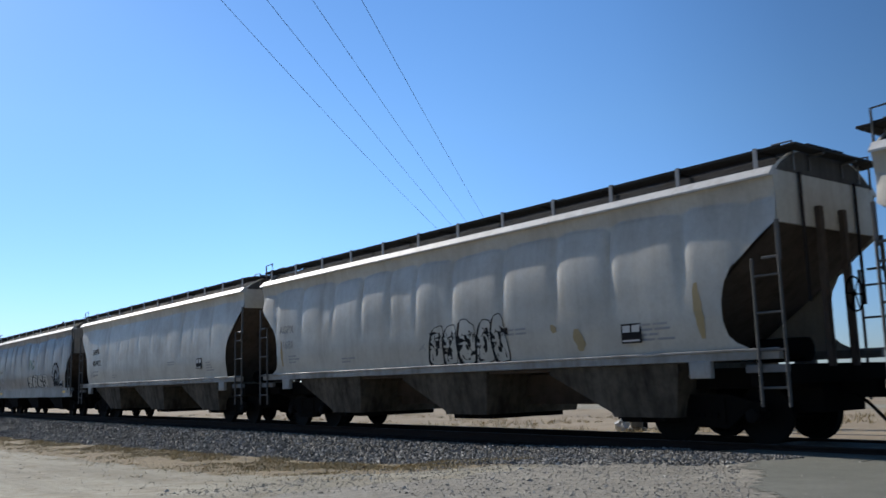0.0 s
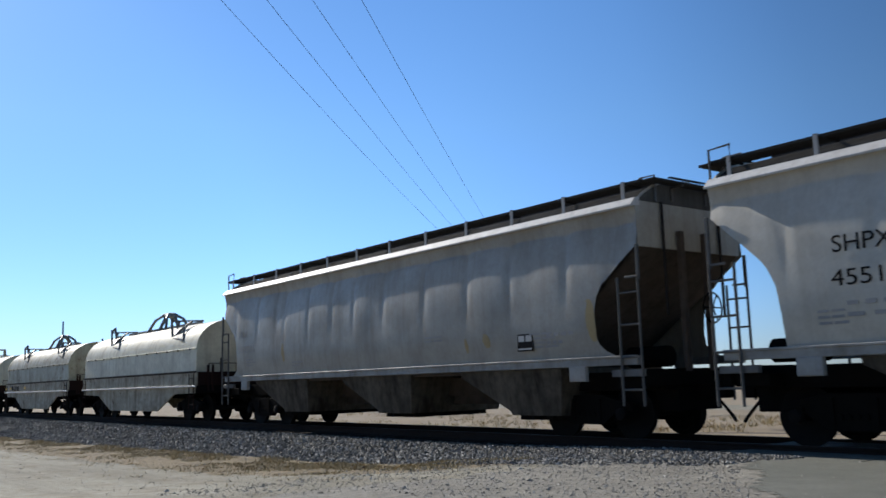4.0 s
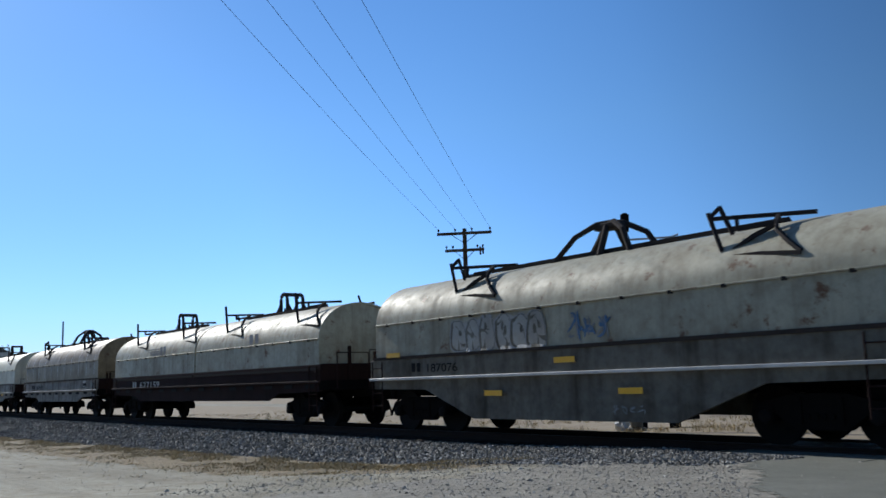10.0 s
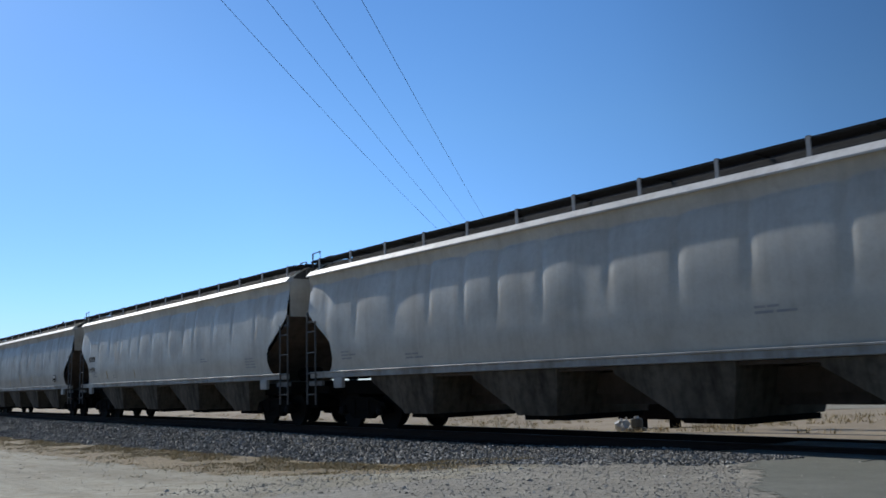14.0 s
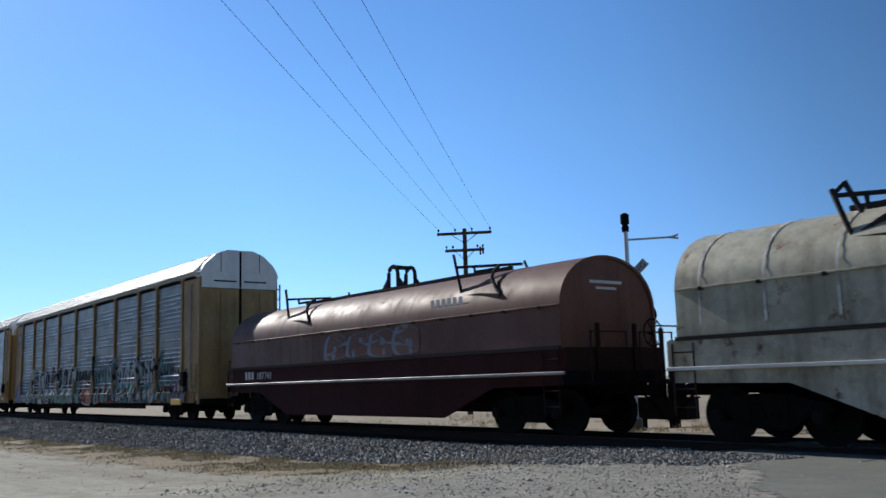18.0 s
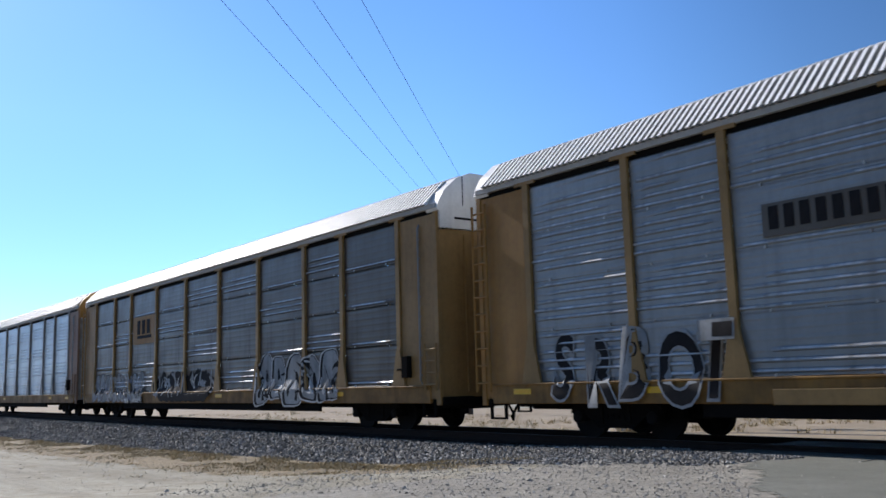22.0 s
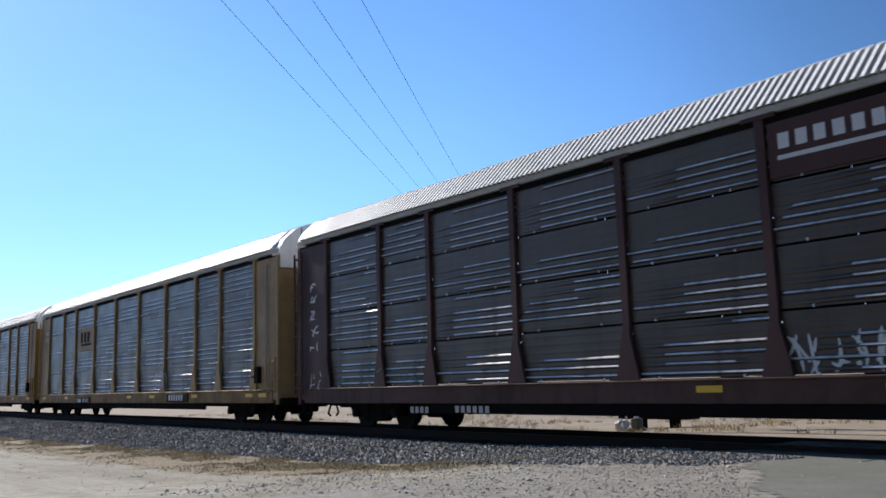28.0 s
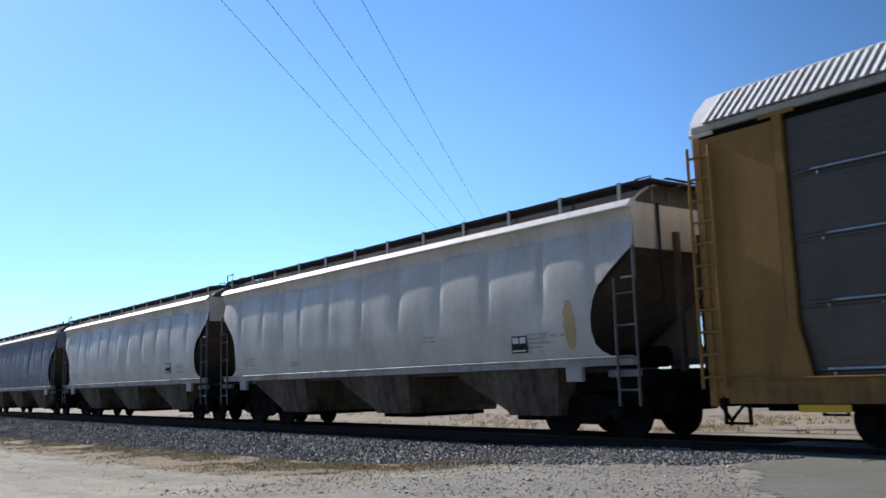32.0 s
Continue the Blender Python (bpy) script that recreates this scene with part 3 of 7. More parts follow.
def mask_sign(car, x0, x1, z0, z1, skin):
    """A black hooded shape with pale strokes fanned round a dark face."""
    ob = part("spray_paint", bpy.data.meshes.new("mask_sign"), car)
    cx, w, h = (x0 + x1) / 2, (x1 - x0) / 2, z1 - z0
    V, F, I = [], [], []

    def fan(pts, m, lift):
        k = len(V)
        V.extend((x, skin(x, z) - lift, z) for x, z in pts)
        F.append(tuple(range(k, k + len(pts))))
        I.append(m)

    def bar(a, b, wide, m, lift, thin=0.4):
        d = Vector((b[0] - a[0], b[1] - a[1])).normalized()
        q = Vector((-d.y, d.x)) * wide / 2
        mid = ((a[0] + b[0]) / 2 + q.x * 0.8, (a[1] + b[1]) / 2 + q.y * 0.8)
        fan([(a[0] - q.x, a[1] - q.y), (a[0] + q.x, a[1] + q.y), (mid[0] + q.x, mid[1] + q.y), (b[0] + q.x * thin, b[1] + q.y * thin), (b[0] - q.x * thin, b[1] - q.y * thin), (mid[0] - q.x, mid[1] - q.y)], m, lift)

    def dome(k, sx, sz, m, lift, foot):
        n = 14
        arc = [(cx + sx * w * math.cos(math.pi * i / n), z0 + h * (0.42 + sz * 0.58 * math.sin(math.pi * i / n))) for i in range(n + 1)]
        for p, q in zip(arc, arc[1:]):
            fan([(cx, z0 + h * foot), p, q], m, lift)
        fan([(cx, z0 + h * foot), arc[-1], (cx - sx * w * 0.7, z0 + h * foot * 0.4)], m, lift)
        fan([(cx, z0 + h * foot), (cx + sx * w * 0.7, z0 + h * foot * 0.4), arc[0]], m, lift)
    dome(0, 1.0, 1.0, 0, 0.004, 0.1)
    for i in range(7):
        a = math.pi * (0.06 + 0.88 * i / 6)
        r = 0.90 if i % 2 else 0.97
        bar((cx + w * 0.50 * math.cos(a), z0 + h * (0.45 + 0.26 * math.sin(a))), (cx + w * r * math.cos(a), z0 + h * (0.42 + 0.56 * math.sin(a))), 0.11 * w / 0.7, 1, 0.008)
    dome(1, 0.46, 0.50, 0, 0.011, 0.08)
    for sgn in (-1, 1):
        bar((cx + sgn * w * 0.50, z0 + h * 0.46), (cx + sgn * w * 0.36, z0 + h * 0.02), 0.09, 1, 0.008)
        bar((cx + sgn * w * 0.92, z0 + h * 0.40), (cx + sgn * w * 0.66, z0 + h * 0.10), 0.05, 1, 0.008)
    ob.data.from_pydata(V, [], F)
    ob.data.materials.append(M["ink_black"])
    ob.data.materials.append(M["spray_pale"])
    ob.data.polygons.foreach_set("material_index", I)
    return ob


def lettered_spray(car, x0, x1, z0, z1, text, fill, edge, skin):
    """Fat sprayed capitals that can be read, each with a pale rim."""
    step = (x1 - x0) / len(text)
    for i, ch in enumerate(text):
        for mat, fat, lift in ((edge, 0.060, 0.012 + 0.001 * i), (fill, 0.028, 0.0128 + 0.001 * i)):
            cu = bpy.data.curves.new("spray_letter", "FONT")
            cu.body, cu.size, cu.offset, cu.resolution_u = ch, 1.0, fat, 4
            ob = bpy.data.objects.new("spray_letter", cu)
            scene.collection.objects.link(ob)
            bpy.context.view_layer.update()
            me = bpy.data.meshes.new_from_object(ob.evaluated_get(bpy.context.evaluated_depsgraph_get()))
            bpy.data.objects.remove(ob)
            me.materials.clear()
            me.materials.append(mat)
            for v in me.vertices:
                px = x0 + (i + 0.5) * step + (v.co.x - 0.36) * step * 1.35 + (v.co.y - 0.35) * 0.12 * (-1) ** i
                pz = z0 + (z1 - z0) * (0.06 + v.co.y * 1.22 + 0.04 * (-1) ** i)
                v.co = (px, skin(px, pz) - lift, pz)
            part("spray_paint", me, car)


# ---------- covered hopper ----------
def smooth(a, b, x):
    t = max(0.0, min(1.0, (x - a) / (b - a)))
    return t * t * (3 - 2 * t)


def hop_y(z, top=3.72):
    """Half width of the bowed side at a height."""
    t = max(0.0, min(1.0, (top - z) / 1.45))
    return 1.50 + 0.125 * (1 - (1 - t) ** 2.6) - 0.10 * (1 - smooth(1.30, 2.15, z))


# how far the side sheet ends short of the car's end, by height
CUTS = {
    "round": ((1.52, 0.66), (1.60, 0.84), (1.72, 0.97), (1.95, 1.03), (2.27, 1.02), (2.55, 0.95), (2.81, 0.80), (2.83, 0.74), (3.10, 0.43), (3.40, 0.0)),
    "swept": ((1.52, 1.18), (2.0, 1.18), (2.4, 1.13), (2.75, 0.97), (3.1, 0.60), (3.45, 0.20), (3.62, 0.0)),
    "long": ((1.52, 1.05), (1.60, 1.16), (1.83, 1.27), (2.05, 1.27), (2.3, 1.16), (2.76, 0.45), (3.12, 0.0)),
    "wedge": ((1.52, 1.16), (2.05, 0.88), (2.62, 0.55), (2.95, 0.06), (3.0, 0.0)),
}


def hop_cut(z, cut):
    rows = CUTS[cut]
    if z <= rows[0][0]:
        return rows[0][1]
    for (za, a), (zb, b) in zip(rows, rows[1:]):
        if z <= zb:
            return a + (b - a) * (z - za) / (zb - za)
    return 0.0


SKIN = {}


def hopper_bulge(L, seed, pillow):
    """The side's own relief: pillows between the welds, waves and dents."""
    rnd = random.Random(seed)
    dents = [(rnd.uniform(-L / 2, L / 2), rnd.uniform(2.6, 3.9), rnd.uniform(0.2, 0.5), rnd.uniform(-0.014, 0.008)) for _ in range(18)]
    edge = [0.0]
    while edge[-1] < L + 2:
        edge.append(edge[-1] + rnd.uniform(0.95, 1.72))
    n = len(edge) - 1
    amp = [rnd.uniform(0.016, 0.036) * pillow for _ in range(n)]
    top = [3.87 + rnd.uniform(-0.08, 0.05) * pillow for _ in range(n)]
    tilt = [rnd.uniform(-0.05, 0.05) * pillow for _ in range(n)]
    at = [0]

    def bulge(x, z):
        u = x + L / 2
        i = at[0]
        while i > 0 and u < edge[i]:
            i -= 1
        while i < n - 1 and u >= edge[i + 1]:
            i += 1
        at[0] = i
        f = max(0.0, min(1.0, (u - edge[i]) / (edge[i + 1] - edge[i])))
        fade = max(0.0, min(1.0, (z - 1.6) / 0.8)) * max(0.0, min(1.0, (4.2 - z) / 0.3))
        k = abs(2 * f - 1)
        zt = top[i] + tilt[i] * (2 * f - 1) - 0.13 * pillow * k ** 5
        g = smooth(0.0, 0.07, zt - z) * smooth(1.9, 3.2, z)
        y = hop_y(z, zt) + amp[i] * (1 - k ** 6) * g + 0.20 * max(0.0, z - zt)
        y -= 0.010 * max(0.0, 1 - min(f, 1 - f) * (edge[i + 1] - edge[i]) / 0.09) * smooth(2.4, 3.0, z) * smooth(0.0, 0.1, zt - z)
        y += noise.noise(Vector((x * 0.8, seed * 3.1, z * 0.7))) * 0.014 * fade
        for dx, dz, dr, dd in dents:
            q = ((x - dx) / dr) ** 2 + ((z - dz) / (dr * 1.8)) ** 2
            if q < 4:
                y += dd * math.exp(-q) * fade
        return y
    return bulge


def hopper_side(L, s, seed, cut, pillow):
    def make():
        bm = bmesh.new()
        bulge = hopper_bulge(L, seed, pillow)
        zs = [1.36, 1.44, 1.52, 1.56, 1.60, 1.66, 1.72, 1.83, 1.95, 2.1, 2.27, 2.42, 2.55, 2.68, 2.81, 2.83, 2.95, 3.1, 3.25, 3.40, 3.45, 3.52, 3.58, 3.62, 3.66, 3.70, 3.74, 3.77, 3.80, 3.83, 3.86, 3.89, 3.92, 3.96, 4.02, 4.1, 4.2]
        c = L / 2 - 1.30
        m = int(2 * c / 0.075)
        n = m + 16
        rows = []
        for z in zs:
            xe = L / 2 - hop_cut(z, cut)
            xs = [-xe + (xe - c) * i / 8 for i in range(8)] + [-c + 2 * c * i / m for i in range(m + 1)] + [c + (xe - c) * i / 8 for i in range(1, 9)]
            rows.append([bm.verts.new((x, s * bulge(x, z), z)) for x in xs])
        for a, b in zip(rows, rows[1:]):
            for i in range(n):
                bm.faces.new((a[i], a[i + 1], b[i + 1], b[i]))
        return bm
    return "hop side %.1f %d %d %s %.2f" % (L, s, seed, cut, pillow), make


def hopper_car(name, L, body, bays, seed, label, reach, cut="round", pillow=1.0, deep=False):
    car = tagged(new(name), label, "freight car", "covered hoppers of the train")
    H = L / 2
    bm_ = M[body]
    endm = "hop_end" if deep else body
    relief = hopper_bulge(L, seed % 3, pillow)
    deck = CUTS[cut][-1][0]
    SKIN[car.name] = lambda x, z: -relief(x, z) - 0.004
    for s in (-1, 1):
        key, mk = hopper_side(L, s, seed % 3, cut, pillow)
        side = part("side_sheet", mesh_of(key, mk, bm_, True), car)
        if deep:
            part("side_sill", mesh_of("hop deep sill %.1f" % L, lambda: boxes((-H + 0.1, H - 0.1, -0.05, 0.05, 0.95, 1.38), (-H + 0.1, H - 0.1, -0.09, -0.04, 1.35, 1.385), (-H + 0.1, H - 0.1, -0.09, -0.04, 0.94, 0.97), bevel=0.008), bm_), car, (0, 1.45 * s, 0), 180 if s > 0 else 0)
        else:
            part("side_sill", mesh_of("hop sill %.1f" % L, lambda: boxes((-H + 0.1, H - 0.1, -0.05, 0.05, 1.33, 1.48), (-H + 0.1, H - 0.1, -0.075, -0.04, 1.46, 1.50), bevel=0.008), M["sill_pale"]), car, (0, 1.54 * s, 0), 180 if s > 0 else 0)
        def plate():
            bm = bmesh.new()
            sweep(bm, [(-0.15, 4.10), (-0.155, 4.13), (-0.02, 4.27), (0.10, 4.29), (0.10, 4.14)], -H, H)
            return bm
        part("top_plate", mesh_of("hop plate %.1f" % L, plate, M["sill_white"]), car, (0, 1.5 * s, 0), 180 if s > 0 else 0)
        board = part("running_board", mesh_of("hop board %.1f" % L, lambda: boxes(*[(-H - 0.05, H + 0.05, y, y + 0.05, 4.555, 4.60) for y in [-0.30 + 0.075 * k for k in range(6)]], *[(x - 0.02, x + 0.02, -0.30, 0.14, 4.53, 4.555) for x in [-H + 0.3 + k * (L - 0.6) / 10 for k in range(11)]]), M["grate"]), car, (0, 1.10 * s, 0), 180 if s > 0 else 0)
        npost = round(L / 1.62) + 1
        for k in range(npost):
            part("board_support", mesh_of("hop post", lambda: boxes((-0.035, 0.035, -0.012, 0.012, 4.24, 4.61), (-0.035, 0.035, -0.012, 0.10, 4.60, 4.615)), M["post_grey"]), board, (-H + 0.35 + k * (L - 0.7) / (npost - 1), -0.325, 0))
        for e in (-1, 1):
            part("end_handrail", mesh_of("hop rail end", lambda: tubes(0.02, [(0, 0, 4.25), (0, 0, 4.72), (-0.35, 0, 4.72), (-0.35, 0, 4.6)]), M["galv"]), board, ((H + 0.04) * e, 0.10, 0), 0 if e > 0 else 180)
    def roof():
        bm = bmesh.new()
        sweep(bm, [(-1.46, 4.22), (-1.25, 4.37), (-0.95, 4.53), (-0.5, 4.65), (0.0, 4.69), (0.5, 4.65), (0.95, 4.53), (1.25, 4.37), (1.46, 4.22)], -H, H)
        return bm
    part("roof", mesh_of("hop roof %.1f" % L, roof, M["hop_roof"]), car)
    k = round(L / 2.3)
    for i in range(k):
        w = (L - 1) / k - 0.05
        def hatch():
            bm = bmesh.new()
            sweep(bm, [(-0.46, 4.58), (-0.46, 4.72), (-0.42, 4.75), (-0.2, 4.80), (0.2, 4.80), (0.42, 4.75), (0.46, 4.72), (0.46, 4.58)], -w / 2, w / 2)
            for x in (-w * 0.3, w * 0.3):
                box(bm, x - 0.03, x + 0.03, -0.49, 0.49, 4.72, 4.82)
            return bm
        part("trough_hatch", mesh_of("hop hatch %.2f" % w, hatch, M["hatch"]), car, (-H + 0.5 + (i + 0.5) * (L - 1) / k, 0, 0))
    for e in (-1, 1):
        rz0 = 0 if e > 0 else 180
        def end():
            bm = bmesh.new()
            pts = [(-1.5, deck), (1.5, deck), (1.53, 4.2), (1.28, 4.39), (0.97, 4.56), (0.5, 4.68), (0.0, 4.72), (-0.5, 4.68), (-0.97, 4.56), (-1.28, 4.39), (-1.53, 4.2)]
            sweep(bm, pts, H - 0.05, H - 0.01)
            return bm
        part("end_sheet", mesh_of("hop end %.1f %.2f %s" % (L, deck, endm), end, M[endm]), car, (0, 0, 0), 0 if e > 0 else 180)
        def slope():
            bm = bmesh.new()
            r0 = [bm.verts.new((x, y, z)) for x, z in ((H - 0.03, deck + 0.02), (H - 0.90, deck - 0.70), (H - 2.9, 1.32)) for y in (-1.49, 1.49)]
            for i in (0, 2):
                bm.faces.new((r0[i], r0[i + 1], r0[i + 3], r0[i + 2]))
            r1 = [bm.verts.new(v.co + Vector((-0.06, 0, 0.02))) for v in r0]
            for i in (0, 2):
                bm.faces.new((r1[i], r1[i + 1], r1[i + 3], r1[i + 2]))
            return bm
        part("slope_sheet", mesh_of("hop slope %.1f %.2f" % (L, deck), slope, M["dark_brown"]), car, (0, 0, 0), 0 if e > 0 else 180)
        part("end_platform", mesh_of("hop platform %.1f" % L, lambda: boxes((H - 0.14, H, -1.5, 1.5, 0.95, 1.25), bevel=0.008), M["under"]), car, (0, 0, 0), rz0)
        for s in (-1, 1):
            part("foot_board", mesh_of("hop footboard", lambda: boxes((-0.68, 0.02, -0.05, 0.05, 1.13, 1.25), bevel=0.006), M["platform_grey"]), car, ((H - 0.02) * e, 1.54 * s, 0), rz0)
            if not deep:
                part("jacking_pad", mesh_of("hop pad", lambda: boxes((-0.21, 0.21, -0.05, 0.05, 1.06, 1.34), bevel=0.012), M["sill_pale"]), car, ((H - 1.54) * e, 1.55 * s, 0))
            ladder(car, "side_ladder", (H - 0.20) * e, 1.62 * s, 1.25 if deep else 0.62, 2.87, 0.46, 4, M["ladder_grey"], r=0.026)
            part("corner_post", mesh_of("hop corner %.2f %d" % (deck, deep), lambda: boxes((-0.03, 0.03, -0.025, 0.025, 1.0 if deep else 2.8, 4.2 if deep else deck + 0.02), (-0.30, 0.0, -0.02, 0.02, 2.84, 2.88), bevel=0.006), M["ladder_grey"]), car, ((H + 0.03) * e, 1.60 * s, 0), 0 if e > 0 else 180)
            if cut in ("round", "wedge"):
                part("end_post", mesh_of("hop endpost", lambda: boxes((-0.05, 0.05, -0.06, 0.06, 1.2, 3.74), bevel=0.008), M["dark_brown"]), car, ((H + 0.03) * e, 0.36 * s, 0))
                part("end_stile", mesh_of("hop endstile", lambda: boxes((-0.02, 0.02, -0.025, 0.025, 2.2, 4.24), bevel=0.006), M["black_bar"]), car, ((H + 0.03) * e, 0.84 * s, 0))
        board = part("end_walkway", mesh_of("hop endwalk %.1f" % L, lambda: boxes((H + 0.06, H + 0.30, -1.34, 1.34, 4.555, 4.60), (H - 0.02, H + 0.06, -0.55, 0.55, 4.72, 4.745), bevel=0.01), M["grate"]), car, (0, 0, 0), rz0)
        for y in (-0.5, 0.5):
            part("walkway_bracket", mesh_of("hop walkbracket %.1f" % L, lambda: boxes((H + 0.0, H + 0.28, -0.025, 0.025, 4.52, 4.555), (H + 0.0, H + 0.03, -0.025, 0.025, 4.30, 4.52)), M["ladder_grey"]), board, (0, y, 0))
        part("roof_handrail", mesh_of("hop roofrail", lambda: tubes(0.022, [(0, 0, 4.2), (0, 0, 4.78), (-0.4, 0, 4.80), (-0.4, 0, 4.5)]), M["ladder_grey"]), car, ((H + 0.02) * e, 1.42 * e, 0), rz0)
        # solid dark blocks added to close the view under the car end
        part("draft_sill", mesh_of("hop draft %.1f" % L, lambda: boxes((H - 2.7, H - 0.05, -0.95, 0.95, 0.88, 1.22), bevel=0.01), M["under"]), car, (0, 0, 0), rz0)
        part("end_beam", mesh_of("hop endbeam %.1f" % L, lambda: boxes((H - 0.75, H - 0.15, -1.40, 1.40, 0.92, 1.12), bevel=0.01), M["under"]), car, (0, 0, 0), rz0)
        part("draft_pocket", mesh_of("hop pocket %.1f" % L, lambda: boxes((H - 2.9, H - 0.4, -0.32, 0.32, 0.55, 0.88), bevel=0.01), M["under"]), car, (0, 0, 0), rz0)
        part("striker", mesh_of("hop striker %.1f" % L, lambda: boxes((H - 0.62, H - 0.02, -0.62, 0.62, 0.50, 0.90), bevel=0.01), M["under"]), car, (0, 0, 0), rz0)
        part("brake_reservoir", mesh_of("hop tank", lambda: tubes(0.2, [(-0.45, 0, 0), (0.45, 0, 0)], n=12), M["under"]), car, ((H - 0.75) * e, -0.45, 1.48))
        coupler(car, (H - 0.05) * e, e, 0.86, reach)
        truck(car, (H - 1.85) * e, 0.457)
    rnd = random.Random(seed * 7 + int(L))
    for x, z, n in ((H - 2.75, 1.98, 4), (-H + 1.75, 1.95, 3), (-H + 4.6, 1.78, 2), (H - 6.2, 2.1, 2)):
        for k in range(n):
            zz = z - 0.085 * k
            w = rnd.uniform(0.35, 0.75)
            y = SKIN[car.name](x + w / 2, zz) - 0.004
            me = boxes((0, w * 0.45, 0, 0.004, 0, 0.04), (w * 0.52, w, 0, 0.004, 0, 0.04))
            md = bpy.data.meshes.new("stencil_line")
            me.to_mesh(md)
            me.free()
            md.materials.append(M["ink_grey"])
            part("stencil_line", md, car, (x, y - 0.004, zz))
    brake_wheel(car, (H + 0.12, 0.35, 2.35))
    part("centre_sill", mesh_of("hop centre %.1f" % L, lambda: boxes((-H + 0.3, H - 0.3, -0.3, 0.3, 0.80, 1.22), (-H + 3.2, H - 3.2, -0.12, 0.12, 0.60, 0.80), (-H + 2.9, H - 2.9, -1.43, 1.43, 1.26, 1.32)), M["dark_brown"]), car)
    pitch, top = (4.92, 3.05) if bays == 3 else (3.95, 2.55)
    if L < 16.8:
        pitch = 4.6
    for i in range(bays):
        c = (i - (bays - 1) / 2) * pitch + 0.1
        w = top
        def bay():
            bm = bmesh.new()
            ring = []
            for z, xa, xb, hy in ((1.32, -w / 2, w / 2, 1.50), (1.20, -w / 2 + 0.02, w / 2, 1.49), (0.50, -0.10, w / 2 - 0.18, 1.36), (0.42, -0.05, w / 2 - 0.20, 1.35)):
                ring.append([bm.verts.new((x, y * hy, z)) for x, y in ((xa, -1), (xb, -1), (xb, 1), (xa, 1))])
            for a, b in zip(ring, ring[1:]):
                for k in range(4):
                    bm.faces.new((a[k], a[(k + 1) % 4], b[(k + 1) % 4], b[k]))
            bm.faces.new(ring[-1])
            bm.faces.new(ring[0])
            return bm
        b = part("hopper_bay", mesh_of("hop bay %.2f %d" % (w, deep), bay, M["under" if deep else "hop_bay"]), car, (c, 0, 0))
        part("outlet_gate", mesh_of("hop gate", lambda: boxes((-0.1, 1.15, -1.1, 1.1, 0.32, 0.42), (-0.3, -0.1, -0.9, 0.9, 0.34, 0.40), bevel=0.01), M["under"]), b)
        part("gate_shaft", mesh_of("hop shaft", lambda: tubes(0.035, [(0.5, -1.30, 0.37), (0.5, 1.30, 0.37)]), M["wheel"]), b)
    return car


def brake_wheel(car, at):
    """A hand wheel: rim, hub and six spokes."""
    r = 0.28
    rim = [(0, r * math.cos(q), r * math.sin(q)) for q in (2 * math.pi * k / 20 for k in range(21))]
    w = part("brake_wheel", mesh_of("brake rim", lambda: tubes(0.016, rim), M["under"]), car, at)
    part("hub", mesh_of("brake hub", lambda: tubes(0.04, [(-0.1, 0, 0), (0.02, 0, 0)]), M["under"]), w)
    for k in range(6):
        q = math.pi * k / 3
        part("spoke", mesh_of("brake spoke %d" % k, lambda: tubes(0.012, [(0, 0.03 * math.cos(q), 0.03 * math.sin(q)), (0, r * math.cos(q), r * math.sin(q))]), M["under"]), w)


def letters(car, x, z, text, size, mat, skin, width, lift=0.006):
    """A line of lettering laid on the side, as wide as given."""
    me = words(text, size, mat).copy()
    w = max(v.co.x for v in me.vertices) or 1.0
    for v in me.vertices:
        v.co.x *= width / w
        v.co.y += skin(x + v.co.x, z + v.co.z) - lift
    part("lettering", me, car, (x, 0, z))


def letter_bars(car, x0, x1, z0, z1, n, mat, skin, lift):
    """Upright bars in place of lettering that is not spelt out."""
    w = (x1 - x0) / n
    me = mesh_of("bar %.3f %.3f" % (w, z1 - z0), lambda: boxes((0, w * 0.62, -0.006, 0, 0, z1 - z0)), mat)
    for i in range(n):
        a = x0 + i * w
        part("bar_lettering", me, car, (a, skin(a + w / 2, (z0 + z1) / 2) - lift, z0))


def side_plate(car, x0, x1, z0, z1, mat, skin, name, lift):
    y = skin((x0 + x1) / 2, (z0 + z1) / 2) - lift
    bm = boxes((x0, x1, y, y + 0.03, z0, z1), bevel=0.004)
    me = bpy.data.meshes.new(name)
    bm.to_mesh(me)
    bm.free()
    me.materials.append(mat)
    part(name, me, car)


def stain(car, x0, x1, z0, z1, skin):
    """A run of yellow grain dust down the side."""
    rnd = random.Random(int(x0 * 100))
    V, F = [], []
    for k in range(9):
        z = z1 + (z0 - z1) * k / 8
        c = (x0 + x1) / 2 + rnd.uniform(-0.1, 0.1) * (x1 - x0) + (x1 - x0) * 0.25 * (k / 8 - 0.5)
        w = (x1 - x0) * (0.12 + 0.38 * math.sin(math.pi * (k + 0.6) / 9.4))
        V += [(c - w, skin(c - w, z) - 0.003, z), (c + w, skin(c + w, z) - 0.003, z)]
        if k:
            F.append((2 * k - 2, 2 * k - 1, 2 * k + 1, 2 * k))
    me = bpy.data.meshes.new("stain")
    me.from_pydata(V, [], F)
    me.materials.append(M["stain_yellow"])
    part("stain", me, car)


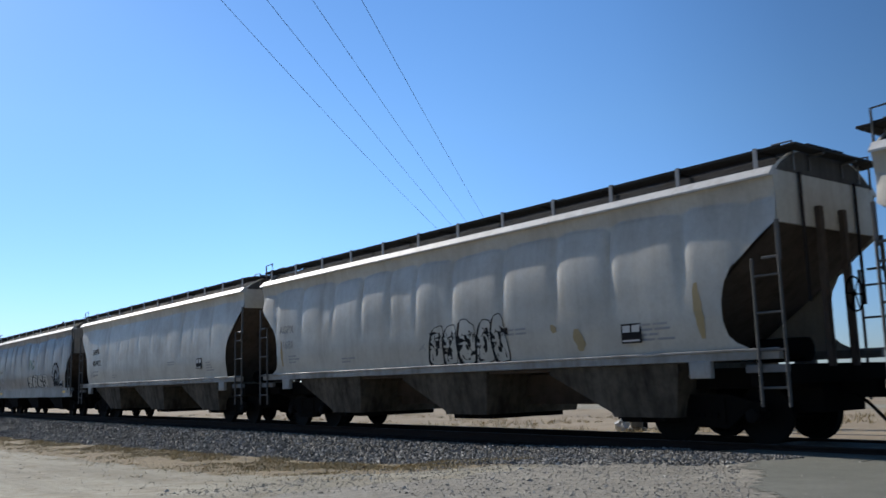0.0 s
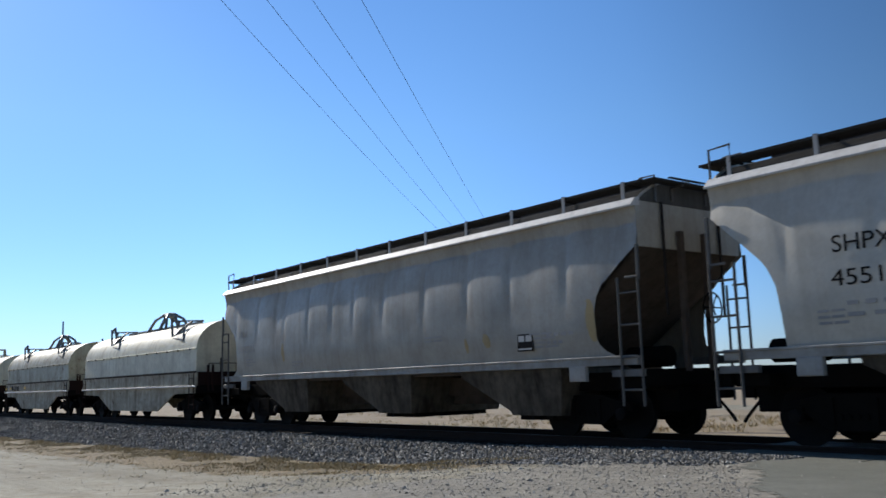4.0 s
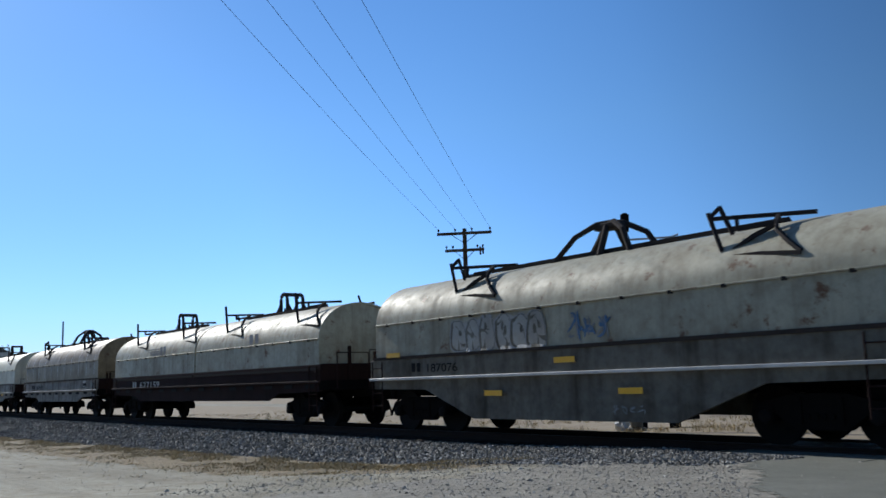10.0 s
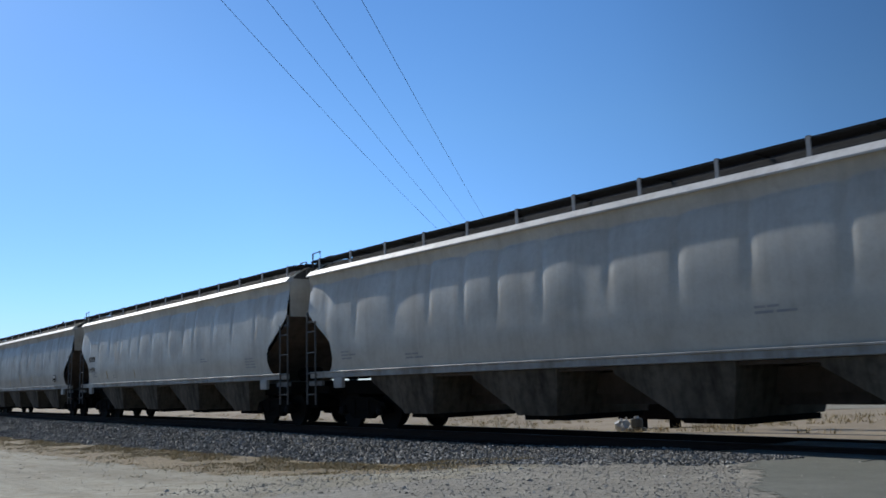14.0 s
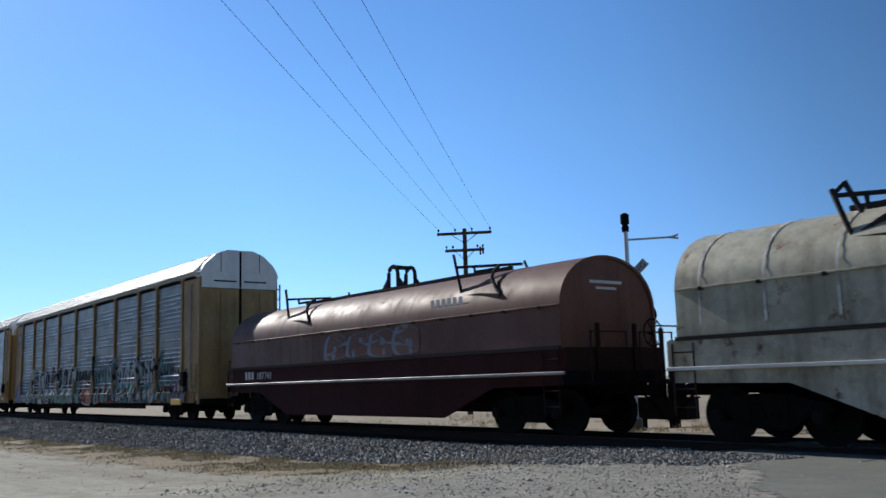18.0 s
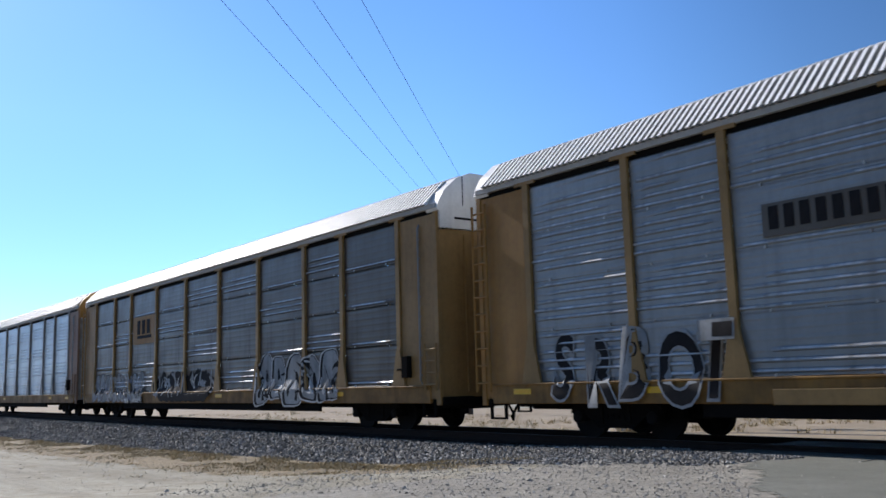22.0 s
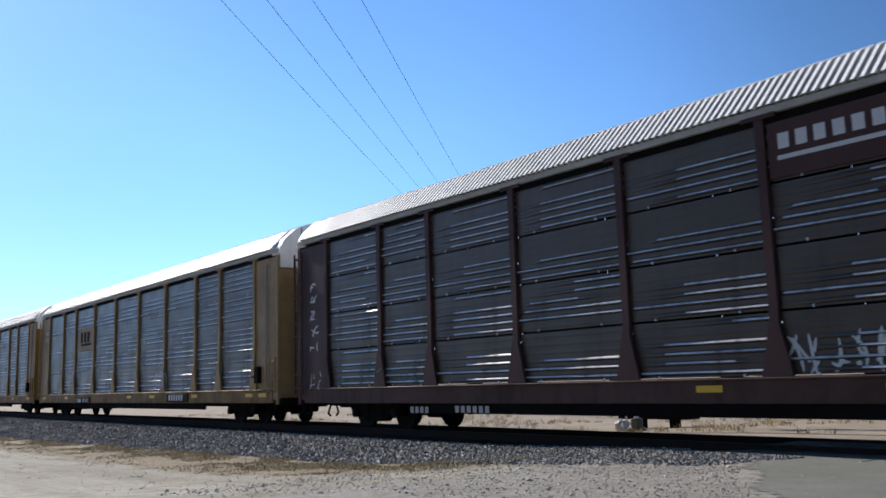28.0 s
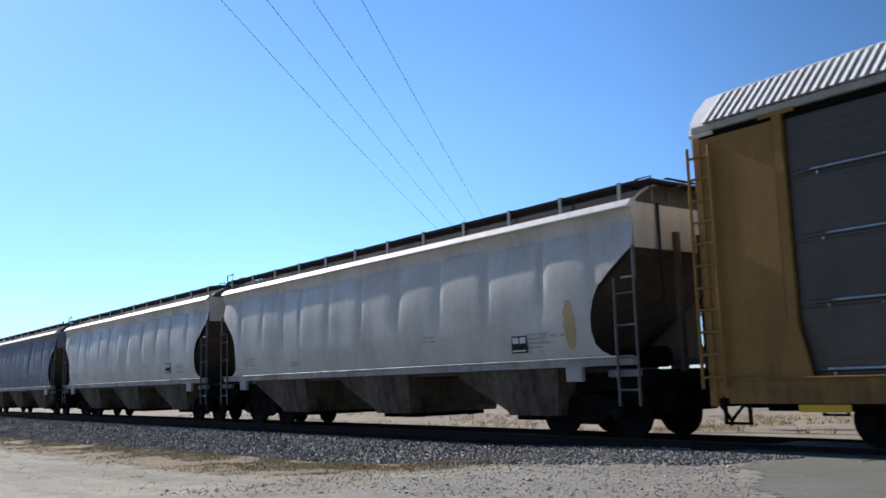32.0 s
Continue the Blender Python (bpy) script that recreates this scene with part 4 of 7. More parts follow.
def round_emblem(car, x, z, r):
    def ring():
        bm = bmesh.new()
        lathe(bm, [(r, -0.004), (r, -0.012)], 28)
        return bm
    p = part("emblem", mesh_of("emblem", ring, M["spray_teal"]), car, (x, -1.48, z))
    def inner():
        bm = bmesh.new()
        lathe(bm, [(r * 0.62, -0.012), (r * 0.62, -0.018)], 24)
        return bm
    part("emblem_disc", mesh_of("emblem disc", inner, M["spray_pale"]), p)


def data_square(car, x, z, surf):
    """The black inspection panel with white boxes on a hopper's side."""
    y = surf(x, z + 0.15) - 0.012
    p = part("data_panel", mesh_of("data panel", lambda: boxes((-0.22, 0.22, -0.012, 0.0, 0.0, 0.34)), M["ink_black"]), car, (x, y, z))
    part("panel_print", mesh_of("data print", lambda: boxes((-0.19, -0.02, -0.016, -0.012, 0.19, 0.31), (0.02, 0.19, -0.016, -0.012, 0.19, 0.31), (-0.19, 0.19, -0.016, -0.012, 0.03, 0.06)), M["ink_white"]), p)


def end_note(car, x, z, w, h, mat):
    """A bar of lettering on the round end of a hood."""
    bm = boxes((0, 0.006, -w / 2, w / 2, 0, h))
    me = bpy.data.meshes.new("end_note")
    bm.to_mesh(me)
    bm.free()
    me.materials.append(mat)
    part("end_note", me, car, (x, 0.0, z))


# ---------- coil car ----------
def hood_profile(k=18):
    pts = [(-1.42, 1.72), (-1.42, 2.50)]
    for i in range(1, k):
        q = math.pi * i / k
        pts.append((-1.42 * math.cos(q), 2.50 + 1.10 * math.sin(q) ** 0.92))
    return pts + [(1.42, 2.50), (1.42, 1.72)]


def coil_face(x, z):
    if z < 1.19:
        return -1.415
    if z < 1.73:
        return -1.47
    if z < 2.52:
        return -1.43
    return -1.42 * math.sqrt(max(0.05, 1 - ((z - 2.5) / 1.1) ** 2)) - 0.015


def hood(car, x0, x1, mat, seed, clip_mat, stripes=False, drop=0.0):
    """One rounded lid with its seam, clips and end plates."""
    def make():
        bm = bmesh.new()
        prof = hood_profile()
        n = max(8, int((x1 - x0) / 0.22))
        rows = []
        for i in range(n + 1):
            x = x0 + (x1 - x0) * i / n
            row = []
            for y, z in prof:
                k = noise.noise(Vector((x * 0.7 + seed * 5, y * 0.8, z * 0.9))) * 0.009
                kk = 1 + k if 0 < i < n else 1
                row.append(bm.verts.new((x, y * kk, 2.2 + (z - 2.2) * kk)))
            rows.append(row)
        for a, b in zip(rows, rows[1:]):
            for j in range(len(prof) - 1):
                bm.faces.new((a[j], a[j + 1], b[j + 1], b[j]))
        return bm
    tag = "%.2f %.2f %d" % (x0, x1, seed)
    h = part("hood", mesh_of("hood " + tag, make, mat, True), car, (0, 0, -drop))
    for x, s in ((x0, -1), (x1, 1)):
        def end():
            bm = bmesh.new()
            prof = hood_profile()
            c = [bm.verts.new((x, y, z)) for y, z in prof]
            d = [bm.verts.new((x, y * 0.955, 1.72 + (z - 1.72) * 0.97)) for y, z in prof]
            f = [bm.verts.new((x - 0.06 * s, y * 0.955, 1.72 + (z - 1.72) * 0.97)) for y, z in prof]
            for j in range(len(prof) - 1):
                bm.faces.new((c[j], c[j + 1], d[j + 1], d[j]))
                bm.faces.new((d[j], d[j + 1], f[j + 1], f[j]))
            bm.faces.new(f)
            return bm
        part("hood_end", mesh_of("hood end %d " % s + tag, end, mat), h)
    for s in (-1, 1):
        part("seam_flange", mesh_of("seam " + tag, lambda: boxes((x0 + 0.02, x1 - 0.02, -0.032, 0.032, 2.53, 2.565), bevel=0.006), mat), h, (0, 1.43 * s, 0))
        n = max(3, round((x1 - x0) / 1.05))
        for i in range(n):
            part("clip", mesh_of("clip", lambda: boxes((-0.04, 0.04, -0.025, 0.03, 2.50, 2.56), (-0.02, 0.07, -0.03, -0.02, 2.50, 2.52)), clip_mat), h, (x0 + (i + 0.5) * (x1 - x0) / n, 1.44 * s, 0), 180 if s > 0 else 0)
        part("lip", mesh_of("lip " + tag, lambda: boxes((x0, x1, -0.055, 0.03, 1.69, 1.76)), M["black_bar"]), h, (0, 1.44 * s, 0), 180 if s > 0 else 0)
    if stripes:
        n = round((x1 - x0) / 1.18)
        for i in range(n):
            x = x0 + 0.5 + i * (x1 - x0 - 1) / (n - 1)
            def strap():
                bm = bmesh.new()
                prof = [(y * 1.012, 2.2 + (z - 2.2) * 1.012) for y, z in hood_profile()]
                a = [bm.verts.new((-0.024, y, max(z, 1.92))) for y, z in prof]
                b = [bm.verts.new((0.024, y, max(z, 1.92))) for y, z in prof]
                for j in range(len(prof) - 1):
                    bm.faces.new((a[j], a[j + 1], b[j + 1], b[j]))
                return bm
            part("pale_strap", mesh_of("strap", strap, M["strap_flaky"], True), h, (x, 0, 0), label="flaking white painted band")
    return h


def bracket(h, x, s, mat, kind):
    """A guide for the lifting gear: a post, a top arm and stays lying on the hood."""
    def make():
        post, arm = [(0.02, -1.20, 2.98), (-0.30, -1.12, 3.80)], [(-0.28, -1.12, 3.70), (0.5, -0.85, 3.66), (1.32, -0.55, 3.62)]
        foot = [(0.02, -1.22, 3.0), (0.75, -1.28, 2.98), (1.45, -1.35, 2.90)]
        strap = [(0.78, -0.76, 3.63), (0.86, -0.98, 3.50), (0.95, -1.12, 3.34), (1.2, -1.25, 3.12), (1.45, -1.34, 2.92)]
        hook = [(0.16, -1.0, 3.68), (0.20, -1.05, 3.46), (0.85, -0.98, 3.48)]
        if kind == "hoop":
            post[1] = (-0.38, -1.10, 4.0)
            return tubes(0.042, post, arm, strap, foot, [(0.20, -0.98, 3.68), (0.24, -1.0, 3.54), (0.75, -0.85, 3.56)], n=4)
        return tubes(0.046, post, arm, strap, foot, hook, [(0.10, -1.05, 3.40), (-0.14, -1.02, 3.90)], [(-0.28, -1.12, 3.72), (-0.14, -1.02, 3.88)],
                     [(0.04, -1.18, 3.04), (0.5, -1.10, 3.30), (0.9, -1.0, 3.46)], n=4)
    part("guide_bracket", mesh_of("guide bracket %s %d" % (kind, s), lambda: mirror_y(make(), s), mat), h, (x, 0, 0))


def mirror_y(bm, s):
    if s > 0:
        for v in bm.verts:
            v.co.y *= -1
    return bm


def bail(h, x, kind, mat):
    """The lifting gear on top of a hood: hoops or bent legs on a plate."""
    def put_on(name, key, maker):
        part(name, mesh_of(key, maker, mat), h, (x, 0, 0))
    if kind == "hoop":
        for k, y in enumerate((-0.28, 0.28)):
            arc = [(-0.21 * math.cos(q), y, 4.0 + 0.22 * math.sin(q)) for q in (math.pi * k / 12 for k in range(13))]
            put_on("bail_hoop", "bail hoop %d" % k, lambda: tubes(0.055, [(-0.22, y, 3.55)] + arc + [(0.22, y, 3.55)]))
            for e in (-1, 1):
                def gusset():
                    bm = bmesh.new()
                    sweep(bm, [(0.60 * e, 3.58), (0.18 * e, 3.58), (0.18 * e, 3.90), (0.26 * e, 3.92)], y - 0.02, y + 0.02, axis="y")
                    return bm
                put_on("bail_gusset", "bail gusset %d %d" % (k, e), gusset)
        put_on("bail_bar", "bail bar", lambda: tubes(0.06, [(0, -0.28, 4.20), (0, 0.28, 4.20)]))
        put_on("bail_plate", "bail plate", lambda: boxes((-0.85, 1.2, -0.36, 0.36, 3.57, 3.63), bevel=0.01))
        return
    for k, y in enumerate((-0.52, 0.52)):
        for s in (-1, 1):
            put_on("bail_leg", "bail leg %d %d" % (k, s), lambda: tubes(0.06, [(1.12 * s - 0.15, y, 3.42), (0.64 * s, y * 0.7, 4.0), (0.24 * s, y * 0.25, 4.23), (0, 0, 4.25)]))
        put_on("bail_post", "bail prop %d" % k, lambda: tubes(0.07, [(0.12, y, 3.45), (0.05, y * 0.3, 4.15)]))
        put_on("bail_foot", "bail foot %d" % k, lambda: boxes((-1.3, 1.3, y - 0.06, y + 0.06, 3.36, 3.46), bevel=0.01))
    put_on("bail_head", "bail head", lambda: boxes((-0.32, 0.32, -0.17, 0.17, 4.10, 4.24), bevel=0.03))


def coil_car(name, L, hoodm, framem, belly, kind, label, seed, barm="black_bar", two=False, stripes=False, flange="sill_white", ext=0.0, drop=0.0, inset=0.12, keel=0.72):
    car = tagged(new(name), label, "freight car", "coil cars of the train")
    H = L / 2
    fm, hm, bar = M[framem], M[hoodm], M[barm]
    spans = [(-H + 0.15, -0.06), (0.06, H - 0.15)] if two else [(-H + 0.2, H - inset)]
    for i, (a, b) in enumerate(spans):
        h = hood(car, a, b, hm, seed + i, M["black_bar"], stripes, drop)
        w = b - a
        offs = (0.25, 0.82) if two else (0.235, 0.782)
        for f in offs:
            for s in (-1, 1):
                bracket(h, a + w * f, s, bar, kind)
        bail(h, a + w * 0.512, kind, bar)
        for s in (-1, 1):
            part("ridge_bar", mesh_of("ridge %.2f" % w, lambda: boxes((-w * 0.30, w * 0.33, -0.04, 0.04, 3.58, 3.66)), bar), h, ((a + b) / 2, 0.30 * s, 0))
    for s in (-1, 1):
        rz = 180 if s > 0 else 0
        wall = part("side_wall", mesh_of("coil wall %.2f" % L, lambda: boxes((-H, H, -0.035, 0.035, 1.26, 1.70), bevel=0.006), fm), car, (0, 1.43 * s, 0), rz)
        if belly == "straight":
            n = round(L / 1.25)
            for i in range(n):
                part("sill_slot", mesh_of("slot", lambda: boxes((-0.24, 0.24, -0.012, 0.0, 1.06, 1.17)), M["ink_black"]), wall, (-H + (i + 0.5) * L / n, -0.005, 0))
        part("sill_flange", mesh_of("coil flange %.2f" % L, lambda: boxes((-H, H, -0.09, 0.06, 1.20, 1.262), bevel=0.008), M[flange]), car, (0, 1.43 * s, 0), rz)
        def web():
            bm = bmesh.new()
            if belly == "fish":
                pts = [(-H + 0.05, 1.20), (-H + 0.05, 1.0), (-H + 2.2, 0.97), (-H + 3.9, 0.34), (H - 3.9, 0.34), (H - 2.2, 0.97), (H - 0.05, 1.0), (H - 0.05, 1.20)]
            else:
                pts = [(-H + 0.05, 1.20), (-H + 0.05, 0.98), (-H + 2.6, 0.92), (-H + 3.2, keel), (H - 3.2, keel), (H - 2.6, 0.92), (H - 0.05, 0.98), (H - 0.05, 1.20)]
            a = [bm.verts.new((x, -0.03, z)) for x, z in pts]
            b = [bm.verts.new((x, 0.03, z)) for x, z in pts]
            for i in range(len(pts)):
                j = (i + 1) % len(pts)
                bm.faces.new((a[i], a[j], b[j], b[i]))
            bm.faces.new(a[::-1])
            bm.faces.new(b)
            return bm
        part("side_girder", mesh_of("coil web %s %.2f %.2f" % (belly, L, keel), web, fm), car, (0, 1.38 * s, 0), rz)
    for e in (-1, 1):
        rz = 0 if e > 0 else 180
        part("end_sill", mesh_of("coil endsill %.2f" % L, lambda: boxes((H - 0.08, H + 0.02, -1.46, 1.46, 1.0, 1.26), (H, H + 0.50 + ext, -1.2, 1.2, 1.0, 1.06), (H - 2.4, H + 0.5 + ext, -0.32, 0.32, 0.80, 1.0), bevel=0.01), M["under"]), car, (0, 0, 0), rz)
        part("end_wall", mesh_of("coil endwall %.2f" % L, lambda: boxes((H - 0.06, H - 0.0, -1.42, 1.42, 1.26, 1.72), (H, H + 0.06, -0.6, -0.5, 1.26, 2.2), (H, H + 0.06, 0.5, 0.6, 1.26, 2.2), bevel=0.01), M["frame_dark"]), car, (0, 0, 0), rz)
        part("crossover_rail", mesh_of("coil rail %.2f" % L, lambda: tubes(0.02, [(H + 0.45, -1.2, 1.05), (H + 0.45, -1.2, 2.0), (H + 0.45, -0.2, 2.0), (H + 0.45, -0.2, 1.05)], [(H + 0.45, 0.2, 1.05), (H + 0.45, 0.2, 2.0), (H + 0.45, 1.2, 2.0), (H + 0.45, 1.2, 1.05)]), M["frame_dark"]), car, (0, 0, 0), rz)
        if kind == "tripod":
            for y in (-1.05, 1.05):
                for x in (H + 0.04, H + 0.44):
                    part("end_stake", mesh_of("coil stake", lambda: boxes((-0.035, 0.035, -0.035, 0.035, 1.04, 1.96), bevel=0.008), M["frame_dark"]), car, (x * e, y, 0))
        for s in (-1, 1):
            ladder(car, "corner_steps", (H - 0.35) * e, 1.50 * s, 0.45, 1.65, 0.42, 4, M["frame_dark"], r=0.016)
        coupler(car, (H + 0.35 + ext) * e, e, 0.86, 0.78)
        truck(car, (H - 1.55) * e, 0.457)
    brake_wheel(car, (H + 0.3, 0.8, 2.0))
    part("deck", mesh_of("coil deck %.2f" % L, lambda: boxes((-H, H, -1.40, 1.40, 1.14, 1.22), (-H + 0.3, H - 0.3, -0.3, 0.3, 0.80, 1.14)), M["under"]), car)
    return car


def reflector(car, x, z, w=0.42, y=-1.50, mat="mark_yellow"):
    part("reflector", mesh_of("reflector %.2f" % w, lambda: boxes((-w / 2, w / 2, -0.008, 0, 0, 0.11)), M[mat]), car, (x, y, z))


# ---------- auto rack ----------
AL = 27.0
POSTS = (-11.9, -9.3, -7.25, -4.35, -1.45, 1.45, 4.35, 7.25, 9.3, 11.9)
GAPPED = ((1.085, 2.03), (2.07, 3.01), (3.05, 3.99), (4.03, 4.965))
TIERS = ((1.075, 2.045), (2.055, 3.025), (3.035, 4.005), (4.015, 4.97))


def rack_panel(w, tier, variant):
    """A pressed steel panel: flat sheet with rows of raised ribs, left flat where no glint falls."""
    def make():
        bm = bmesh.new()
        z0, z1 = tier
        n, cols = 6, 7
        rnd = random.Random(variant * 31 + int(w * 100))
        xs = [-w / 2 + 0.02] + sorted(rnd.uniform(-w / 2 + 0.1, w / 2 - 0.1) for _ in range(cols - 1)) + [w / 2 - 0.02]
        runs = []
        low, size = rnd.choice((0, 0, 1)), rnd.choice((3, 4, 4, 5)) if variant > 2 else rnd.choice((0, 1, 2, 3))
        for k in range(n):
            on = low <= k < low + size or (variant > 2 and k == n - 1 and rnd.random() < 0.6)
            lo = rnd.random() * (0.10 + 0.06 * max(0, k - low))
            hi = 1.0 if rnd.random() < 0.85 else rnd.uniform(0.5, 0.95)
            runs.append((lo, hi, rnd.choice((0.030, 0.036, 0.042))) if on else (2.0, 2.0, 0.0))
        rows, ups = [], []
        for x in xs:
            f = (x + w / 2) / w
            prof, raised = [(0.0, z0)], []
            for k, (lo, hi, d) in enumerate(runs):
                c = z0 + (k + 0.5) * (z1 - z0) / n
                up = d if lo - 0.01 <= f <= hi + 0.01 else 0.004
                prof += [(0.0, c - 0.045), (-up, c - 0.020), (-up, c - 0.010), (-up * 0.85, c + 0.008), (-up * 0.55, c + 0.022), (0.0, c + 0.040)]
                raised.append(up > 0.01)
            prof += [(0.0, z1)]
            rows.append([bm.verts.new((x, y, z)) for y, z in prof])
            ups.append(raised)
        for q, (a, b) in enumerate(zip(rows, rows[1:])):
            for i in range(len(a) - 1):
                f = bm.faces.new((a[i], b[i], b[i + 1], a[i + 1]))
                # upper facets of raised ribs take the painted glint
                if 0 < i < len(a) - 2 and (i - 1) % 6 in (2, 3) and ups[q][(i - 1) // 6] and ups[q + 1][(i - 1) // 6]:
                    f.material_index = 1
        c = [bm.verts.new((x, 0.02, z)) for x, z in ((-w / 2 + 0.02, z0), (w / 2 - 0.02, z0), (w / 2 - 0.02, z1), (-w / 2 + 0.02, z1))]
        bm.faces.new(c)
        # fixing clips along the lower edge
        for x in (-w * 0.30, w * 0.30):
            old = len(bm.faces)
            box(bm, x - 0.016, x + 0.016, -0.028, -0.002, z0 - 0.010, z0 + 0.036)
            bm.faces.ensure_lookup_table()
            for f in bm.faces[old:]:
                f.material_index = 1
        return bm
    return "panel %.2f %.2f %d" % (w, tier[0], variant), make


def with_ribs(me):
    """The raised ribs get their sun glint as a pale second material."""
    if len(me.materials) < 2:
        me.materials.append(M["glint_and_clips"])
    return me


def rack_roof():
    bm = bmesh.new()
    half = [(-1.50, 5.19), (-0.96, 5.69), (-0.50, 5.90)]
    prof = half + [(0.0, 5.95)] + [(-y, z) for y, z in half[::-1]]
    H = AL / 2 - 0.25
    pitch = 0.1485
    n = int(2 * H / pitch)
    rows = []
    for i in range(n):
        x = -H + i * pitch
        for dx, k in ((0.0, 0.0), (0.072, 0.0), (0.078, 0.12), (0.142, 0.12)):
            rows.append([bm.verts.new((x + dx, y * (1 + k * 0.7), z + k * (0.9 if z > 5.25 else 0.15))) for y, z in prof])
    # valleys and flanks turned from the sun take the darker shade tone
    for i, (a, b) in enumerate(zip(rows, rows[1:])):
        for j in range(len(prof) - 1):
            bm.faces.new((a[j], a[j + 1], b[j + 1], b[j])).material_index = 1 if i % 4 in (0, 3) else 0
    return bm


def auto_rack(name, label, panel, post, sill, endm, seed, toptint="roof_white", doorm=None):
    car = tagged(new(name), label, "freight car", "auto racks of the train")
    H = AL / 2
    rnd = random.Random(seed)
    pm, sm, em = M[post], M[sill], M[endm]
    roof = part("roof", mesh_of("rack roof", rack_roof, M["zinc_lit"]), car)
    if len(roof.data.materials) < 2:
        roof.data.materials.append(M["zinc_shade"])
    for s in (-1, 1):
        rz = 180 if s > 0 else 0
        part("roof_rail", mesh_of("rack roofrail", lambda: boxes((-H + 0.05, H - 0.05, -0.055, 0.05, 5.09, 5.20), bevel=0.006), M["roof_edge"]), car, (0, 1.47 * s, 0), rz)
        # black strip standing in for the shaded gap below the roof rail
        part("side_header", mesh_of("rack header", lambda: boxes((-H + 0.05, H - 0.05, 0.0, 0.06, 4.95, 5.10)), M["under"]), car, (0, 1.44 * s, 0), rz)
        part("side_sill", mesh_of("rack sill", lambda: boxes((-H + 0.4, H - 0.4, -0.05, 0.05, 0.66, 1.05), (-H + 0.4, H - 0.4, -0.09, 0.05, 1.02, 1.06), bevel=0.01), sm), car, (0, 1.46 * s, 0), rz)
        part("lower_girder", mesh_of("rack girder", lambda: boxes((-8.0, 8.0, -0.04, 0.04, 0.44, 0.66), bevel=0.01), M["under"]), car, (0, 1.40 * s, 0), rz)
        for p in POSTS:
            def post_mesh():
                bm = bmesh.new()
                prof = [(-0.09, 1.06), (-0.10, 5.0), (0.10, 5.0), (0.09, 1.06)]
                box(bm, -0.075, 0.075, -0.060, 0.02, 1.05, 5.10)
                v = [bm.verts.new((x, y, z)) for x, z in ((-0.26, 1.06), (0.26, 1.06), (0.075, 1.9), (-0.075, 1.9)) for y in (-0.085, -0.03)]
                for f in ((0, 2, 4, 6), (1, 7, 5, 3), (0, 1, 3, 2), (2, 3, 5, 4), (4, 5, 7, 6), (6, 7, 1, 0)):
                    bm.faces.new([v[i] for i in f])
                box(bm, -0.3, 0.3, -0.07, -0.03, 5.03, 5.10)
                return bm
            part("post", mesh_of("rack post", post_mesh, pm), car, (p, 1.46 * s, 0), rz)
        for a, b in zip(POSTS, POSTS[1:]):
            for t in (GAPPED if seed in (3, 6) else TIERS):
                key, mk = rack_panel(b - a - 0.14, t, rnd.randrange(3) + (0 if seed == 3 or (seed in (7, 8) and a < -8) else 3))
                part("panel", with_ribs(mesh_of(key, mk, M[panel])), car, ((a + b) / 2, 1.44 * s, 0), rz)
        for e in (-1, 1):
            part("end_side_panel", mesh_of("rack endside", lambda: boxes((-0.72, 0.72, -0.03, 0.02, 0.75, 4.98), bevel=0.008), em), car, ((H - 0.78) * e, 1.45 * s, 0))
            part("corner_post", mesh_of("rack corner", lambda: boxes((-0.07, 0.07, -0.05, 0.05, 0.62, 5.02), bevel=0.008), em), car, ((H - 0.11) * e, 1.45 * s, 0))
            ladder(car, "side_ladder", (H - (0.18 if s * e > 0 else 0.30)) * e, 1.56 * s, 0.95 if s * e < 0 else 0.9, 4.85 if s * e > 0 else 2.0, 0.42, 11 if s * e > 0 else 4, em, r=0.03)
            if s * e < 0:
                part("grab_rail", mesh_of("rack grab", lambda: tubes(0.024, [(0, 0, 1.1), (0, -0.05, 1.2), (0, -0.05, 4.7), (0, 0, 4.8)], *[[(0, -0.05, 1.3 + 0.45 * k), (0, 0.0, 1.3 + 0.45 * k)] for k in range(8)]), M["galv"]), car, ((H - 0.72) * e, 1.48 * s, 0), rz)
                part("door_crank", mesh_of("rack crank", lambda: boxes((-0.12, 0.12, -0.14, 0.0, 1.25, 1.75), (-0.34, 0.10, -0.12, -0.06, 1.42, 1.47), bevel=0.01), M["under"]), car, ((H - 1.25) * e, 1.48 * s, 0), rz)
            part("end_step", mesh_of("rack step", lambda: boxes((-0.24, 0.24, -0.03, 0.03, 0.34, 0.38), (-0.24, -0.2, -0.03, 0.03, 0.34, 0.8), (0.2, 0.24, -0.03, 0.03, 0.34, 0.8)), M["under"]), car, ((H - 0.5) * e, 1.45 * s, 0))
    for e in (-1, 1):
        rz = 0 if e > 0 else 180
        def door(y0, y1, z0, z1):
            bm = bmesh.new()
            n = 8
            ring = []
            for k in range(n + 1):
                y = y0 + (y1 - y0) * k / n
                x = H - 0.10 + 0.14 * (1 - (y / 1.45) ** 2)
                ring.append([bm.verts.new((x, y, z)) for z in (z0, z1)] + [bm.verts.new((x - 0.05, y, z)) for z in (z1, z0)])
            for a, b in zip(ring, ring[1:]):
                for j in range(4):
                    bm.faces.new((a[j], a[(j + 1) % 4], b[(j + 1) % 4], b[j]))
            bm.faces.new(ring[0])
            bm.faces.new(ring[-1][::-1])
            return bm
        part("door_gap", mesh_of("rack gap", lambda: boxes((H - 0.10, H - 0.02, -0.09, 0.09, 0.80, 4.62)), M["under"]), car, (0, 0, 0), rz)
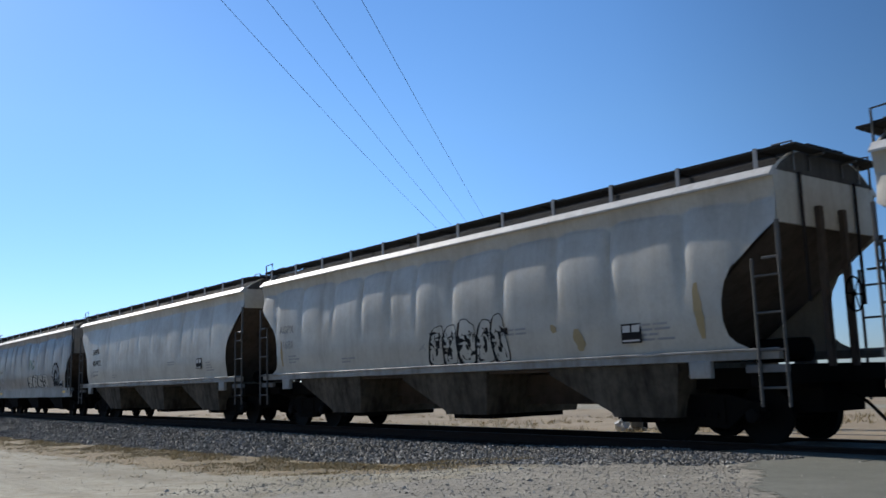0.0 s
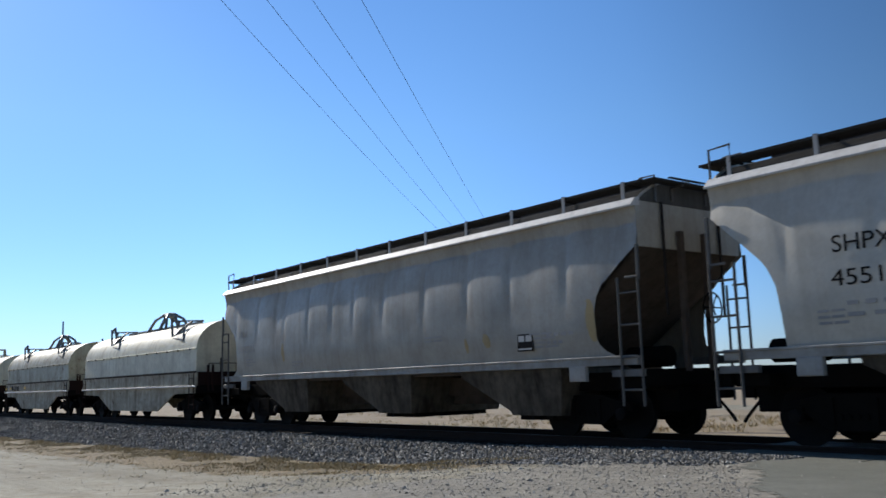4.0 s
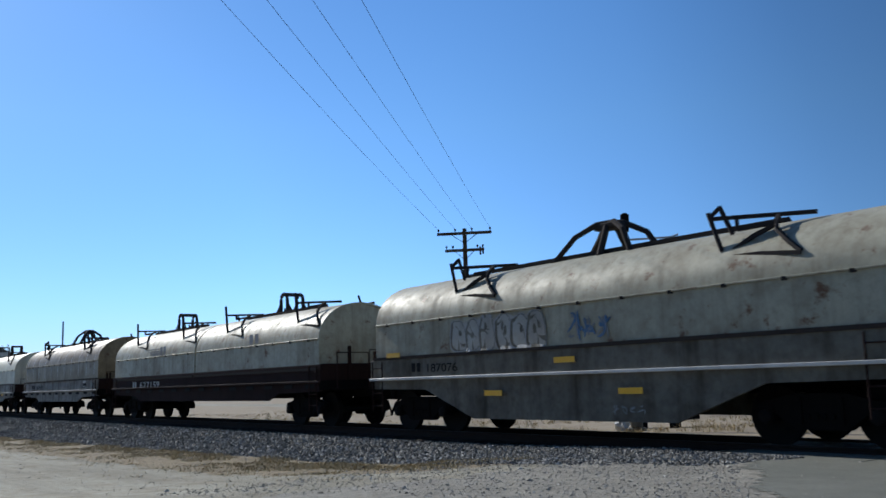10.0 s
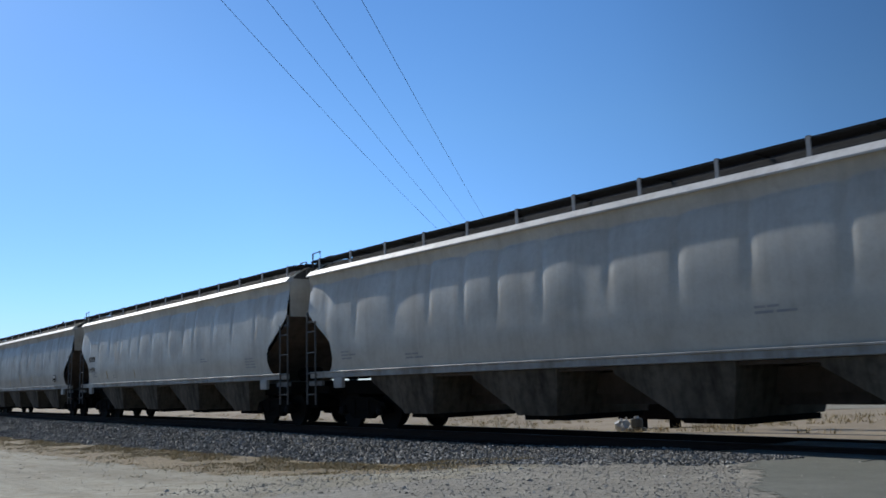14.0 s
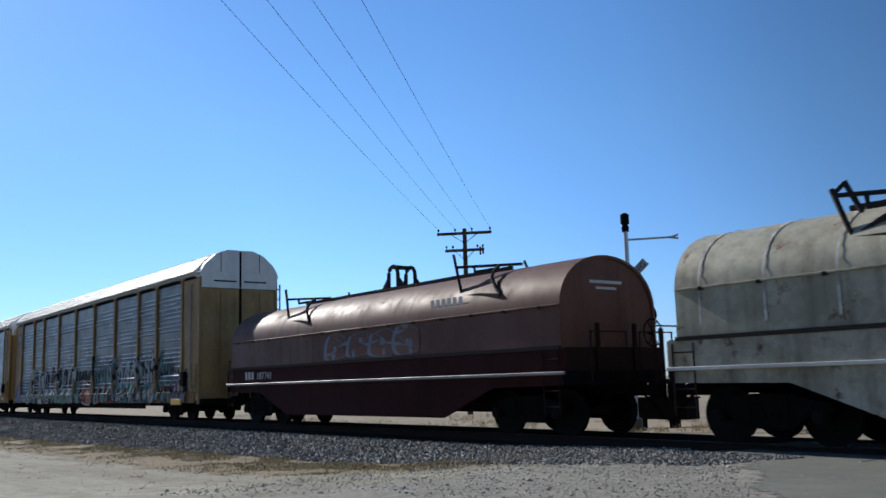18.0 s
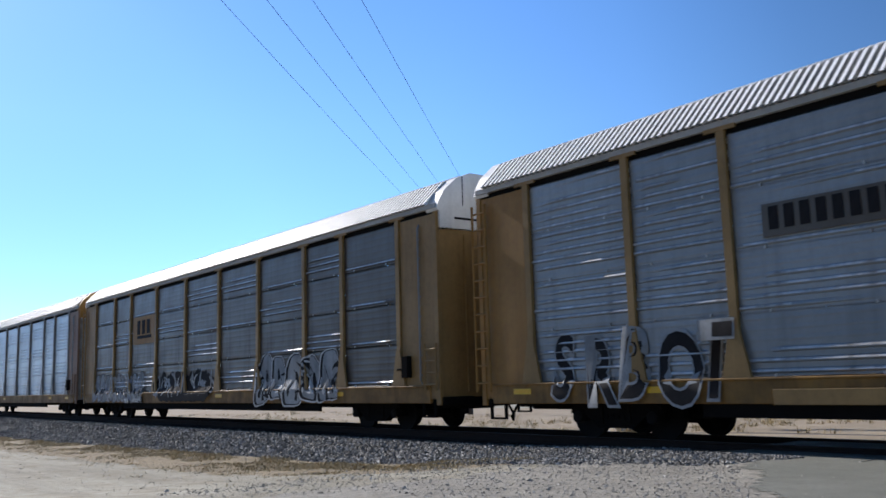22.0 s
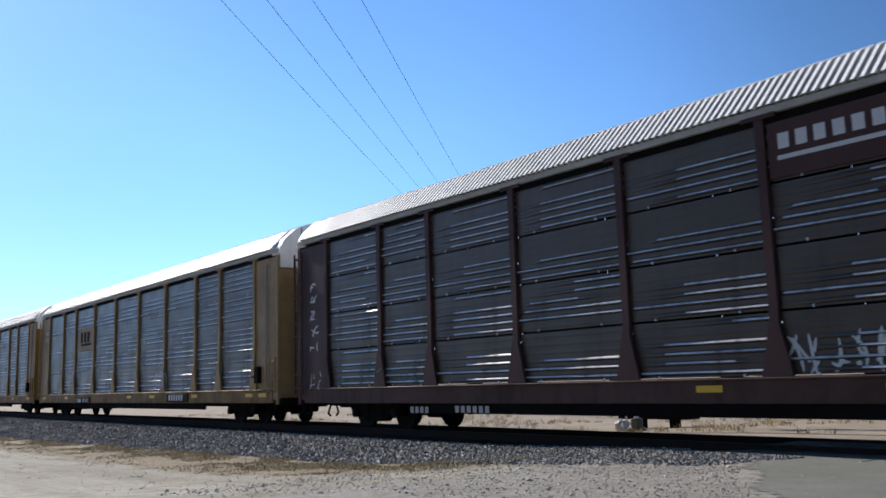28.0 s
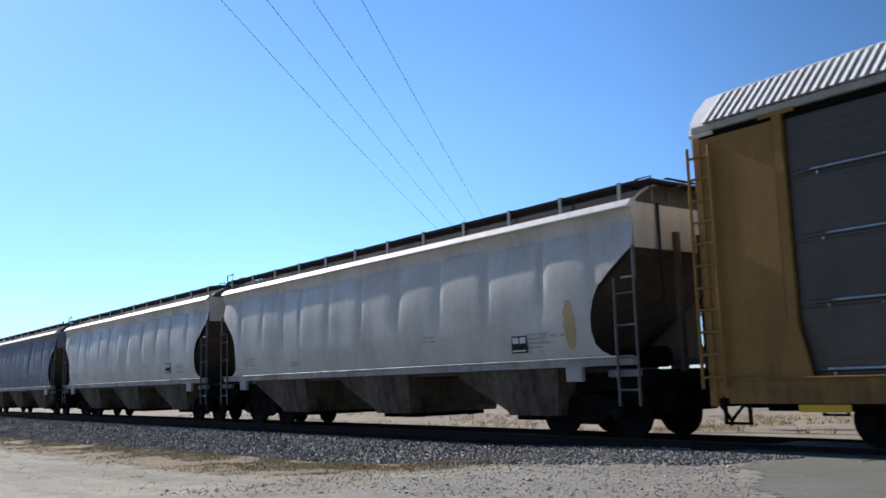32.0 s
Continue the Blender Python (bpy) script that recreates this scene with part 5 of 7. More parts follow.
        for y0, y1 in ((-1.44, -0.055), (0.055, 1.44)):
            d = part("end_door", mesh_of("rack door %.2f" % y0, lambda: door(y0, y1, 0.78, 4.62), M[doorm] if doorm else em), car, (0, 0, 0), rz)
            part("door_rib", mesh_of("rack doorrib %.2f" % y0, lambda: boxes((H + 0.0, H + 0.05, y0 + 0.7, y0 + 0.76, 0.9, 4.5)), em), d)
        def cap():
            bm = bmesh.new()
            prof = [(-1.47, 5.03), (-1.50, 5.08), (-1.44, 5.27), (-1.30, 5.50), (-0.92, 5.84), (-0.50, 6.01), (0.50, 6.01), (0.92, 5.84), (1.30, 5.50), (1.44, 5.27), (1.50, 5.08), (1.47, 5.03)]
            sweep(bm, prof, H - 0.42, H + 0.03)
            box(bm, H - 0.03, H + 0.03, -1.43, 1.43, 4.64, 5.035)
            return bm
        c = part("end_cap", mesh_of("rack cap", cap, M[toptint]), car, (0, 0, 0), rz)
        part("cap_seam", mesh_of("rack seam", lambda: boxes((H + 0.03, H + 0.045, -0.035, 0.035, 4.66, 5.96), (H + 0.03, H + 0.042, -1.0, -0.15, 4.86, 4.91), (H + 0.03, H + 0.042, 0.15, 1.0, 4.86, 4.91), (H + 0.03, H + 0.042, -0.75, -0.73, 5.2, 5.9), (H + 0.03, H + 0.042, 0.73, 0.75, 5.2, 5.9)), M["under"]), c)
        part("end_sill", mesh_of("rack endsill", lambda: boxes((H - 0.4, H + 0.02, -1.45, 1.45, 0.62, 0.80), (H - 3.5, H + 0.1, -0.35, 0.35, 0.55, 0.85), bevel=0.01), M["under"]), car, (0, 0, 0), rz)
        coupler(car, (H - 0.05) * e, e, 0.80, 0.62)
        truck(car, (H - 3.3) * e, 0.40)
    brake_wheel(car, (H + 0.1, 1.1, 1.6))
    part("deck", mesh_of("rack deck", lambda: boxes((-H + 0.2, H - 0.2, -1.40, 1.40, 0.90, 1.0), (-H + 0.3, H - 0.3, -1.35, 1.35, 2.9, 2.96), (-H + 0.3, H - 0.3, -0.3, 0.3, 0.5, 0.9)), M["under"]), car)
    return car


def rack_face(x, z):
    if z < 1.07:
        return -1.556
    return -1.546 if min(abs(x - p) for p in POSTS) < 0.11 else -1.478 if abs(x) > 12.0 else -1.456


# ---------- ground ----------
def bank_y(x):
    """How far the ballast reaches from the middle of the track on the near side."""
    return -3.35 + 1.5 * smooth(-9.8, -8.7, x) + 0.12 * noise.noise(Vector((x * 0.6, 2.0, 5.0)))


def bed_top(x):
    """The ballast rises to the road at the crossing."""
    return -0.235 + 0.10 * smooth(-15, -9, x) * (1 - smooth(3.4, 5.0, x))


def ground_z(x, y):
    """Height of the earth: low beside the bank, rising to the road at the crossing."""
    lift = smooth(-27, -8.6, x) * (1 - smooth(4, 16, x))
    near = -0.60 + 0.485 * smooth(-18.5, -8.3, x) * (1 - smooth(4, 16, x)) - 0.38 * max(0.0, min(1.0, (-19 - x) / 27))
    far = -0.62 + 0.52 * lift * (1 - 0.5 * smooth(6, 30, y))
    z = near + (far - near) * smooth(-1.5, 1.5, y)
    n = bank_y(x)
    z -= 0.12 * smooth(n, n + 0.7, y) * (1 - smooth(1.2, 2.2, y)) * (1 - smooth(-10.2, -9.2, x))
    r = math.hypot(x + 12, y + 6)
    z += 0.03 * noise.noise(Vector((x * 0.35, y * 0.35, 0))) * (1 - lift * smooth(-10, -8, x)) * (1 - smooth(60, 120, r))
    return z - 0.25 * smooth(60, 300, r)


def axis_steps(lo, hi, fine_lo, fine_hi, fine):
    out, x, s = [], fine_lo, fine
    while x > lo:
        out.append(x)
        s *= 1.35
        x -= s
    out = [lo] + out[::-1]
    x = fine_lo + fine
    while x < fine_hi:
        out.append(x)
        x += fine
    s = fine
    while x < hi:
        out.append(x)
        s *= 1.35
        x += s
    return out + [hi]


def make_ground():
    xs, ys = axis_steps(-3000, 3000, -40, 6, 0.5), axis_steps(-3000, 3000, -14, 14, 0.5)
    V = [(x, y, ground_z(x, y)) for x in xs for y in ys]
    n = len(ys)
    F = [(i * n + j, (i + 1) * n + j, (i + 1) * n + j + 1, i * n + j + 1) for i in range(len(xs) - 1) for j in range(n - 1)]
    g = soup("ground", V, F, M["dirt"], None, "dry tan desert ground with sparse grass", "ground", "structure")
    for p in g.data.polygons:
        p.use_smooth = True
    return g


def patch(name, inside, mat, label, lift, x0, x1, y0, y1, step=0.4, kind="structure", category="ground"):
    """A thin sheet that follows the earth, with a ragged edge."""
    V, F, idx = [], [], {}
    nx, ny = int((x1 - x0) / step), int((y1 - y0) / step)
    for i in range(nx):
        for j in range(ny):
            cx, cy = x0 + (i + 0.5) * step, y0 + (j + 0.5) * step
            if not inside(cx, cy):
                continue
            q = []
            for a, b in ((i, j), (i + 1, j), (i + 1, j + 1), (i, j + 1)):
                if (a, b) not in idx:
                    idx[(a, b)] = len(V)
                    x, y = x0 + a * step, y0 + b * step
                    x, y = x + 0.42 * step * noise.noise(Vector((x * 7.3, y * 7.9, 1.5))), y + 0.42 * step * noise.noise(Vector((x * 7.7, y * 7.1, 8.5)))
                    V.append((x, y, ground_z(x, y) + lift))
                q.append(idx[(a, b)])
            F.append(tuple(q))
    ob = soup(name, V, F, mat, None, label, category, kind)
    for p in ob.data.polygons:
        p.use_smooth = True
    return ob


def wob(x, y, k=1.0):
    return noise.noise(Vector((x * 0.5 * k, y * 0.5 * k, 3.3)))


make_ground()
patch("dirt_track", lambda x, y: y < -6.4 + 2.6 * smooth(-11.6, -9.8, x) + 0.35 * wob(x, y) + 0.2 * wob(x, y, 4) and x < -5.6 + 0.9 * wob(x, y, 2), M["sand"], "pale packed sand track beside the railway", 0.028, -60, -4, -16, -2, 0.2)
patch("grass_verge", lambda x, y: -7.0 + 2.6 * smooth(-11.6, -9.8, x) + 0.3 * wob(x, y, 2) < y < bank_y(x) + 0.3 and x < -10.2 + 0.8 * wob(x, y, 2), M["verge"], "strip of brown earth and dead grass below the ballast", 0.018, -80, -8, -10, -1.5, 0.3)
patch("gravel_apron", lambda x, y: -9.6 + 0.9 * wob(x, y) + 0.5 * wob(x, y, 4) < x < -5.0 + 1.2 * wob(x + 9, y) and y < -2.0 + 0.5 * wob(x, y), M["gravel"], "loose grey gravel at the edge of the crossing", 0.033, -14, -3, -12, -1, 0.14)
patch("road", lambda x, y: -7.75 + max(0, min(-2.2 - y, 11.3)) * 0.73 + 0.4 * wob(x, y, 2) < x < 3.5 and (y < -1.95 or y > 1.95) and abs(y) < 60, M["asphalt"], "worn grey asphalt road over the level crossing", 0.038, -10, 4, -46, 26, 0.16, "structure", "road")
patch("far_lane", lambda x, y: 24 < y + 0.22 * x * 0 < 31, M["sand"], "pale dirt lane beyond the railway", 0.015, -160, 40, 20, 40, 2.0, "structure", "road")


def ballast_bed():
    bm = bmesh.new()
    rows = []
    xs = [-720, -400, -200, -120] + [-80 + 2 * k for k in range(34)] + [-13 + 0.5 * k for k in range(13)] + [4.2, 12, 60, 300, 700]
    for x in xs:
        n = bank_y(x)
        zt = bed_top(x)
        prof = [(n - 0.3, ground_z(x, n) - 0.12), (n, ground_z(x, n) + 0.01), (-2.05, zt - 0.06), (-1.7, zt), (1.7, zt), (2.05, zt - 0.06), (3.2, ground_z(x, 3.2) + 0.01), (3.5, ground_z(x, 3.5) - 0.12)]
        rows.append([bm.verts.new((x, y, z)) for y, z in prof])
    for a, b in zip(rows, rows[1:]):
        for j in range(7):
            bm.faces.new((a[j], a[j + 1], b[j + 1], b[j]))
    bmesh.ops.recalc_face_normals(bm, faces=bm.faces)
    me = bpy.data.meshes.new("ballast")
    bm.to_mesh(me)
    bm.free()
    me.materials.append(M["ballast"])
    return tagged(new("ballast", me), "dark grey crushed stone ballast bank under the track", "ballast", "", "structure")


bed = ballast_bed()


def scatter(name, spots, sizes, mat, parent, label, squash=0.75, seed=1):
    """Many small angular stones in one mesh."""
    rng = np.random.default_rng(seed)
    base = np.array([(1, 0, -0.3), (-0.4, 0.9, -0.35), (-0.5, -0.85, -0.3), (0.15, 0.1, 0.85), (0.7, 0.55, 0.3), (-0.8, 0.05, 0.35)])
    tri = np.array([(0, 4, 3), (4, 1, 3), (1, 5, 3), (5, 2, 3), (2, 0, 3), (0, 1, 4), (1, 2, 5), (0, 2, 1)])
    n = len(spots)
    q = rng.uniform(0, 2 * math.pi, n)
    c, s = np.cos(q), np.sin(q)
    P = np.repeat(base[None], n, 0) * rng.uniform(0.65, 1.3, (n, 6, 3))
    P[:, :, 2] *= squash
    X = P[:, :, 0] * c[:, None] - P[:, :, 1] * s[:, None]
    Y = P[:, :, 0] * s[:, None] + P[:, :, 1] * c[:, None]
    V = np.stack([X, Y, P[:, :, 2]], 2) * np.asarray(sizes)[:, None, None] + np.asarray(spots)[:, None, :]
    F = (tri[None] + 6 * np.arange(n)[:, None, None]).reshape(-1, 3)
    return soup(name, V.reshape(-1, 3).tolist(), F.tolist(), mat, parent, label, "stones", "stuff")


def bank_z(x, y):
    n = bank_y(x)
    zt = bed_top(x)
    if y > -1.7:
        return zt
    if y > -2.05:
        return zt - 0.06 * (-1.7 - y) / 0.35
    t = (y - n) / (-2.05 - n)
    g = ground_z(x, n)
    return g + max(0, t) * (zt - 0.06 - g)


def stones():
    rng = np.random.default_rng(4)
    spots, sizes = [], []
    for _ in range(60000):
        x = -9.0 - 62 * rng.random() ** 1.7
        n = bank_y(x)
        y = n - 0.10 + (-1.0 - n) * rng.random()
        if x > -9.6 and y > -2:
            continue
        spots.append((x, y, bank_z(x, y) + 0.006))
        sizes.append(rng.uniform(0.030, 0.072))
    for _ in range(5000):
        x, y = -8 - 50 * rng.random(), rng.uniform(1.0, 3.3)
        spots.append((x, y, -0.225 if y < 1.9 else -0.225 - (y - 1.9) * 0.30))
        sizes.append(rng.uniform(0.025, 0.05))
    for _ in range(9000):
        x, y = -7.2 - 5.5 * rng.random(), -1.75 - 2.6 * rng.random() ** 1.4
        if x > -8.0 - 0.72 * (y + 1.75) * -1 + 0.6 * noise.noise(Vector((x, y, 4))) + 1.2 or rng.random() < 0.25 * (-1.75 - y):
            continue
        spots.append((x, y, max(ground_z(x, y), bank_z(x, y) if x < -9.5 else -9) + 0.034))
        sizes.append(rng.uniform(0.018, 0.045))
    scatter("ballast_stones", spots, sizes, M["stones"], None, "loose grey ballast stones", seed=2)
    spots, sizes = [], []
    for _ in range(34000):
        x = -4 - 32 * rng.random() ** 1.6
        y = bank_y(x) - 0.1 - 6.0 * rng.random() ** 2.0
        dens = 0.03 if x > -8.0 + max(0, -2.2 - y) * 0.73 else 0.8 if x > -12 else 0.10
        if rng.random() > dens:
            continue
        spots.append((x, y, ground_z(x, y) + 0.036))
        sizes.append(rng.choice((0.010, 0.016, 0.024, 0.045), p=(0.62, 0.30, 0.075, 0.005)))
    scatter("pebbles", spots, sizes, M["pebbles"], None, "scattered pebbles on the dirt", 0.6, 5)


stones()


def grass():
    """Tufts of dead grass along the foot of the bank and beyond the track."""
    rng = np.random.default_rng(8)
    V, F = [], []

    def tuft(x, y, z, h, blades):
        for _ in range(blades):
            a = rng.uniform(0, 2 * math.pi)
            ox, oy = rng.normal(0, 0.06, 2)
            lean = rng.uniform(0.2, 1.1) * h
            w = 0.006 + 0.006 * rng.random()
            bx, by = x + ox, y + oy
            px, py = -math.sin(a) * w, math.cos(a) * w
            k = len(V)
            V.extend([(bx - px, by - py, z), (bx + px, by + py, z), (bx + math.cos(a) * lean, by + math.sin(a) * lean, z + h * rng.uniform(0.4, 1.0))])
            F.append((k, k + 1, k + 2))
    for _ in range(9000):
        x = -9.5 - 50 * rng.random() ** 1.4
        y = bank_y(x) + 0.1 - abs(rng.normal(0, 1.4)) * (1 - 0.5 * smooth(-11.6, -9.8, x))
        if noise.noise(Vector((x * 0.45, y * 0.8, 7))) < -0.12 + 0.4 * smooth(-12, -9.5, x):
            continue
        tuft(x, y, ground_z(x, y), rng.uniform(0.03, 0.10), 12)
    for _ in range(2600):
        x, y = rng.uniform(-60, -9.5), 3.4 + 13 * rng.random() ** 1.5
        if noise.noise(Vector((x * 0.2, y * 0.3, 2))) < -0.05:
            continue
        tuft(x, y, ground_z(x, y), rng.uniform(0.06, 0.22), 9)
    soup("dry_grass", V, F, M["straw"], None, "dead yellow grass along the ballast", "grass", "stuff")


grass()

# ---------- track ----------
track = tagged(new("track"), "single railway track with steel rails on wooden ties", "railway track", "", "structure")


def rail_profile(y):
    return [(y - 0.07, -0.185), (y - 0.07, -0.172), (y - 0.012, -0.150), (y - 0.010, -0.045), (y - 0.036, -0.034), (y - 0.036, -0.006), (y - 0.03, -0.003), (y + 0.03, -0.003), (y + 0.036, -0.006), (y + 0.036, -0.034), (y + 0.010, -0.045), (y + 0.012, -0.150), (y + 0.07, -0.172), (y + 0.07, -0.185)]


for y in (-0.753, 0.753):
    def rail_bm():
        bm = bmesh.new()
        sweep(bm, rail_profile(0), -720, 700)
        return bm
    r = part("rail", mesh_of("rail", rail_bm, M["rail"]), track, (0, y, 0))
    part("rail_head", mesh_of("rail head", lambda: boxes((-720, 700, -0.030, 0.030, -0.003, 0.0)), M["rail_top"]), r)
for k in range(120):
    x = 2.0 - 0.53 * k
    if -8.9 < x < 3.6:
        continue
    part("tie", mesh_of("tie", lambda: boxes((-0.11, 0.11, -1.3, 1.3, -0.34, -0.175), bevel=0.012), M["tie"]), track, (x, 0.03 * math.sin(k * 7.1), -0.004 * (k % 3)))
far_ties = part("tie_run", mesh_of("tie run", lambda: boxes(*[(x - 0.11, x + 0.11, -1.3, 1.3, -0.34, -0.178) for x in [-62.1 - 0.53 * k for k in range(300)] + [4.3 + 0.53 * k for k in range(150)]]), M["tie"]), track)
tagged(far_ties, "", "", "", "stuff")
for y0, y1 in ((-1.95, -0.83), (-0.66, 0.66), (0.83, 1.95)):
    for k in range(5):
        part("crossing_plank", mesh_of("crossing plank %.2f" % (y1 - y0), lambda: boxes((-1.19, 1.19, -(y1 - y0) / 2, (y1 - y0) / 2, -0.16, -0.012), bevel=0.012), M["asphalt"]), track, (-7.5 + 2.4 * k, (y0 + y1) / 2, -0.075 if y0 != -0.66 else -0.03))


# ---------- lineside ----------
def crossing_signal():
    s = tagged(new("crossing_signal"), "aluminium railroad crossing signal with crossbuck and red lights", "crossing signal")
    s.matrix_basis = pose(-15.55, 4.5, -0.30, 0, 0, 38)
    part("foundation", mesh_of("sig base", lambda: boxes((-0.24, 0.24, -0.24, 0.24, -0.4, 0.12), (-0.15, 0.15, -0.15, 0.15, 0.12, 0.36), bevel=0.03), M["frame_grey"]), s)
    part("mast", mesh_of("sig mast", lambda: tubes(0.06, [(0, 0, 0.3), (0, 0, 5.25)], n=12), M["alu"], True), s)
    def bell():
        bm = bmesh.new()
        prof = [(0.0, 5.22), (0.09, 5.24), (0.10, 5.36), (0.07, 5.42), (0.115, 5.46), (0.115, 5.70), (0.06, 5.74), (0.0, 5.74)]
        rings = [[bm.verts.new((r * math.cos(q), r * math.sin(q), z)) for q in (math.pi * k / 6 for k in range(12))] for r, z in prof[1:-1]]
        for u, w in zip(rings, rings[1:]):
            for k in range(12):
                bm.faces.new((u[k], u[(k + 1) % 12], w[(k + 1) % 12], w[k]))
        bm.faces.new(rings[0][::-1])
        bm.faces.new(rings[-1])
        return bm
    part("bell", mesh_of("sig bell", bell, M["under"], True), s)
    part("cantilever_bar", mesh_of("sig bar", lambda: tubes(0.028, [(0, 0, 5.02), (1.15, 0, 5.02), (1.35, 0, 5.08)], [(1.1, 0, 5.02), (1.35, 0, 4.98)]), M["alu"]), s)
    for a in (-1, 1):
        def board():
            bm = boxes((-0.61, 0.61, -0.02, 0.0, -0.115, 0.115), bevel=0.006)
            bm.transform(Matrix.Rotation(radians(45 * a), 4, "Y"))
            return bm
        b = part("crossbuck_board", mesh_of("buck %d" % a, board, M["white_bar"]), s, (0.05, -0.10 - 0.022 * (a > 0), 3.98))
        sign = words("RAILROAD" if a > 0 else "CROSSING", 0.20, M["ink_black"]).copy()
        w = max(v.co.x for v in sign.vertices)
        sign.transform(Matrix.Rotation(radians(45 * a), 4, "Y") @ Matrix.Translation((-0.54, -0.024, -0.07)) @ Matrix.Diagonal((1.08 / w, 1, 1, 1)))
        part("lettering", sign, b)
    part("lamp_arm", mesh_of("sig arm", lambda: tubes(0.03, [(-0.45, -0.05, 3.0), (0.45, -0.05, 3.0)]), M["alu"]), s)
    for a in (-1, 1):
        def disc():
            bm = bmesh.new()
            lathe(bm, [(0.05, 0.08), (0.15, 0.05), (0.30, 0.02), (0.30, 0.0)], 28)
            return bm
        d = part("lamp_backboard", mesh_of("sig disc", disc, M["ink_black"]), s, (0.38 * a, -0.18, 3.0))
        def lens():
            bm = bmesh.new()
            lathe(bm, [(0.11, -0.01), (0.10, -0.03), (0.02, -0.045)], 20)
            return bm
        part("lens", mesh_of("sig lens", lens, M["red_lit"] if a > 0 else M["red_off"], True), d, label="glowing red lens" if a > 0 else "dark red lens")
        def visor():
            bm = bmesh.new()
            pts = [(0.14 * math.cos(q), 0.14 * math.sin(q)) for q in (math.pi * k / 10 for k in range(11))]
            u = [bm.verts.new((x, -0.01, z)) for x, z in pts]
            w = [bm.verts.new((x, -0.26, z)) for x, z in pts]
            for i in range(10):
                bm.faces.new((u[i], u[i + 1], w[i + 1], w[i]))
            return bm
        part("visor", mesh_of("sig visor", visor, M["ink_black"]), d)


crossing_signal()

POLE = Vector((-37.6, 17.0, -0.7))
WIRE_DIR = Vector((0.70, -0.714, 0)).normalized()
WIRE_SIDE = Vector((0.714, 0.70, 0))


def utility_pole(at, top, name="utility_pole"):
    p = tagged(new(name), "dark wooden utility pole with two crossarms", "utility pole", "poles of the power line")
    p.matrix_basis = pose(at.x, at.y, at.z, 0, 0, math.degrees(math.atan2(WIRE_SIDE.y, WIRE_SIDE.x)))
    h = top - at.z
    def trunk():
        bm = bmesh.new()
        rings = [[bm.verts.new((r * math.cos(q), r * math.sin(q), z)) for q in (math.pi * k / 6 for k in range(12))] for r, z in ((0.17, -0.5), (0.16, 0.5), (0.135, h * 0.6), (0.115, h))]
        for u, w in zip(rings, rings[1:]):
            for k in range(12):
                bm.faces.new((u[k], u[(k + 1) % 12], w[(k + 1) % 12], w[k]))
        bm.faces.new(rings[-1])
        return bm
    part("trunk", mesh_of("pole trunk %.1f" % h, trunk, M["pole_wood"], True), p)
    for w, dz, offs in ((3.0, 0.28, (-1.42, -0.5, 0.42, 1.42)), (2.15, 1.22, (-1.0, -0.65, 0.7, 1.0))):
        a = part("crossarm", mesh_of("arm %.2f" % w, lambda: boxes((-w / 2, w / 2, -0.06, 0.06, -0.075, 0.075), bevel=0.01), M["pole_wood"]), p, (0, -0.16, h - dz))
        part("brace", mesh_of("brace %.2f" % w, lambda: tubes(0.022, [(-w * 0.24, 0, -0.05), (0, 0.05, -0.55)], [(w * 0.24, 0, -0.05), (0, 0.05, -0.55)], n=4), M["wheel"]), a)
        for o in offs:
            def insulator():
                bm = bmesh.new()
                tube(bm, [(0, 0, 0.07), (0, 0, 0.17)], 0.02)
                tube(bm, [(0, 0, 0.16), (0, 0, 0.27)], 0.055, 8)
                return bm
            part("insulator", mesh_of("insulator", insulator, M["under"]), a, (o, 0, 0))
    part("transformer_bushing", mesh_of("drop", lambda: tubes(0.05, [(0.85, -0.1, h - 1.5), (0.85, -0.1, h - 1.05)], [(1.0, -0.1, h - 1.45), (1.0, -0.1, h - 1.1)]), M["wheel"]), p)
    return p


SPAN = 58.0
FAR_POLE = POLE + WIRE_DIR * SPAN
utility_pole(POLE, 9.45)
utility_pole(Vector((FAR_POLE.x, FAR_POLE.y, ground_z(FAR_POLE.x, FAR_POLE.y))), 9.45)
for i, o in enumerate((-1.42, -0.5, 0.42, 1.42)):
    a = Vector((POLE.x, POLE.y, 9.42)) + WIRE_SIDE * o
    b = Vector((FAR_POLE.x, FAR_POLE.y, 9.42)) + WIRE_SIDE * o
    pts = [a + (b - a) * (k / 24) - Vector((0, 0, 1.0)) * (4 * 0.35 * (k / 24) * (1 - k / 24)) for k in range(25)]
    w = new("power_line", mesh_of("wire %d" % i, lambda: tubes(0.006, pts, n=5), M["under"]))
    tagged(w, "thin dark overhead power line above the track", "power line", "wires between the poles")
mast = tagged(new("radio_mast", mesh_of("radio mast", lambda: tubes(0.09, [(0, 0, -0.5), (0, 0, 10.2)], n=8), M["under"])), "slender dark steel mast far beyond the track", "mast")
mast.matrix_basis = pose(-109.6, 15, -0.8)


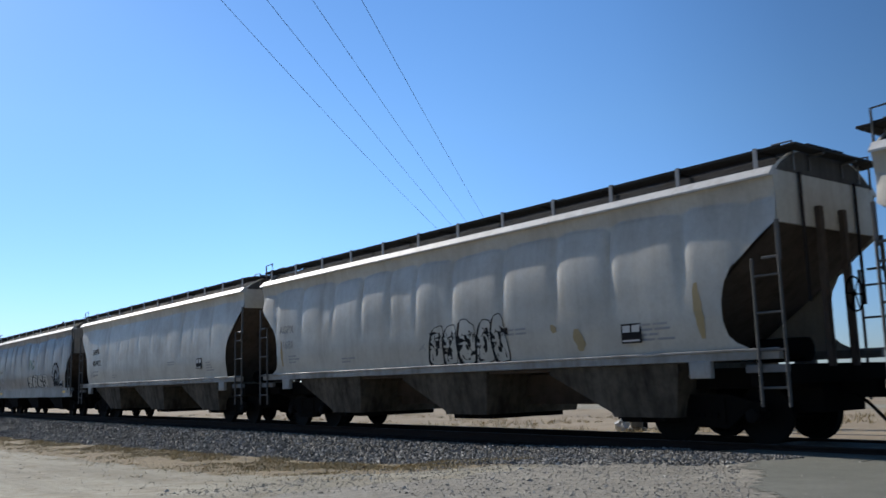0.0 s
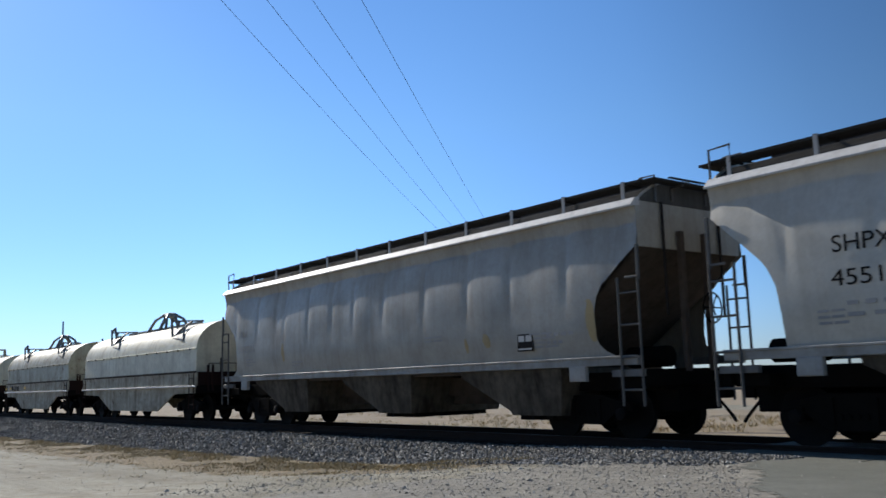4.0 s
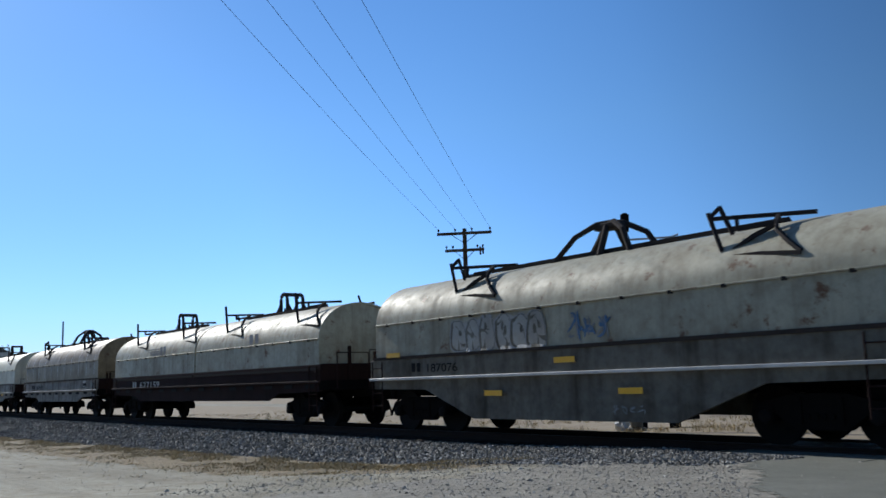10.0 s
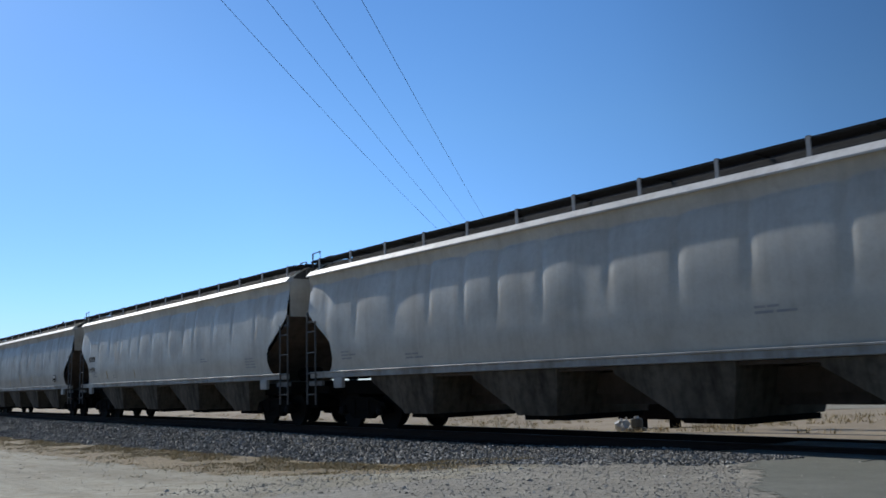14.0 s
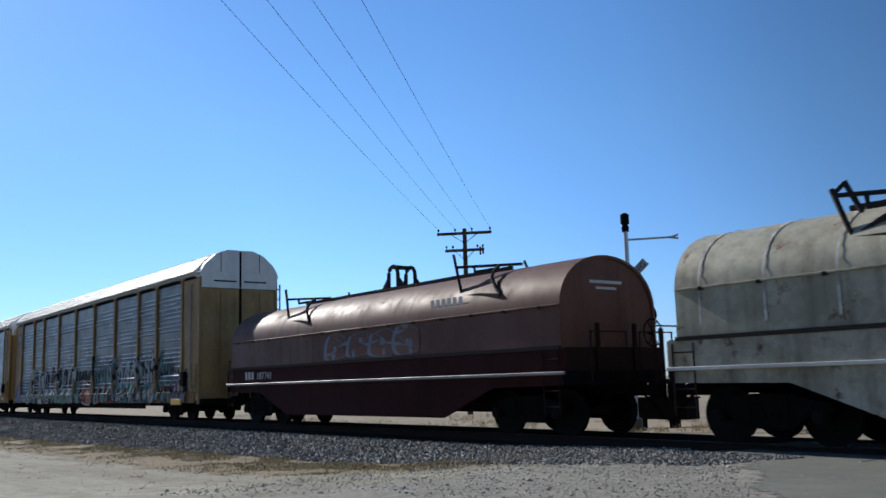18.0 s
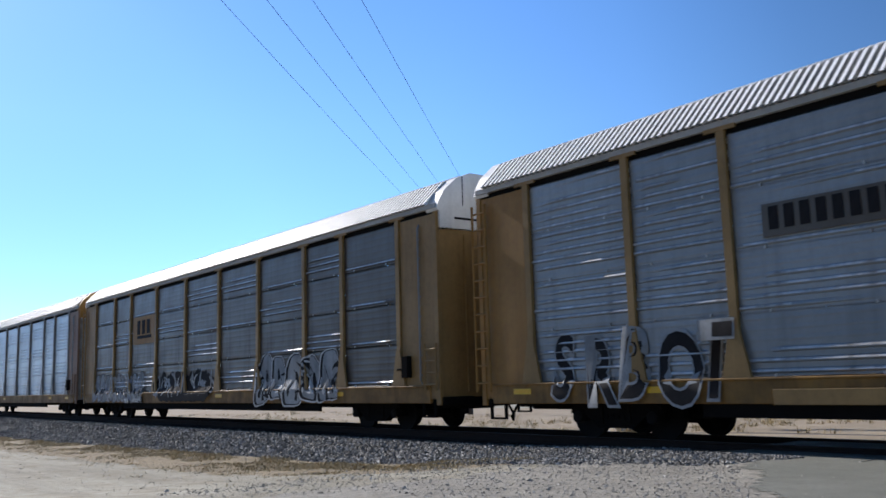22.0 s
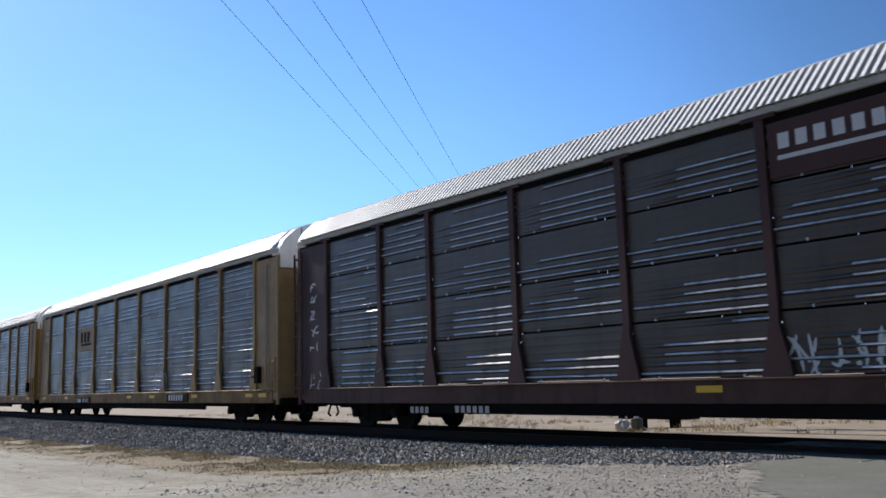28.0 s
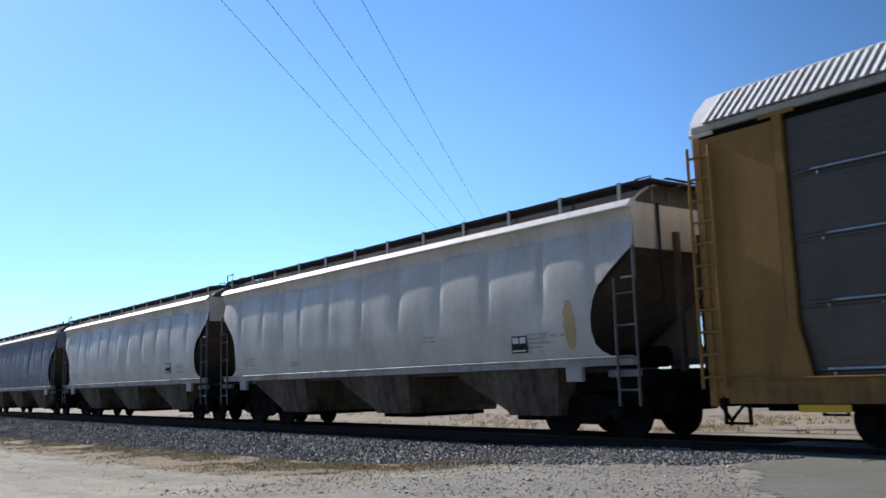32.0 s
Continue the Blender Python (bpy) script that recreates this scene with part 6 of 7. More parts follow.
def relay_box(x, y, rz, w, h, mat, name, label):
    b = tagged(new(name), label, "equipment box")
    b.matrix_basis = pose(x, y, ground_z(x, y), 0, 0, rz)
    part("cabinet", mesh_of("cab %.2f" % w, lambda: boxes((-w / 2, w / 2, -0.3, 0.3, 0.25, h), (-w / 2 - 0.04, w / 2 + 0.04, -0.34, 0.34, h, h + 0.05), bevel=0.015), mat), b)
    for s in (-1, 1):
        part("leg", mesh_of("cab leg", lambda: boxes((-0.05, 0.05, -0.2, 0.2, -0.1, 0.26)), M["under"]), b, (s * w * 0.24, 0, 0))
    part("door_seam", mesh_of("cab seam %.2f" % w, lambda: boxes((-0.01, 0.01, -0.306, -0.30, 0.3, h - 0.05)), M["under"]), b)


relay_box(-16.4, 6.4, 4, 2.3, 0.80, M["under"], "relay_case", "low dark steel relay case beside the signal")


def white_bag(x, y):
    """A crumpled bag against a stake."""
    rnd = random.Random(5)
    b = tagged(new("plastic_bag"), "crumpled white plastic bag caught on a stake", "litter")
    b.matrix_basis = pose(x, y, ground_z(x, y))
    def make():
        bm = bmesh.new()
        bmesh.ops.create_icosphere(bm, subdivisions=3, radius=0.19)
        for v in bm.verts:
            n = 1 + 0.55 * noise.noise(v.co * 9) + 0.3 * noise.noise(v.co * 21)
            v.co = Vector((v.co.x * 1.1, v.co.y * 0.8, max(-0.12, v.co.z * 0.95))) * n + Vector((0, 0, 0.13))
        return bm
    part("bag", mesh_of("bag", make, M["white_bar"]), b)
    part("stake", mesh_of("stake", lambda: boxes((0.10, 0.14, -0.02, 0.02, -0.2, 0.52), bevel=0.005), M["concrete"]), b)


white_bag(-16.45, 5.0)


# ---------- the train ----------
# each car: the place of its middle along the track at the start of the clip
CARS = []


def put(car, front, rear):
    CARS.append((car, (front + rear) / 2))
    return car


def hop(front, rear, body, bays, seed, label, cut="round", pillow=1.0, **kw):
    L = 17.2 if bays == 3 else 20.1
    if front - rear < 16.7:
        L = 16.4
    return put(hopper_car("covered_hopper", L, body, bays, seed, label, 0.66, cut, pillow, **kw), front, rear)


GREY = "grey covered hopper car with roof walkways and dark brown end slopes"
h0 = hop(11.30, -5.90, "hop_light", 3, 1, GREY, "round", 0.8)
h1 = hop(-7.37, -24.71, "hop_light", 3, 1, "light grey covered hopper car with black spray paint scrawl", "round", 0.8)
h2 = hop(-26.12, -43.05, "hop_light", 3, 2, "light grey covered hopper car with black reporting marks", "swept", 0.25)
h3 = hop(-44.72, -61.02, "hop_dark", 3, 3, "dull grey covered hopper car covered in spray paint", "wedge", 0.8, deep=True)
h4 = hop(-62.44, -79.42, "hop_light", 3, 2, "light grey covered hopper car with black reporting marks", "swept", 0.25)
h5 = hop(-80.98, -98.35, "hop_mid", 3, 1, "grey covered hopper car with faint yellow stains", "round", 0.45)


def coil(front, rear, *args, **kw):
    return put(coil_car("coil_car", front - rear, *args, **kw), front, rear)


c1 = coil(-100.80, -114.10, "coil_white", "frame_cream", "fish", "tripod", "pale grey coil car with ribbed stained hood", 1, "grey_post")
c2 = coil(-116.49, -129.72, "coil_grey", "frame_cream", "fish", "tripod", "grey coil car with round hood and tripod lifting bail", 2, "grey_post")
c3 = coil(-132.25, -145.80, "coil_white", "frame_cream", "fish", "hoop", "white hooded coil car with black scrawl on its hood", 3, "frame_cream")
c4 = coil(-148.24, -163.58, "coil_maroon", "frame_maroon", "fish", "hoop", "maroon hooded coil car with pale sill line", 4, flange="galv")
c5 = coil(-165.95, -179.60, "coil_rust", "frame_dark", "straight", "hoop", "rust red hooded coil car with yellow reflectors", 5, flange="galv", ext=0.2, drop=0.19, inset=0.5, keel=0.42)
c6 = coil(-182.75, -195.89, "coil_grey", "frame_grey", "fish", "tripod", "weathered grey coil car with spray paint along its hood", 6)
c7 = coil(-198.39, -215.89, "coil_grey", "frame_dark", "straight", "hoop", "coil car with two pale hoods on a dark frame", 7, two=True, flange="frame_dark", drop=0.15)
c8 = coil(-218.03, -231.41, "coil_tan", "frame_pale", "straight", "tripod", "tan hooded coil car with flaking white bands", 8, stripes=True, flange="sill_pale")
c9 = coil(-233.79, -246.86, "coil_white", "frame_pale", "straight", "hoop", "grey hooded coil car with dark slots along its sill", 9, flange="sill_pale")
h6 = hop(-249.19, -269.46, "hop_light", 4, 1, "long light grey covered hopper car with four bays", "long", 0.5)
h7 = hop(-270.54, -290.68, "hop_light", 4, 2, "long light grey covered hopper car with black reporting marks", "long", 0.5)
h8 = hop(-292.12, -312.27, "hop_mid", 4, 3, "long weathered grey covered hopper car", "long", 0.5)
c10 = coil(-314.45, -327.75, "coil_grey", "frame_cream", "fish", "tripod", "beige grey hooded coil car with blue spray paint on its belly", 10, stripes=True)
c11 = coil(-330.17, -345.37, "coil_faded", "frame_maroon", "fish", "hoop", "faded maroon hooded coil car with pale sill line", 11, flange="galv")


def rack(front, rear, *args, **kw):
    return put(auto_rack("auto_rack", *args, **kw), front, rear)


a1 = rack(-347.62, -374.62, "enclosed auto rack car with blue grey panels and long spray paint", "panel_blue", "yellow_dull", "sill_ochre", "end_tan", 1)
a2 = rack(-375.95, -402.95, "enclosed auto rack car with silver grey panels and yellow posts", "panel_steel", "yellow_dull", "sill_ochre", "yellow", 2)
a3 = rack(-404.32, -431.32, "enclosed auto rack car with dark charcoal panels and yellow posts", "panel_dark", "yellow_dull", "sill_ochre", "yellow_dull", 3)
a4 = rack(-432.41, -459.41, "enclosed auto rack car with bright silver panels and brown posts", "panel_silver", "grey_post", "sill_ochre", "brown_steel", 4, "yellow", "door_mottled")
a5 = rack(-460.75, -487.75, "auto rack car with plain grey panels and pale blue spray paint", "panel_plain", "yellow_dull", "sill_ochre", "yellow_dull", 5)
a6 = rack(-489.20, -516.20, "enclosed auto rack car with dark panels on maroon posts", "panel_brown", "maroon_post", "sill_maroon", "maroon_post", 6)
a7 = rack(-517.35, -544.35, "enclosed auto rack car with dark panels and faded yellow ends", "panel_dark", "yellow_dull", "sill_ochre", "end_tan", 7)
a8 = rack(-545.57, -572.57, "enclosed auto rack car with dark panels and yellow end frames", "panel_dark", "yellow", "sill_ochre", "yellow", 8)
h9 = hop(-573.75, -591.22, "hop_light", 3, 3, "light grey covered hopper car with dented side", "round", 0.6)
h10 = hop(-592.31, -609.57, "hop_light", 3, 1, GREY)
h11 = hop(-611.32, -628.42, "hop_blue", 3, 2, "dark blue grey covered hopper car")


# marks on the hoppers
spray(h1, 11, -0.19, 2.55, 1.40, 2.43, M["hop_light"], M["ink_black"], SKIN[h1.name], 5, thick=0.07, shade=M["ink_black"])
spray(h1, 12, -0.63, -0.27, 1.82, 2.10, M["ink_grey"], M["ink_grey"], SKIN[h1.name], 1, thick=0.03, bubble=False)
letters(h1, -7.35, 2.62, "AGPX", 0.32, M["ink_grey"], SKIN[h1.name], 0.85)
letters(h1, -7.38, 2.19, "11681", 0.32, M["ink_grey"], SKIN[h1.name], 0.79)
stain(h1, -7.33, -7.20, 1.70, 2.44, SKIN[h1.name])
stain(h1, 7.05, 7.22, 1.70, 2.61, SKIN[h1.name])
stain(h1, 4.31, 4.57, 1.62, 2.03, SKIN[h1.name])
stain(h1, 3.71, 3.87, 1.99, 2.15, SKIN[h1.name])
data_square(h1, 5.70, 1.70, SKIN[h1.name])
letters(h2, -6.58, 2.74, "SHPX", 0.35, M["ink_black"], SKIN[h2.name], 0.83)
letters(h2, -6.55, 2.26, "454972", 0.34, M["ink_black"], SKIN[h2.name], 1.11)
data_square(h2, 5.31, 1.82, SKIN[h2.name])
letter_bars(h2, -6.50, -5.71, 1.98, 2.04, 3, M["ink_grey"], SKIN[h2.name], 0.004)
letter_bars(h2, -6.51, -5.73, 1.82, 1.88, 2, M["ink_grey"], SKIN[h2.name], 0.004)
spray(h3, 31, 0.10, 4.15, 1.42, 2.14, M["hop_mid"], M["ink_black"], SKIN[h3.name], 4, thick=0.045, shade=M["ink_black"], rim=M["spray_pale"])
spray(h3, 32, -4.82, -1.42, 1.40, 2.31, M["hop_dark"], M["ink_black"], SKIN[h3.name], 5, thick=0.07, bubble=False)
mask_sign(h3, 4.90, 6.30, 1.42, 2.65, SKIN[h3.name])
spray(h3, 34, 0.16, 1.40, 2.30, 3.05, M["spray_green"], M["spray_green"], SKIN[h3.name], 3, thick=0.13, bubble=False)
data_square(h3, 6.47, 1.42, SKIN[h3.name])
letters(h3, -6.82, 2.34, "NDYX", 0.33, M["ink_grey"], SKIN[h3.name], 0.83)
letters(h3, -6.80, 1.85, "515062", 0.34, M["ink_grey"], SKIN[h3.name], 1.12)
reflector(h3, 6.73, 1.14, 0.42)
reflector(h3, -6.86, 1.13, 0.42)
letters(h4, -6.55, 2.79, "SHPX", 0.35, M["ink_black"], SKIN[h4.name], 0.88)
letters(h4, -6.59, 2.31, "455173", 0.33, M["ink_black"], SKIN[h4.name], 1.19)
letter_bars(h4, -6.39, -5.62, 2.03, 2.09, 3, M["ink_grey"], SKIN[h4.name], 0.004)
letter_bars(h4, -6.40, -5.64, 1.87, 1.93, 2, M["ink_grey"], SKIN[h4.name], 0.004)
data_square(h4, 5.33, 1.81, SKIN[h4.name])
letters(h5, -7.42, 2.65, "TILX", 0.31, M["ink_grey"], SKIN[h5.name], 0.67)
letters(h5, -7.44, 2.19, "550581", 0.31, M["ink_grey"], SKIN[h5.name], 1.14)
data_square(h5, 5.71, 1.68, SKIN[h5.name])
stain(h5, 7.39, 7.62, 1.78, 2.55, SKIN[h5.name])
stain(h5, 4.41, 4.64, 1.80, 2.09, SKIN[h5.name])
stain(h5, 3.80, 3.91, 1.72, 2.02, SKIN[h5.name])
stain(h5, -4.55, -4.38, 1.84, 2.35, SKIN[h5.name])
letter_bars(h5, 6.32, 7.12, 1.93, 2.00, 4, M["ink_grey"], SKIN[h5.name], 0.004)
letter_bars(h5, 6.31, 6.79, 1.79, 1.85, 3, M["ink_grey"], SKIN[h5.name], 0.004)
data_square(h6, 7.28, 1.74, SKIN[h6.name])
letters(h7, -8.78, 2.45, "ADMX", 0.34, M["ink_black"], SKIN[h7.name], 0.96)
letters(h7, -8.76, 2.00, "64594", 0.32, M["ink_black"], SKIN[h7.name], 0.96)
stain(h7, -6.26, -6.11, 1.64, 2.02, SKIN[h7.name])
stain(h7, -2.83, -2.74, 1.63, 2.00, SKIN[h7.name])
letters(h8, -8.69, 2.45, "TILX", 0.32, M["ink_black"], SKIN[h8.name], 0.68)
letters(h8, -8.67, 1.98, "637484", 0.33, M["ink_black"], SKIN[h8.name], 1.14)
data_square(h8, 7.08, 1.69, SKIN[h8.name])
stain(h8, -0.09, 0.10, 1.73, 2.21, SKIN[h8.name])
stain(h8, 2.56, 2.69, 1.69, 2.12, SKIN[h8.name])
stain(h8, -2.60, -2.47, 1.55, 1.97, SKIN[h8.name])
data_square(h9, 5.62, 1.65, SKIN[h9.name])
stain(h9, 6.88, 7.19, 1.67, 2.58, SKIN[h9.name])
letter_bars(h9, 6.25, 7.04, 1.92, 1.98, 3, M["ink_grey"], SKIN[h9.name], 0.004)
data_square(h10, 5.15, 1.75, SKIN[h10.name])
# marks on the coil cars
letter_bars(c2, -4.98, -4.56, 1.36, 1.59, 2, M["ink_black"], coil_face, 0.004)
letters(c2, -4.40, 1.34, "187080", 0.35, M["ink_black"], coil_face, 1.16)
reflector(c2, -6.29, 1.41, 0.42)
reflector(c2, -5.19, 1.41, 0.42)
reflector(c2, -1.80, 1.42, 0.42)
spray(c2, 41, -2.17, -0.11, 0.78, 1.15, M["ink_grey"], M["ink_grey"], coil_face, 6, thick=0.03, bubble=False)
spray(c3, 42, 0.83, 4.31, 1.76, 2.63, M["coil_white"], M["ink_black"], coil_face, 6, thick=0.022, bubble=True)
spray(c3, 43, -1.66, 0.44, 1.77, 2.19, M["ink_black"], M["ink_black"], coil_face, 6, thick=0.02, bubble=False)
reflector(c3, -3.31, 0.91, 0.42)
reflector(c3, -0.43, 0.89, 0.42)
reflector(c3, 3.34, 0.92, 0.42)
side_plate(c3, 2.32, 2.78, 0.85, 1.12, M["ink_black"], coil_face, "inspection_panel", 0.012)
letter_bars(c4, -6.30, -5.68, 1.35, 1.57, 3, M["ink_white"], coil_face, 0.004)
letters(c4, -5.56, 1.34, "187675", 0.30, M["ink_white"], coil_face, 1.07)
letter_bars(c4, -3.71, -2.94, 1.42, 1.52, 4, M["ink_grey"], coil_face, 0.004)
letter_bars(c5, -5.45, -4.79, 1.38, 1.52, 4, M["ink_white"], coil_face, 0.004)
letters(c5, -4.69, 1.35, "380772", 0.21, M["ink_white"], coil_face, 0.90)
reflector(c5, -6.21, 1.35, 0.42)
reflector(c5, -3.40, 1.33, 0.42)
reflector(c5, -1.54, 1.31, 0.42)
reflector(c5, 0.50, 1.36, 0.42)
reflector(c5, 2.92, 1.36, 0.42)
reflector(c5, 4.93, 1.35, 0.42)
reflector(c5, 5.67, 1.37, 0.42)
reflector(c5, 6.15, 1.37, 0.42)
spray(c5, 44, 3.36, 5.56, 1.62, 2.42, M["spray_pale"], M["ink_grey"], coil_face, 6, thick=0.05, back=M["spray_pale"], shade=M["frame_grey"])
letter_bars(c6, -4.80, -4.39, 1.38, 1.58, 2, M["ink_black"], coil_face, 0.004)
letters(c6, -4.27, 1.36, "187076", 0.27, M["ink_black"], coil_face, 1.17)
reflector(c6, -5.52, 1.74, 0.55)
reflector(c6, 0.19, 1.43, 0.55)
reflector(c6, -1.90, 0.82, 0.55)
reflector(c6, 1.77, 0.83, 0.55)
spray(c6, 45, -3.31, -0.34, 1.74, 2.53, M["hop_mid"], M["frame_grey"], coil_face, 6, thick=0.05, rim=M["ink_grey"], back=M["hop_mid"])
for k in range(9):
    stain(c6, -3.2 + 0.33 * k, -3.06 + 0.33 * k, 1.76, 2.05 + 0.12 * (k % 4), coil_face)
spray(c6, 46, 0.26, 1.45, 1.76, 2.45, M["spray_blue"], M["spray_blue"], coil_face, 3, thick=0.07, bubble=False)
spray(c6, 48, 0.30, 1.35, 1.80, 2.40, M["spray_pale"], M["spray_pale"], coil_face, 3, thick=0.05, bubble=False)
spray(c6, 47, 1.24, 2.03, 0.45, 0.66, M["spray_pale"], M["spray_pale"], coil_face, 4, thick=0.03, bubble=False)
letter_bars(c7, -6.19, -5.71, 1.25, 1.48, 2, M["ink_white"], coil_face, 0.004)
letters(c7, -5.41, 1.24, "627159", 0.32, M["ink_white"], coil_face, 2.15)
side_plate(c7, -4.73, -3.33, 2.66, 2.70, M["ink_grey"], coil_face, "stripe_mark", 0.012)
side_plate(c7, -4.57, -3.33, 2.58, 2.62, M["ink_grey"], coil_face, "stripe_mark", 0.012)
side_plate(c7, -4.42, -3.34, 2.50, 2.54, M["ink_grey"], coil_face, "stripe_mark", 0.012)
side_plate(c7, -4.27, -3.34, 2.43, 2.46, M["ink_grey"], coil_face, "stripe_mark", 0.012)
side_plate(c7, -4.12, -3.35, 2.35, 2.38, M["ink_grey"], coil_face, "stripe_mark", 0.012)
letter_bars(c7, -3.29, -2.64, 2.42, 2.75, 2, M["ink_grey"], coil_face, 0.004)
letter_bars(c8, -4.67, -4.08, 1.38, 1.57, 2, M["ink_black"], coil_face, 0.004)
letters(c8, -3.91, 1.35, "167425", 0.28, M["ink_black"], coil_face, 1.44)
data_square(c8, 4.86, 1.36, coil_face)
letter_bars(c9, -5.94, -5.22, 2.02, 2.28, 1, M["ink_black"], coil_face, 0.004)
letter_bars(c9, -5.16, -4.55, 2.01, 2.24, 2, M["ink_black"], coil_face, 0.004)
letter_bars(c9, -4.95, -4.28, 1.37, 1.59, 2, M["ink_black"], coil_face, 0.004)
letters(c9, -4.09, 1.36, "167414", 0.32, M["ink_black"], coil_face, 1.22)
reflector(c9, -1.87, 0.99, 0.42)
reflector(c9, -0.29, 1.03, 0.42)
reflector(c9, 2.11, 1.07, 0.42)
reflector(c9, 3.83, 1.06, 0.42)
lettered_spray(c10, -2.15, 2.45, 0.36, 1.14, "VDA", M["spray_blue"], M["spray_pale"], coil_face)
letter_bars(c11, -6.25, -5.60, 1.37, 1.60, 3, M["ink_white"], coil_face, 0.004)
letters(c11, -5.48, 1.37, "187741", 0.30, M["ink_white"], coil_face, 0.96)
letter_bars(c4, 4.14, 5.37, 2.66, 2.85, 6, M["ink_white"], coil_face, 0.02)
letter_bars(c7, 4.37, 5.13, 2.45, 2.75, 2, M["ink_grey"], coil_face, 0.02)
spray(c11, 90, -1.33, 3.01, 1.78, 2.50, M["coil_faded"], M["hop_blue"], coil_face, 4, thick=0.05, bubble=True)
letter_bars(c11, 3.29, 4.53, 2.79, 2.99, 6, M["ink_white"], coil_face, 0.02)
end_note(c3, 6.597, 3.18, 0.5, 0.12, M["ink_black"])
end_note(c4, 7.492, 3.02, 0.95, 0.06, M["ink_white"])
end_note(c4, 7.492, 2.9, 0.6, 0.05, M["ink_white"])
end_note(c11, 7.422, 3.02, 0.95, 0.06, M["ink_white"])
end_note(c11, 7.422, 2.9, 0.6, 0.05, M["ink_white"])
# marks on the auto racks
GREENS = (M["spray_green"], M["spray_teal"], M["ink_black"], M["spray_pale"])
spray(a1, 50, -12.95, -10.25, 0.63, 1.98, M["spray_purple"], M["spray_purple"], rack_face, 0, back=M["spray_purple"])
spray(a1, 51, -10.95, -9.60, 0.66, 2.05, M["spray_green"], M["spray_pale"], rack_face, 3, thick=0.05, shade=M["spray_teal"], rim=M["ink_white"])
spray(a1, 52, -10.10, -1.30, 0.80, 2.48, M["ink_black"], M["spray_pale"], rack_face, 8, thick=0.07, back=M["spray_pale"], shade=M["hop_blue"], chips=GREENS, rim=M["ink_white"])
spray(a1, 53, -10.10, -1.30, 0.60, 1.45, M["spray_teal"], M["ink_black"], rack_face, 11, thick=0.05, back=M["spray_green"], shade=M["spray_green"], chips=GREENS)
spray(a1, 54, -1.25, -0.18, 0.58, 1.95, M["spray_teal"], M["spray_teal"], rack_face, 0, back=M["spray_teal"])
spray(a1, 55, -0.40, 1.50, 0.58, 2.05, M["spray_red"], M["ink_white"], rack_face, 1, thick=0.08, back=M["spray_red"], shade=M["ink_black"])
spray(a1, 56, -1.30, 1.15, 1.62, 2.18, M["ink_black"], M["spray_pale"], rack_face, 5, thick=0.06, shade=M["ink_black"])
spray(a1, 57, 1.62, 4.84, 0.57, 2.71, M["spray_teal"], M["spray_pale"], rack_face, 4, thick=0.06, back=M["spray_red"], shade=M["ink_black"], chips=GREENS)
spray(a1, 58, 4.67, 9.48, 0.59, 2.48, M["spray_pale"], M["ink_black"], rack_face, 6, thick=0.09, back=M["spray_teal"], shade=M["ink_black"], chips=GREENS)
spray(a1, 59, 9.38, 11.09, 0.63, 2.49, M["spray_teal"], M["ink_black"], rack_face, 3, thick=0.1, back=M["spray_red"])
spray(a1, 60, 11.02, 12.43, 0.66, 1.93, M["spray_purple"], M["ink_black"], rack_face, 3, thick=0.1, back=M["spray_purple"])
side_plate(a1, 11.12, 12.06, 0.60, 0.81, M["mark_yellow"], rack_face, "yellow_patch", 0.02)
side_plate(a1, -8.21, -5.20, 0.60, 0.88, M["ink_black"], rack_face, "number_plate", 0.035)
letter_bars(a1, -7.56, -6.84, 0.62, 0.84, 4, M["ink_white"], rack_face, 0.037)

letters(a1, -6.61, 0.63, "711722", 0.33, M["ink_white"], rack_face, 1.11, 0.045)
round_emblem(a1, -12.46, 4.23, 0.34)
spray(a2, 91, 1.85, 4.26, 0.62, 2.00, M["spray_pale"], M["spray_purple"], rack_face, 3, thick=0.07, bubble=True)
spray(a2, 92, 4.44, 7.00, 0.60, 1.80, M["ink_grey"], M["ink_black"], rack_face, 4, thick=0.09, bubble=True)
spray(a2, 93, 7.15, 9.30, 0.59, 1.86, M["ink_white"], M["ink_black"], rack_face, 4, thick=0.09, bubble=True, back=M["spray_pale"])
spray(a2, 94, 9.43, 11.52, 1.05, 1.78, M["brown_steel"], M["ink_black"], rack_face, 6, thick=0.05, bubble=False)
spray(a2, 95, -4.79, 0.93, 0.65, 1.67, M["spray_pale"], M["ink_black"], rack_face, 7, thick=0.06, bubble=True)
lettered_spray(a2, -11.32, -7.16, 0.66, 2.00, "SRBOT", M["ink_black"], M["spray_pale"], rack_face)
side_plate(a2, -6.63, -4.31, 3.18, 3.70, M["panel_plain"], rack_face, "sign_plate", 0.03)
letter_bars(a2, -6.51, -4.44, 3.29, 3.65, 8, M["ink_black"], rack_face, 0.035)
side_plate(a2, -6.63, -4.28, 0.65, 0.88, M["yellow_dull"], rack_face, "number_plate", 0.012)
letter_bars(a2, -6.52, -4.41, 0.67, 0.84, 9, M["ink_grey"], rack_face, 0.004)
side_plate(a3, -6.90, -4.33, 2.96, 4.05, M["yellow"], rack_face, "sign_plate", 0.035)
letter_bars(a3, -6.40, -4.78, 3.34, 3.89, 3, M["ink_black"], rack_face, 0.04)
side_plate(a3, -6.40, -4.82, 3.17, 3.29, M["ink_black"], rack_face, "sign_bar", 0.045)
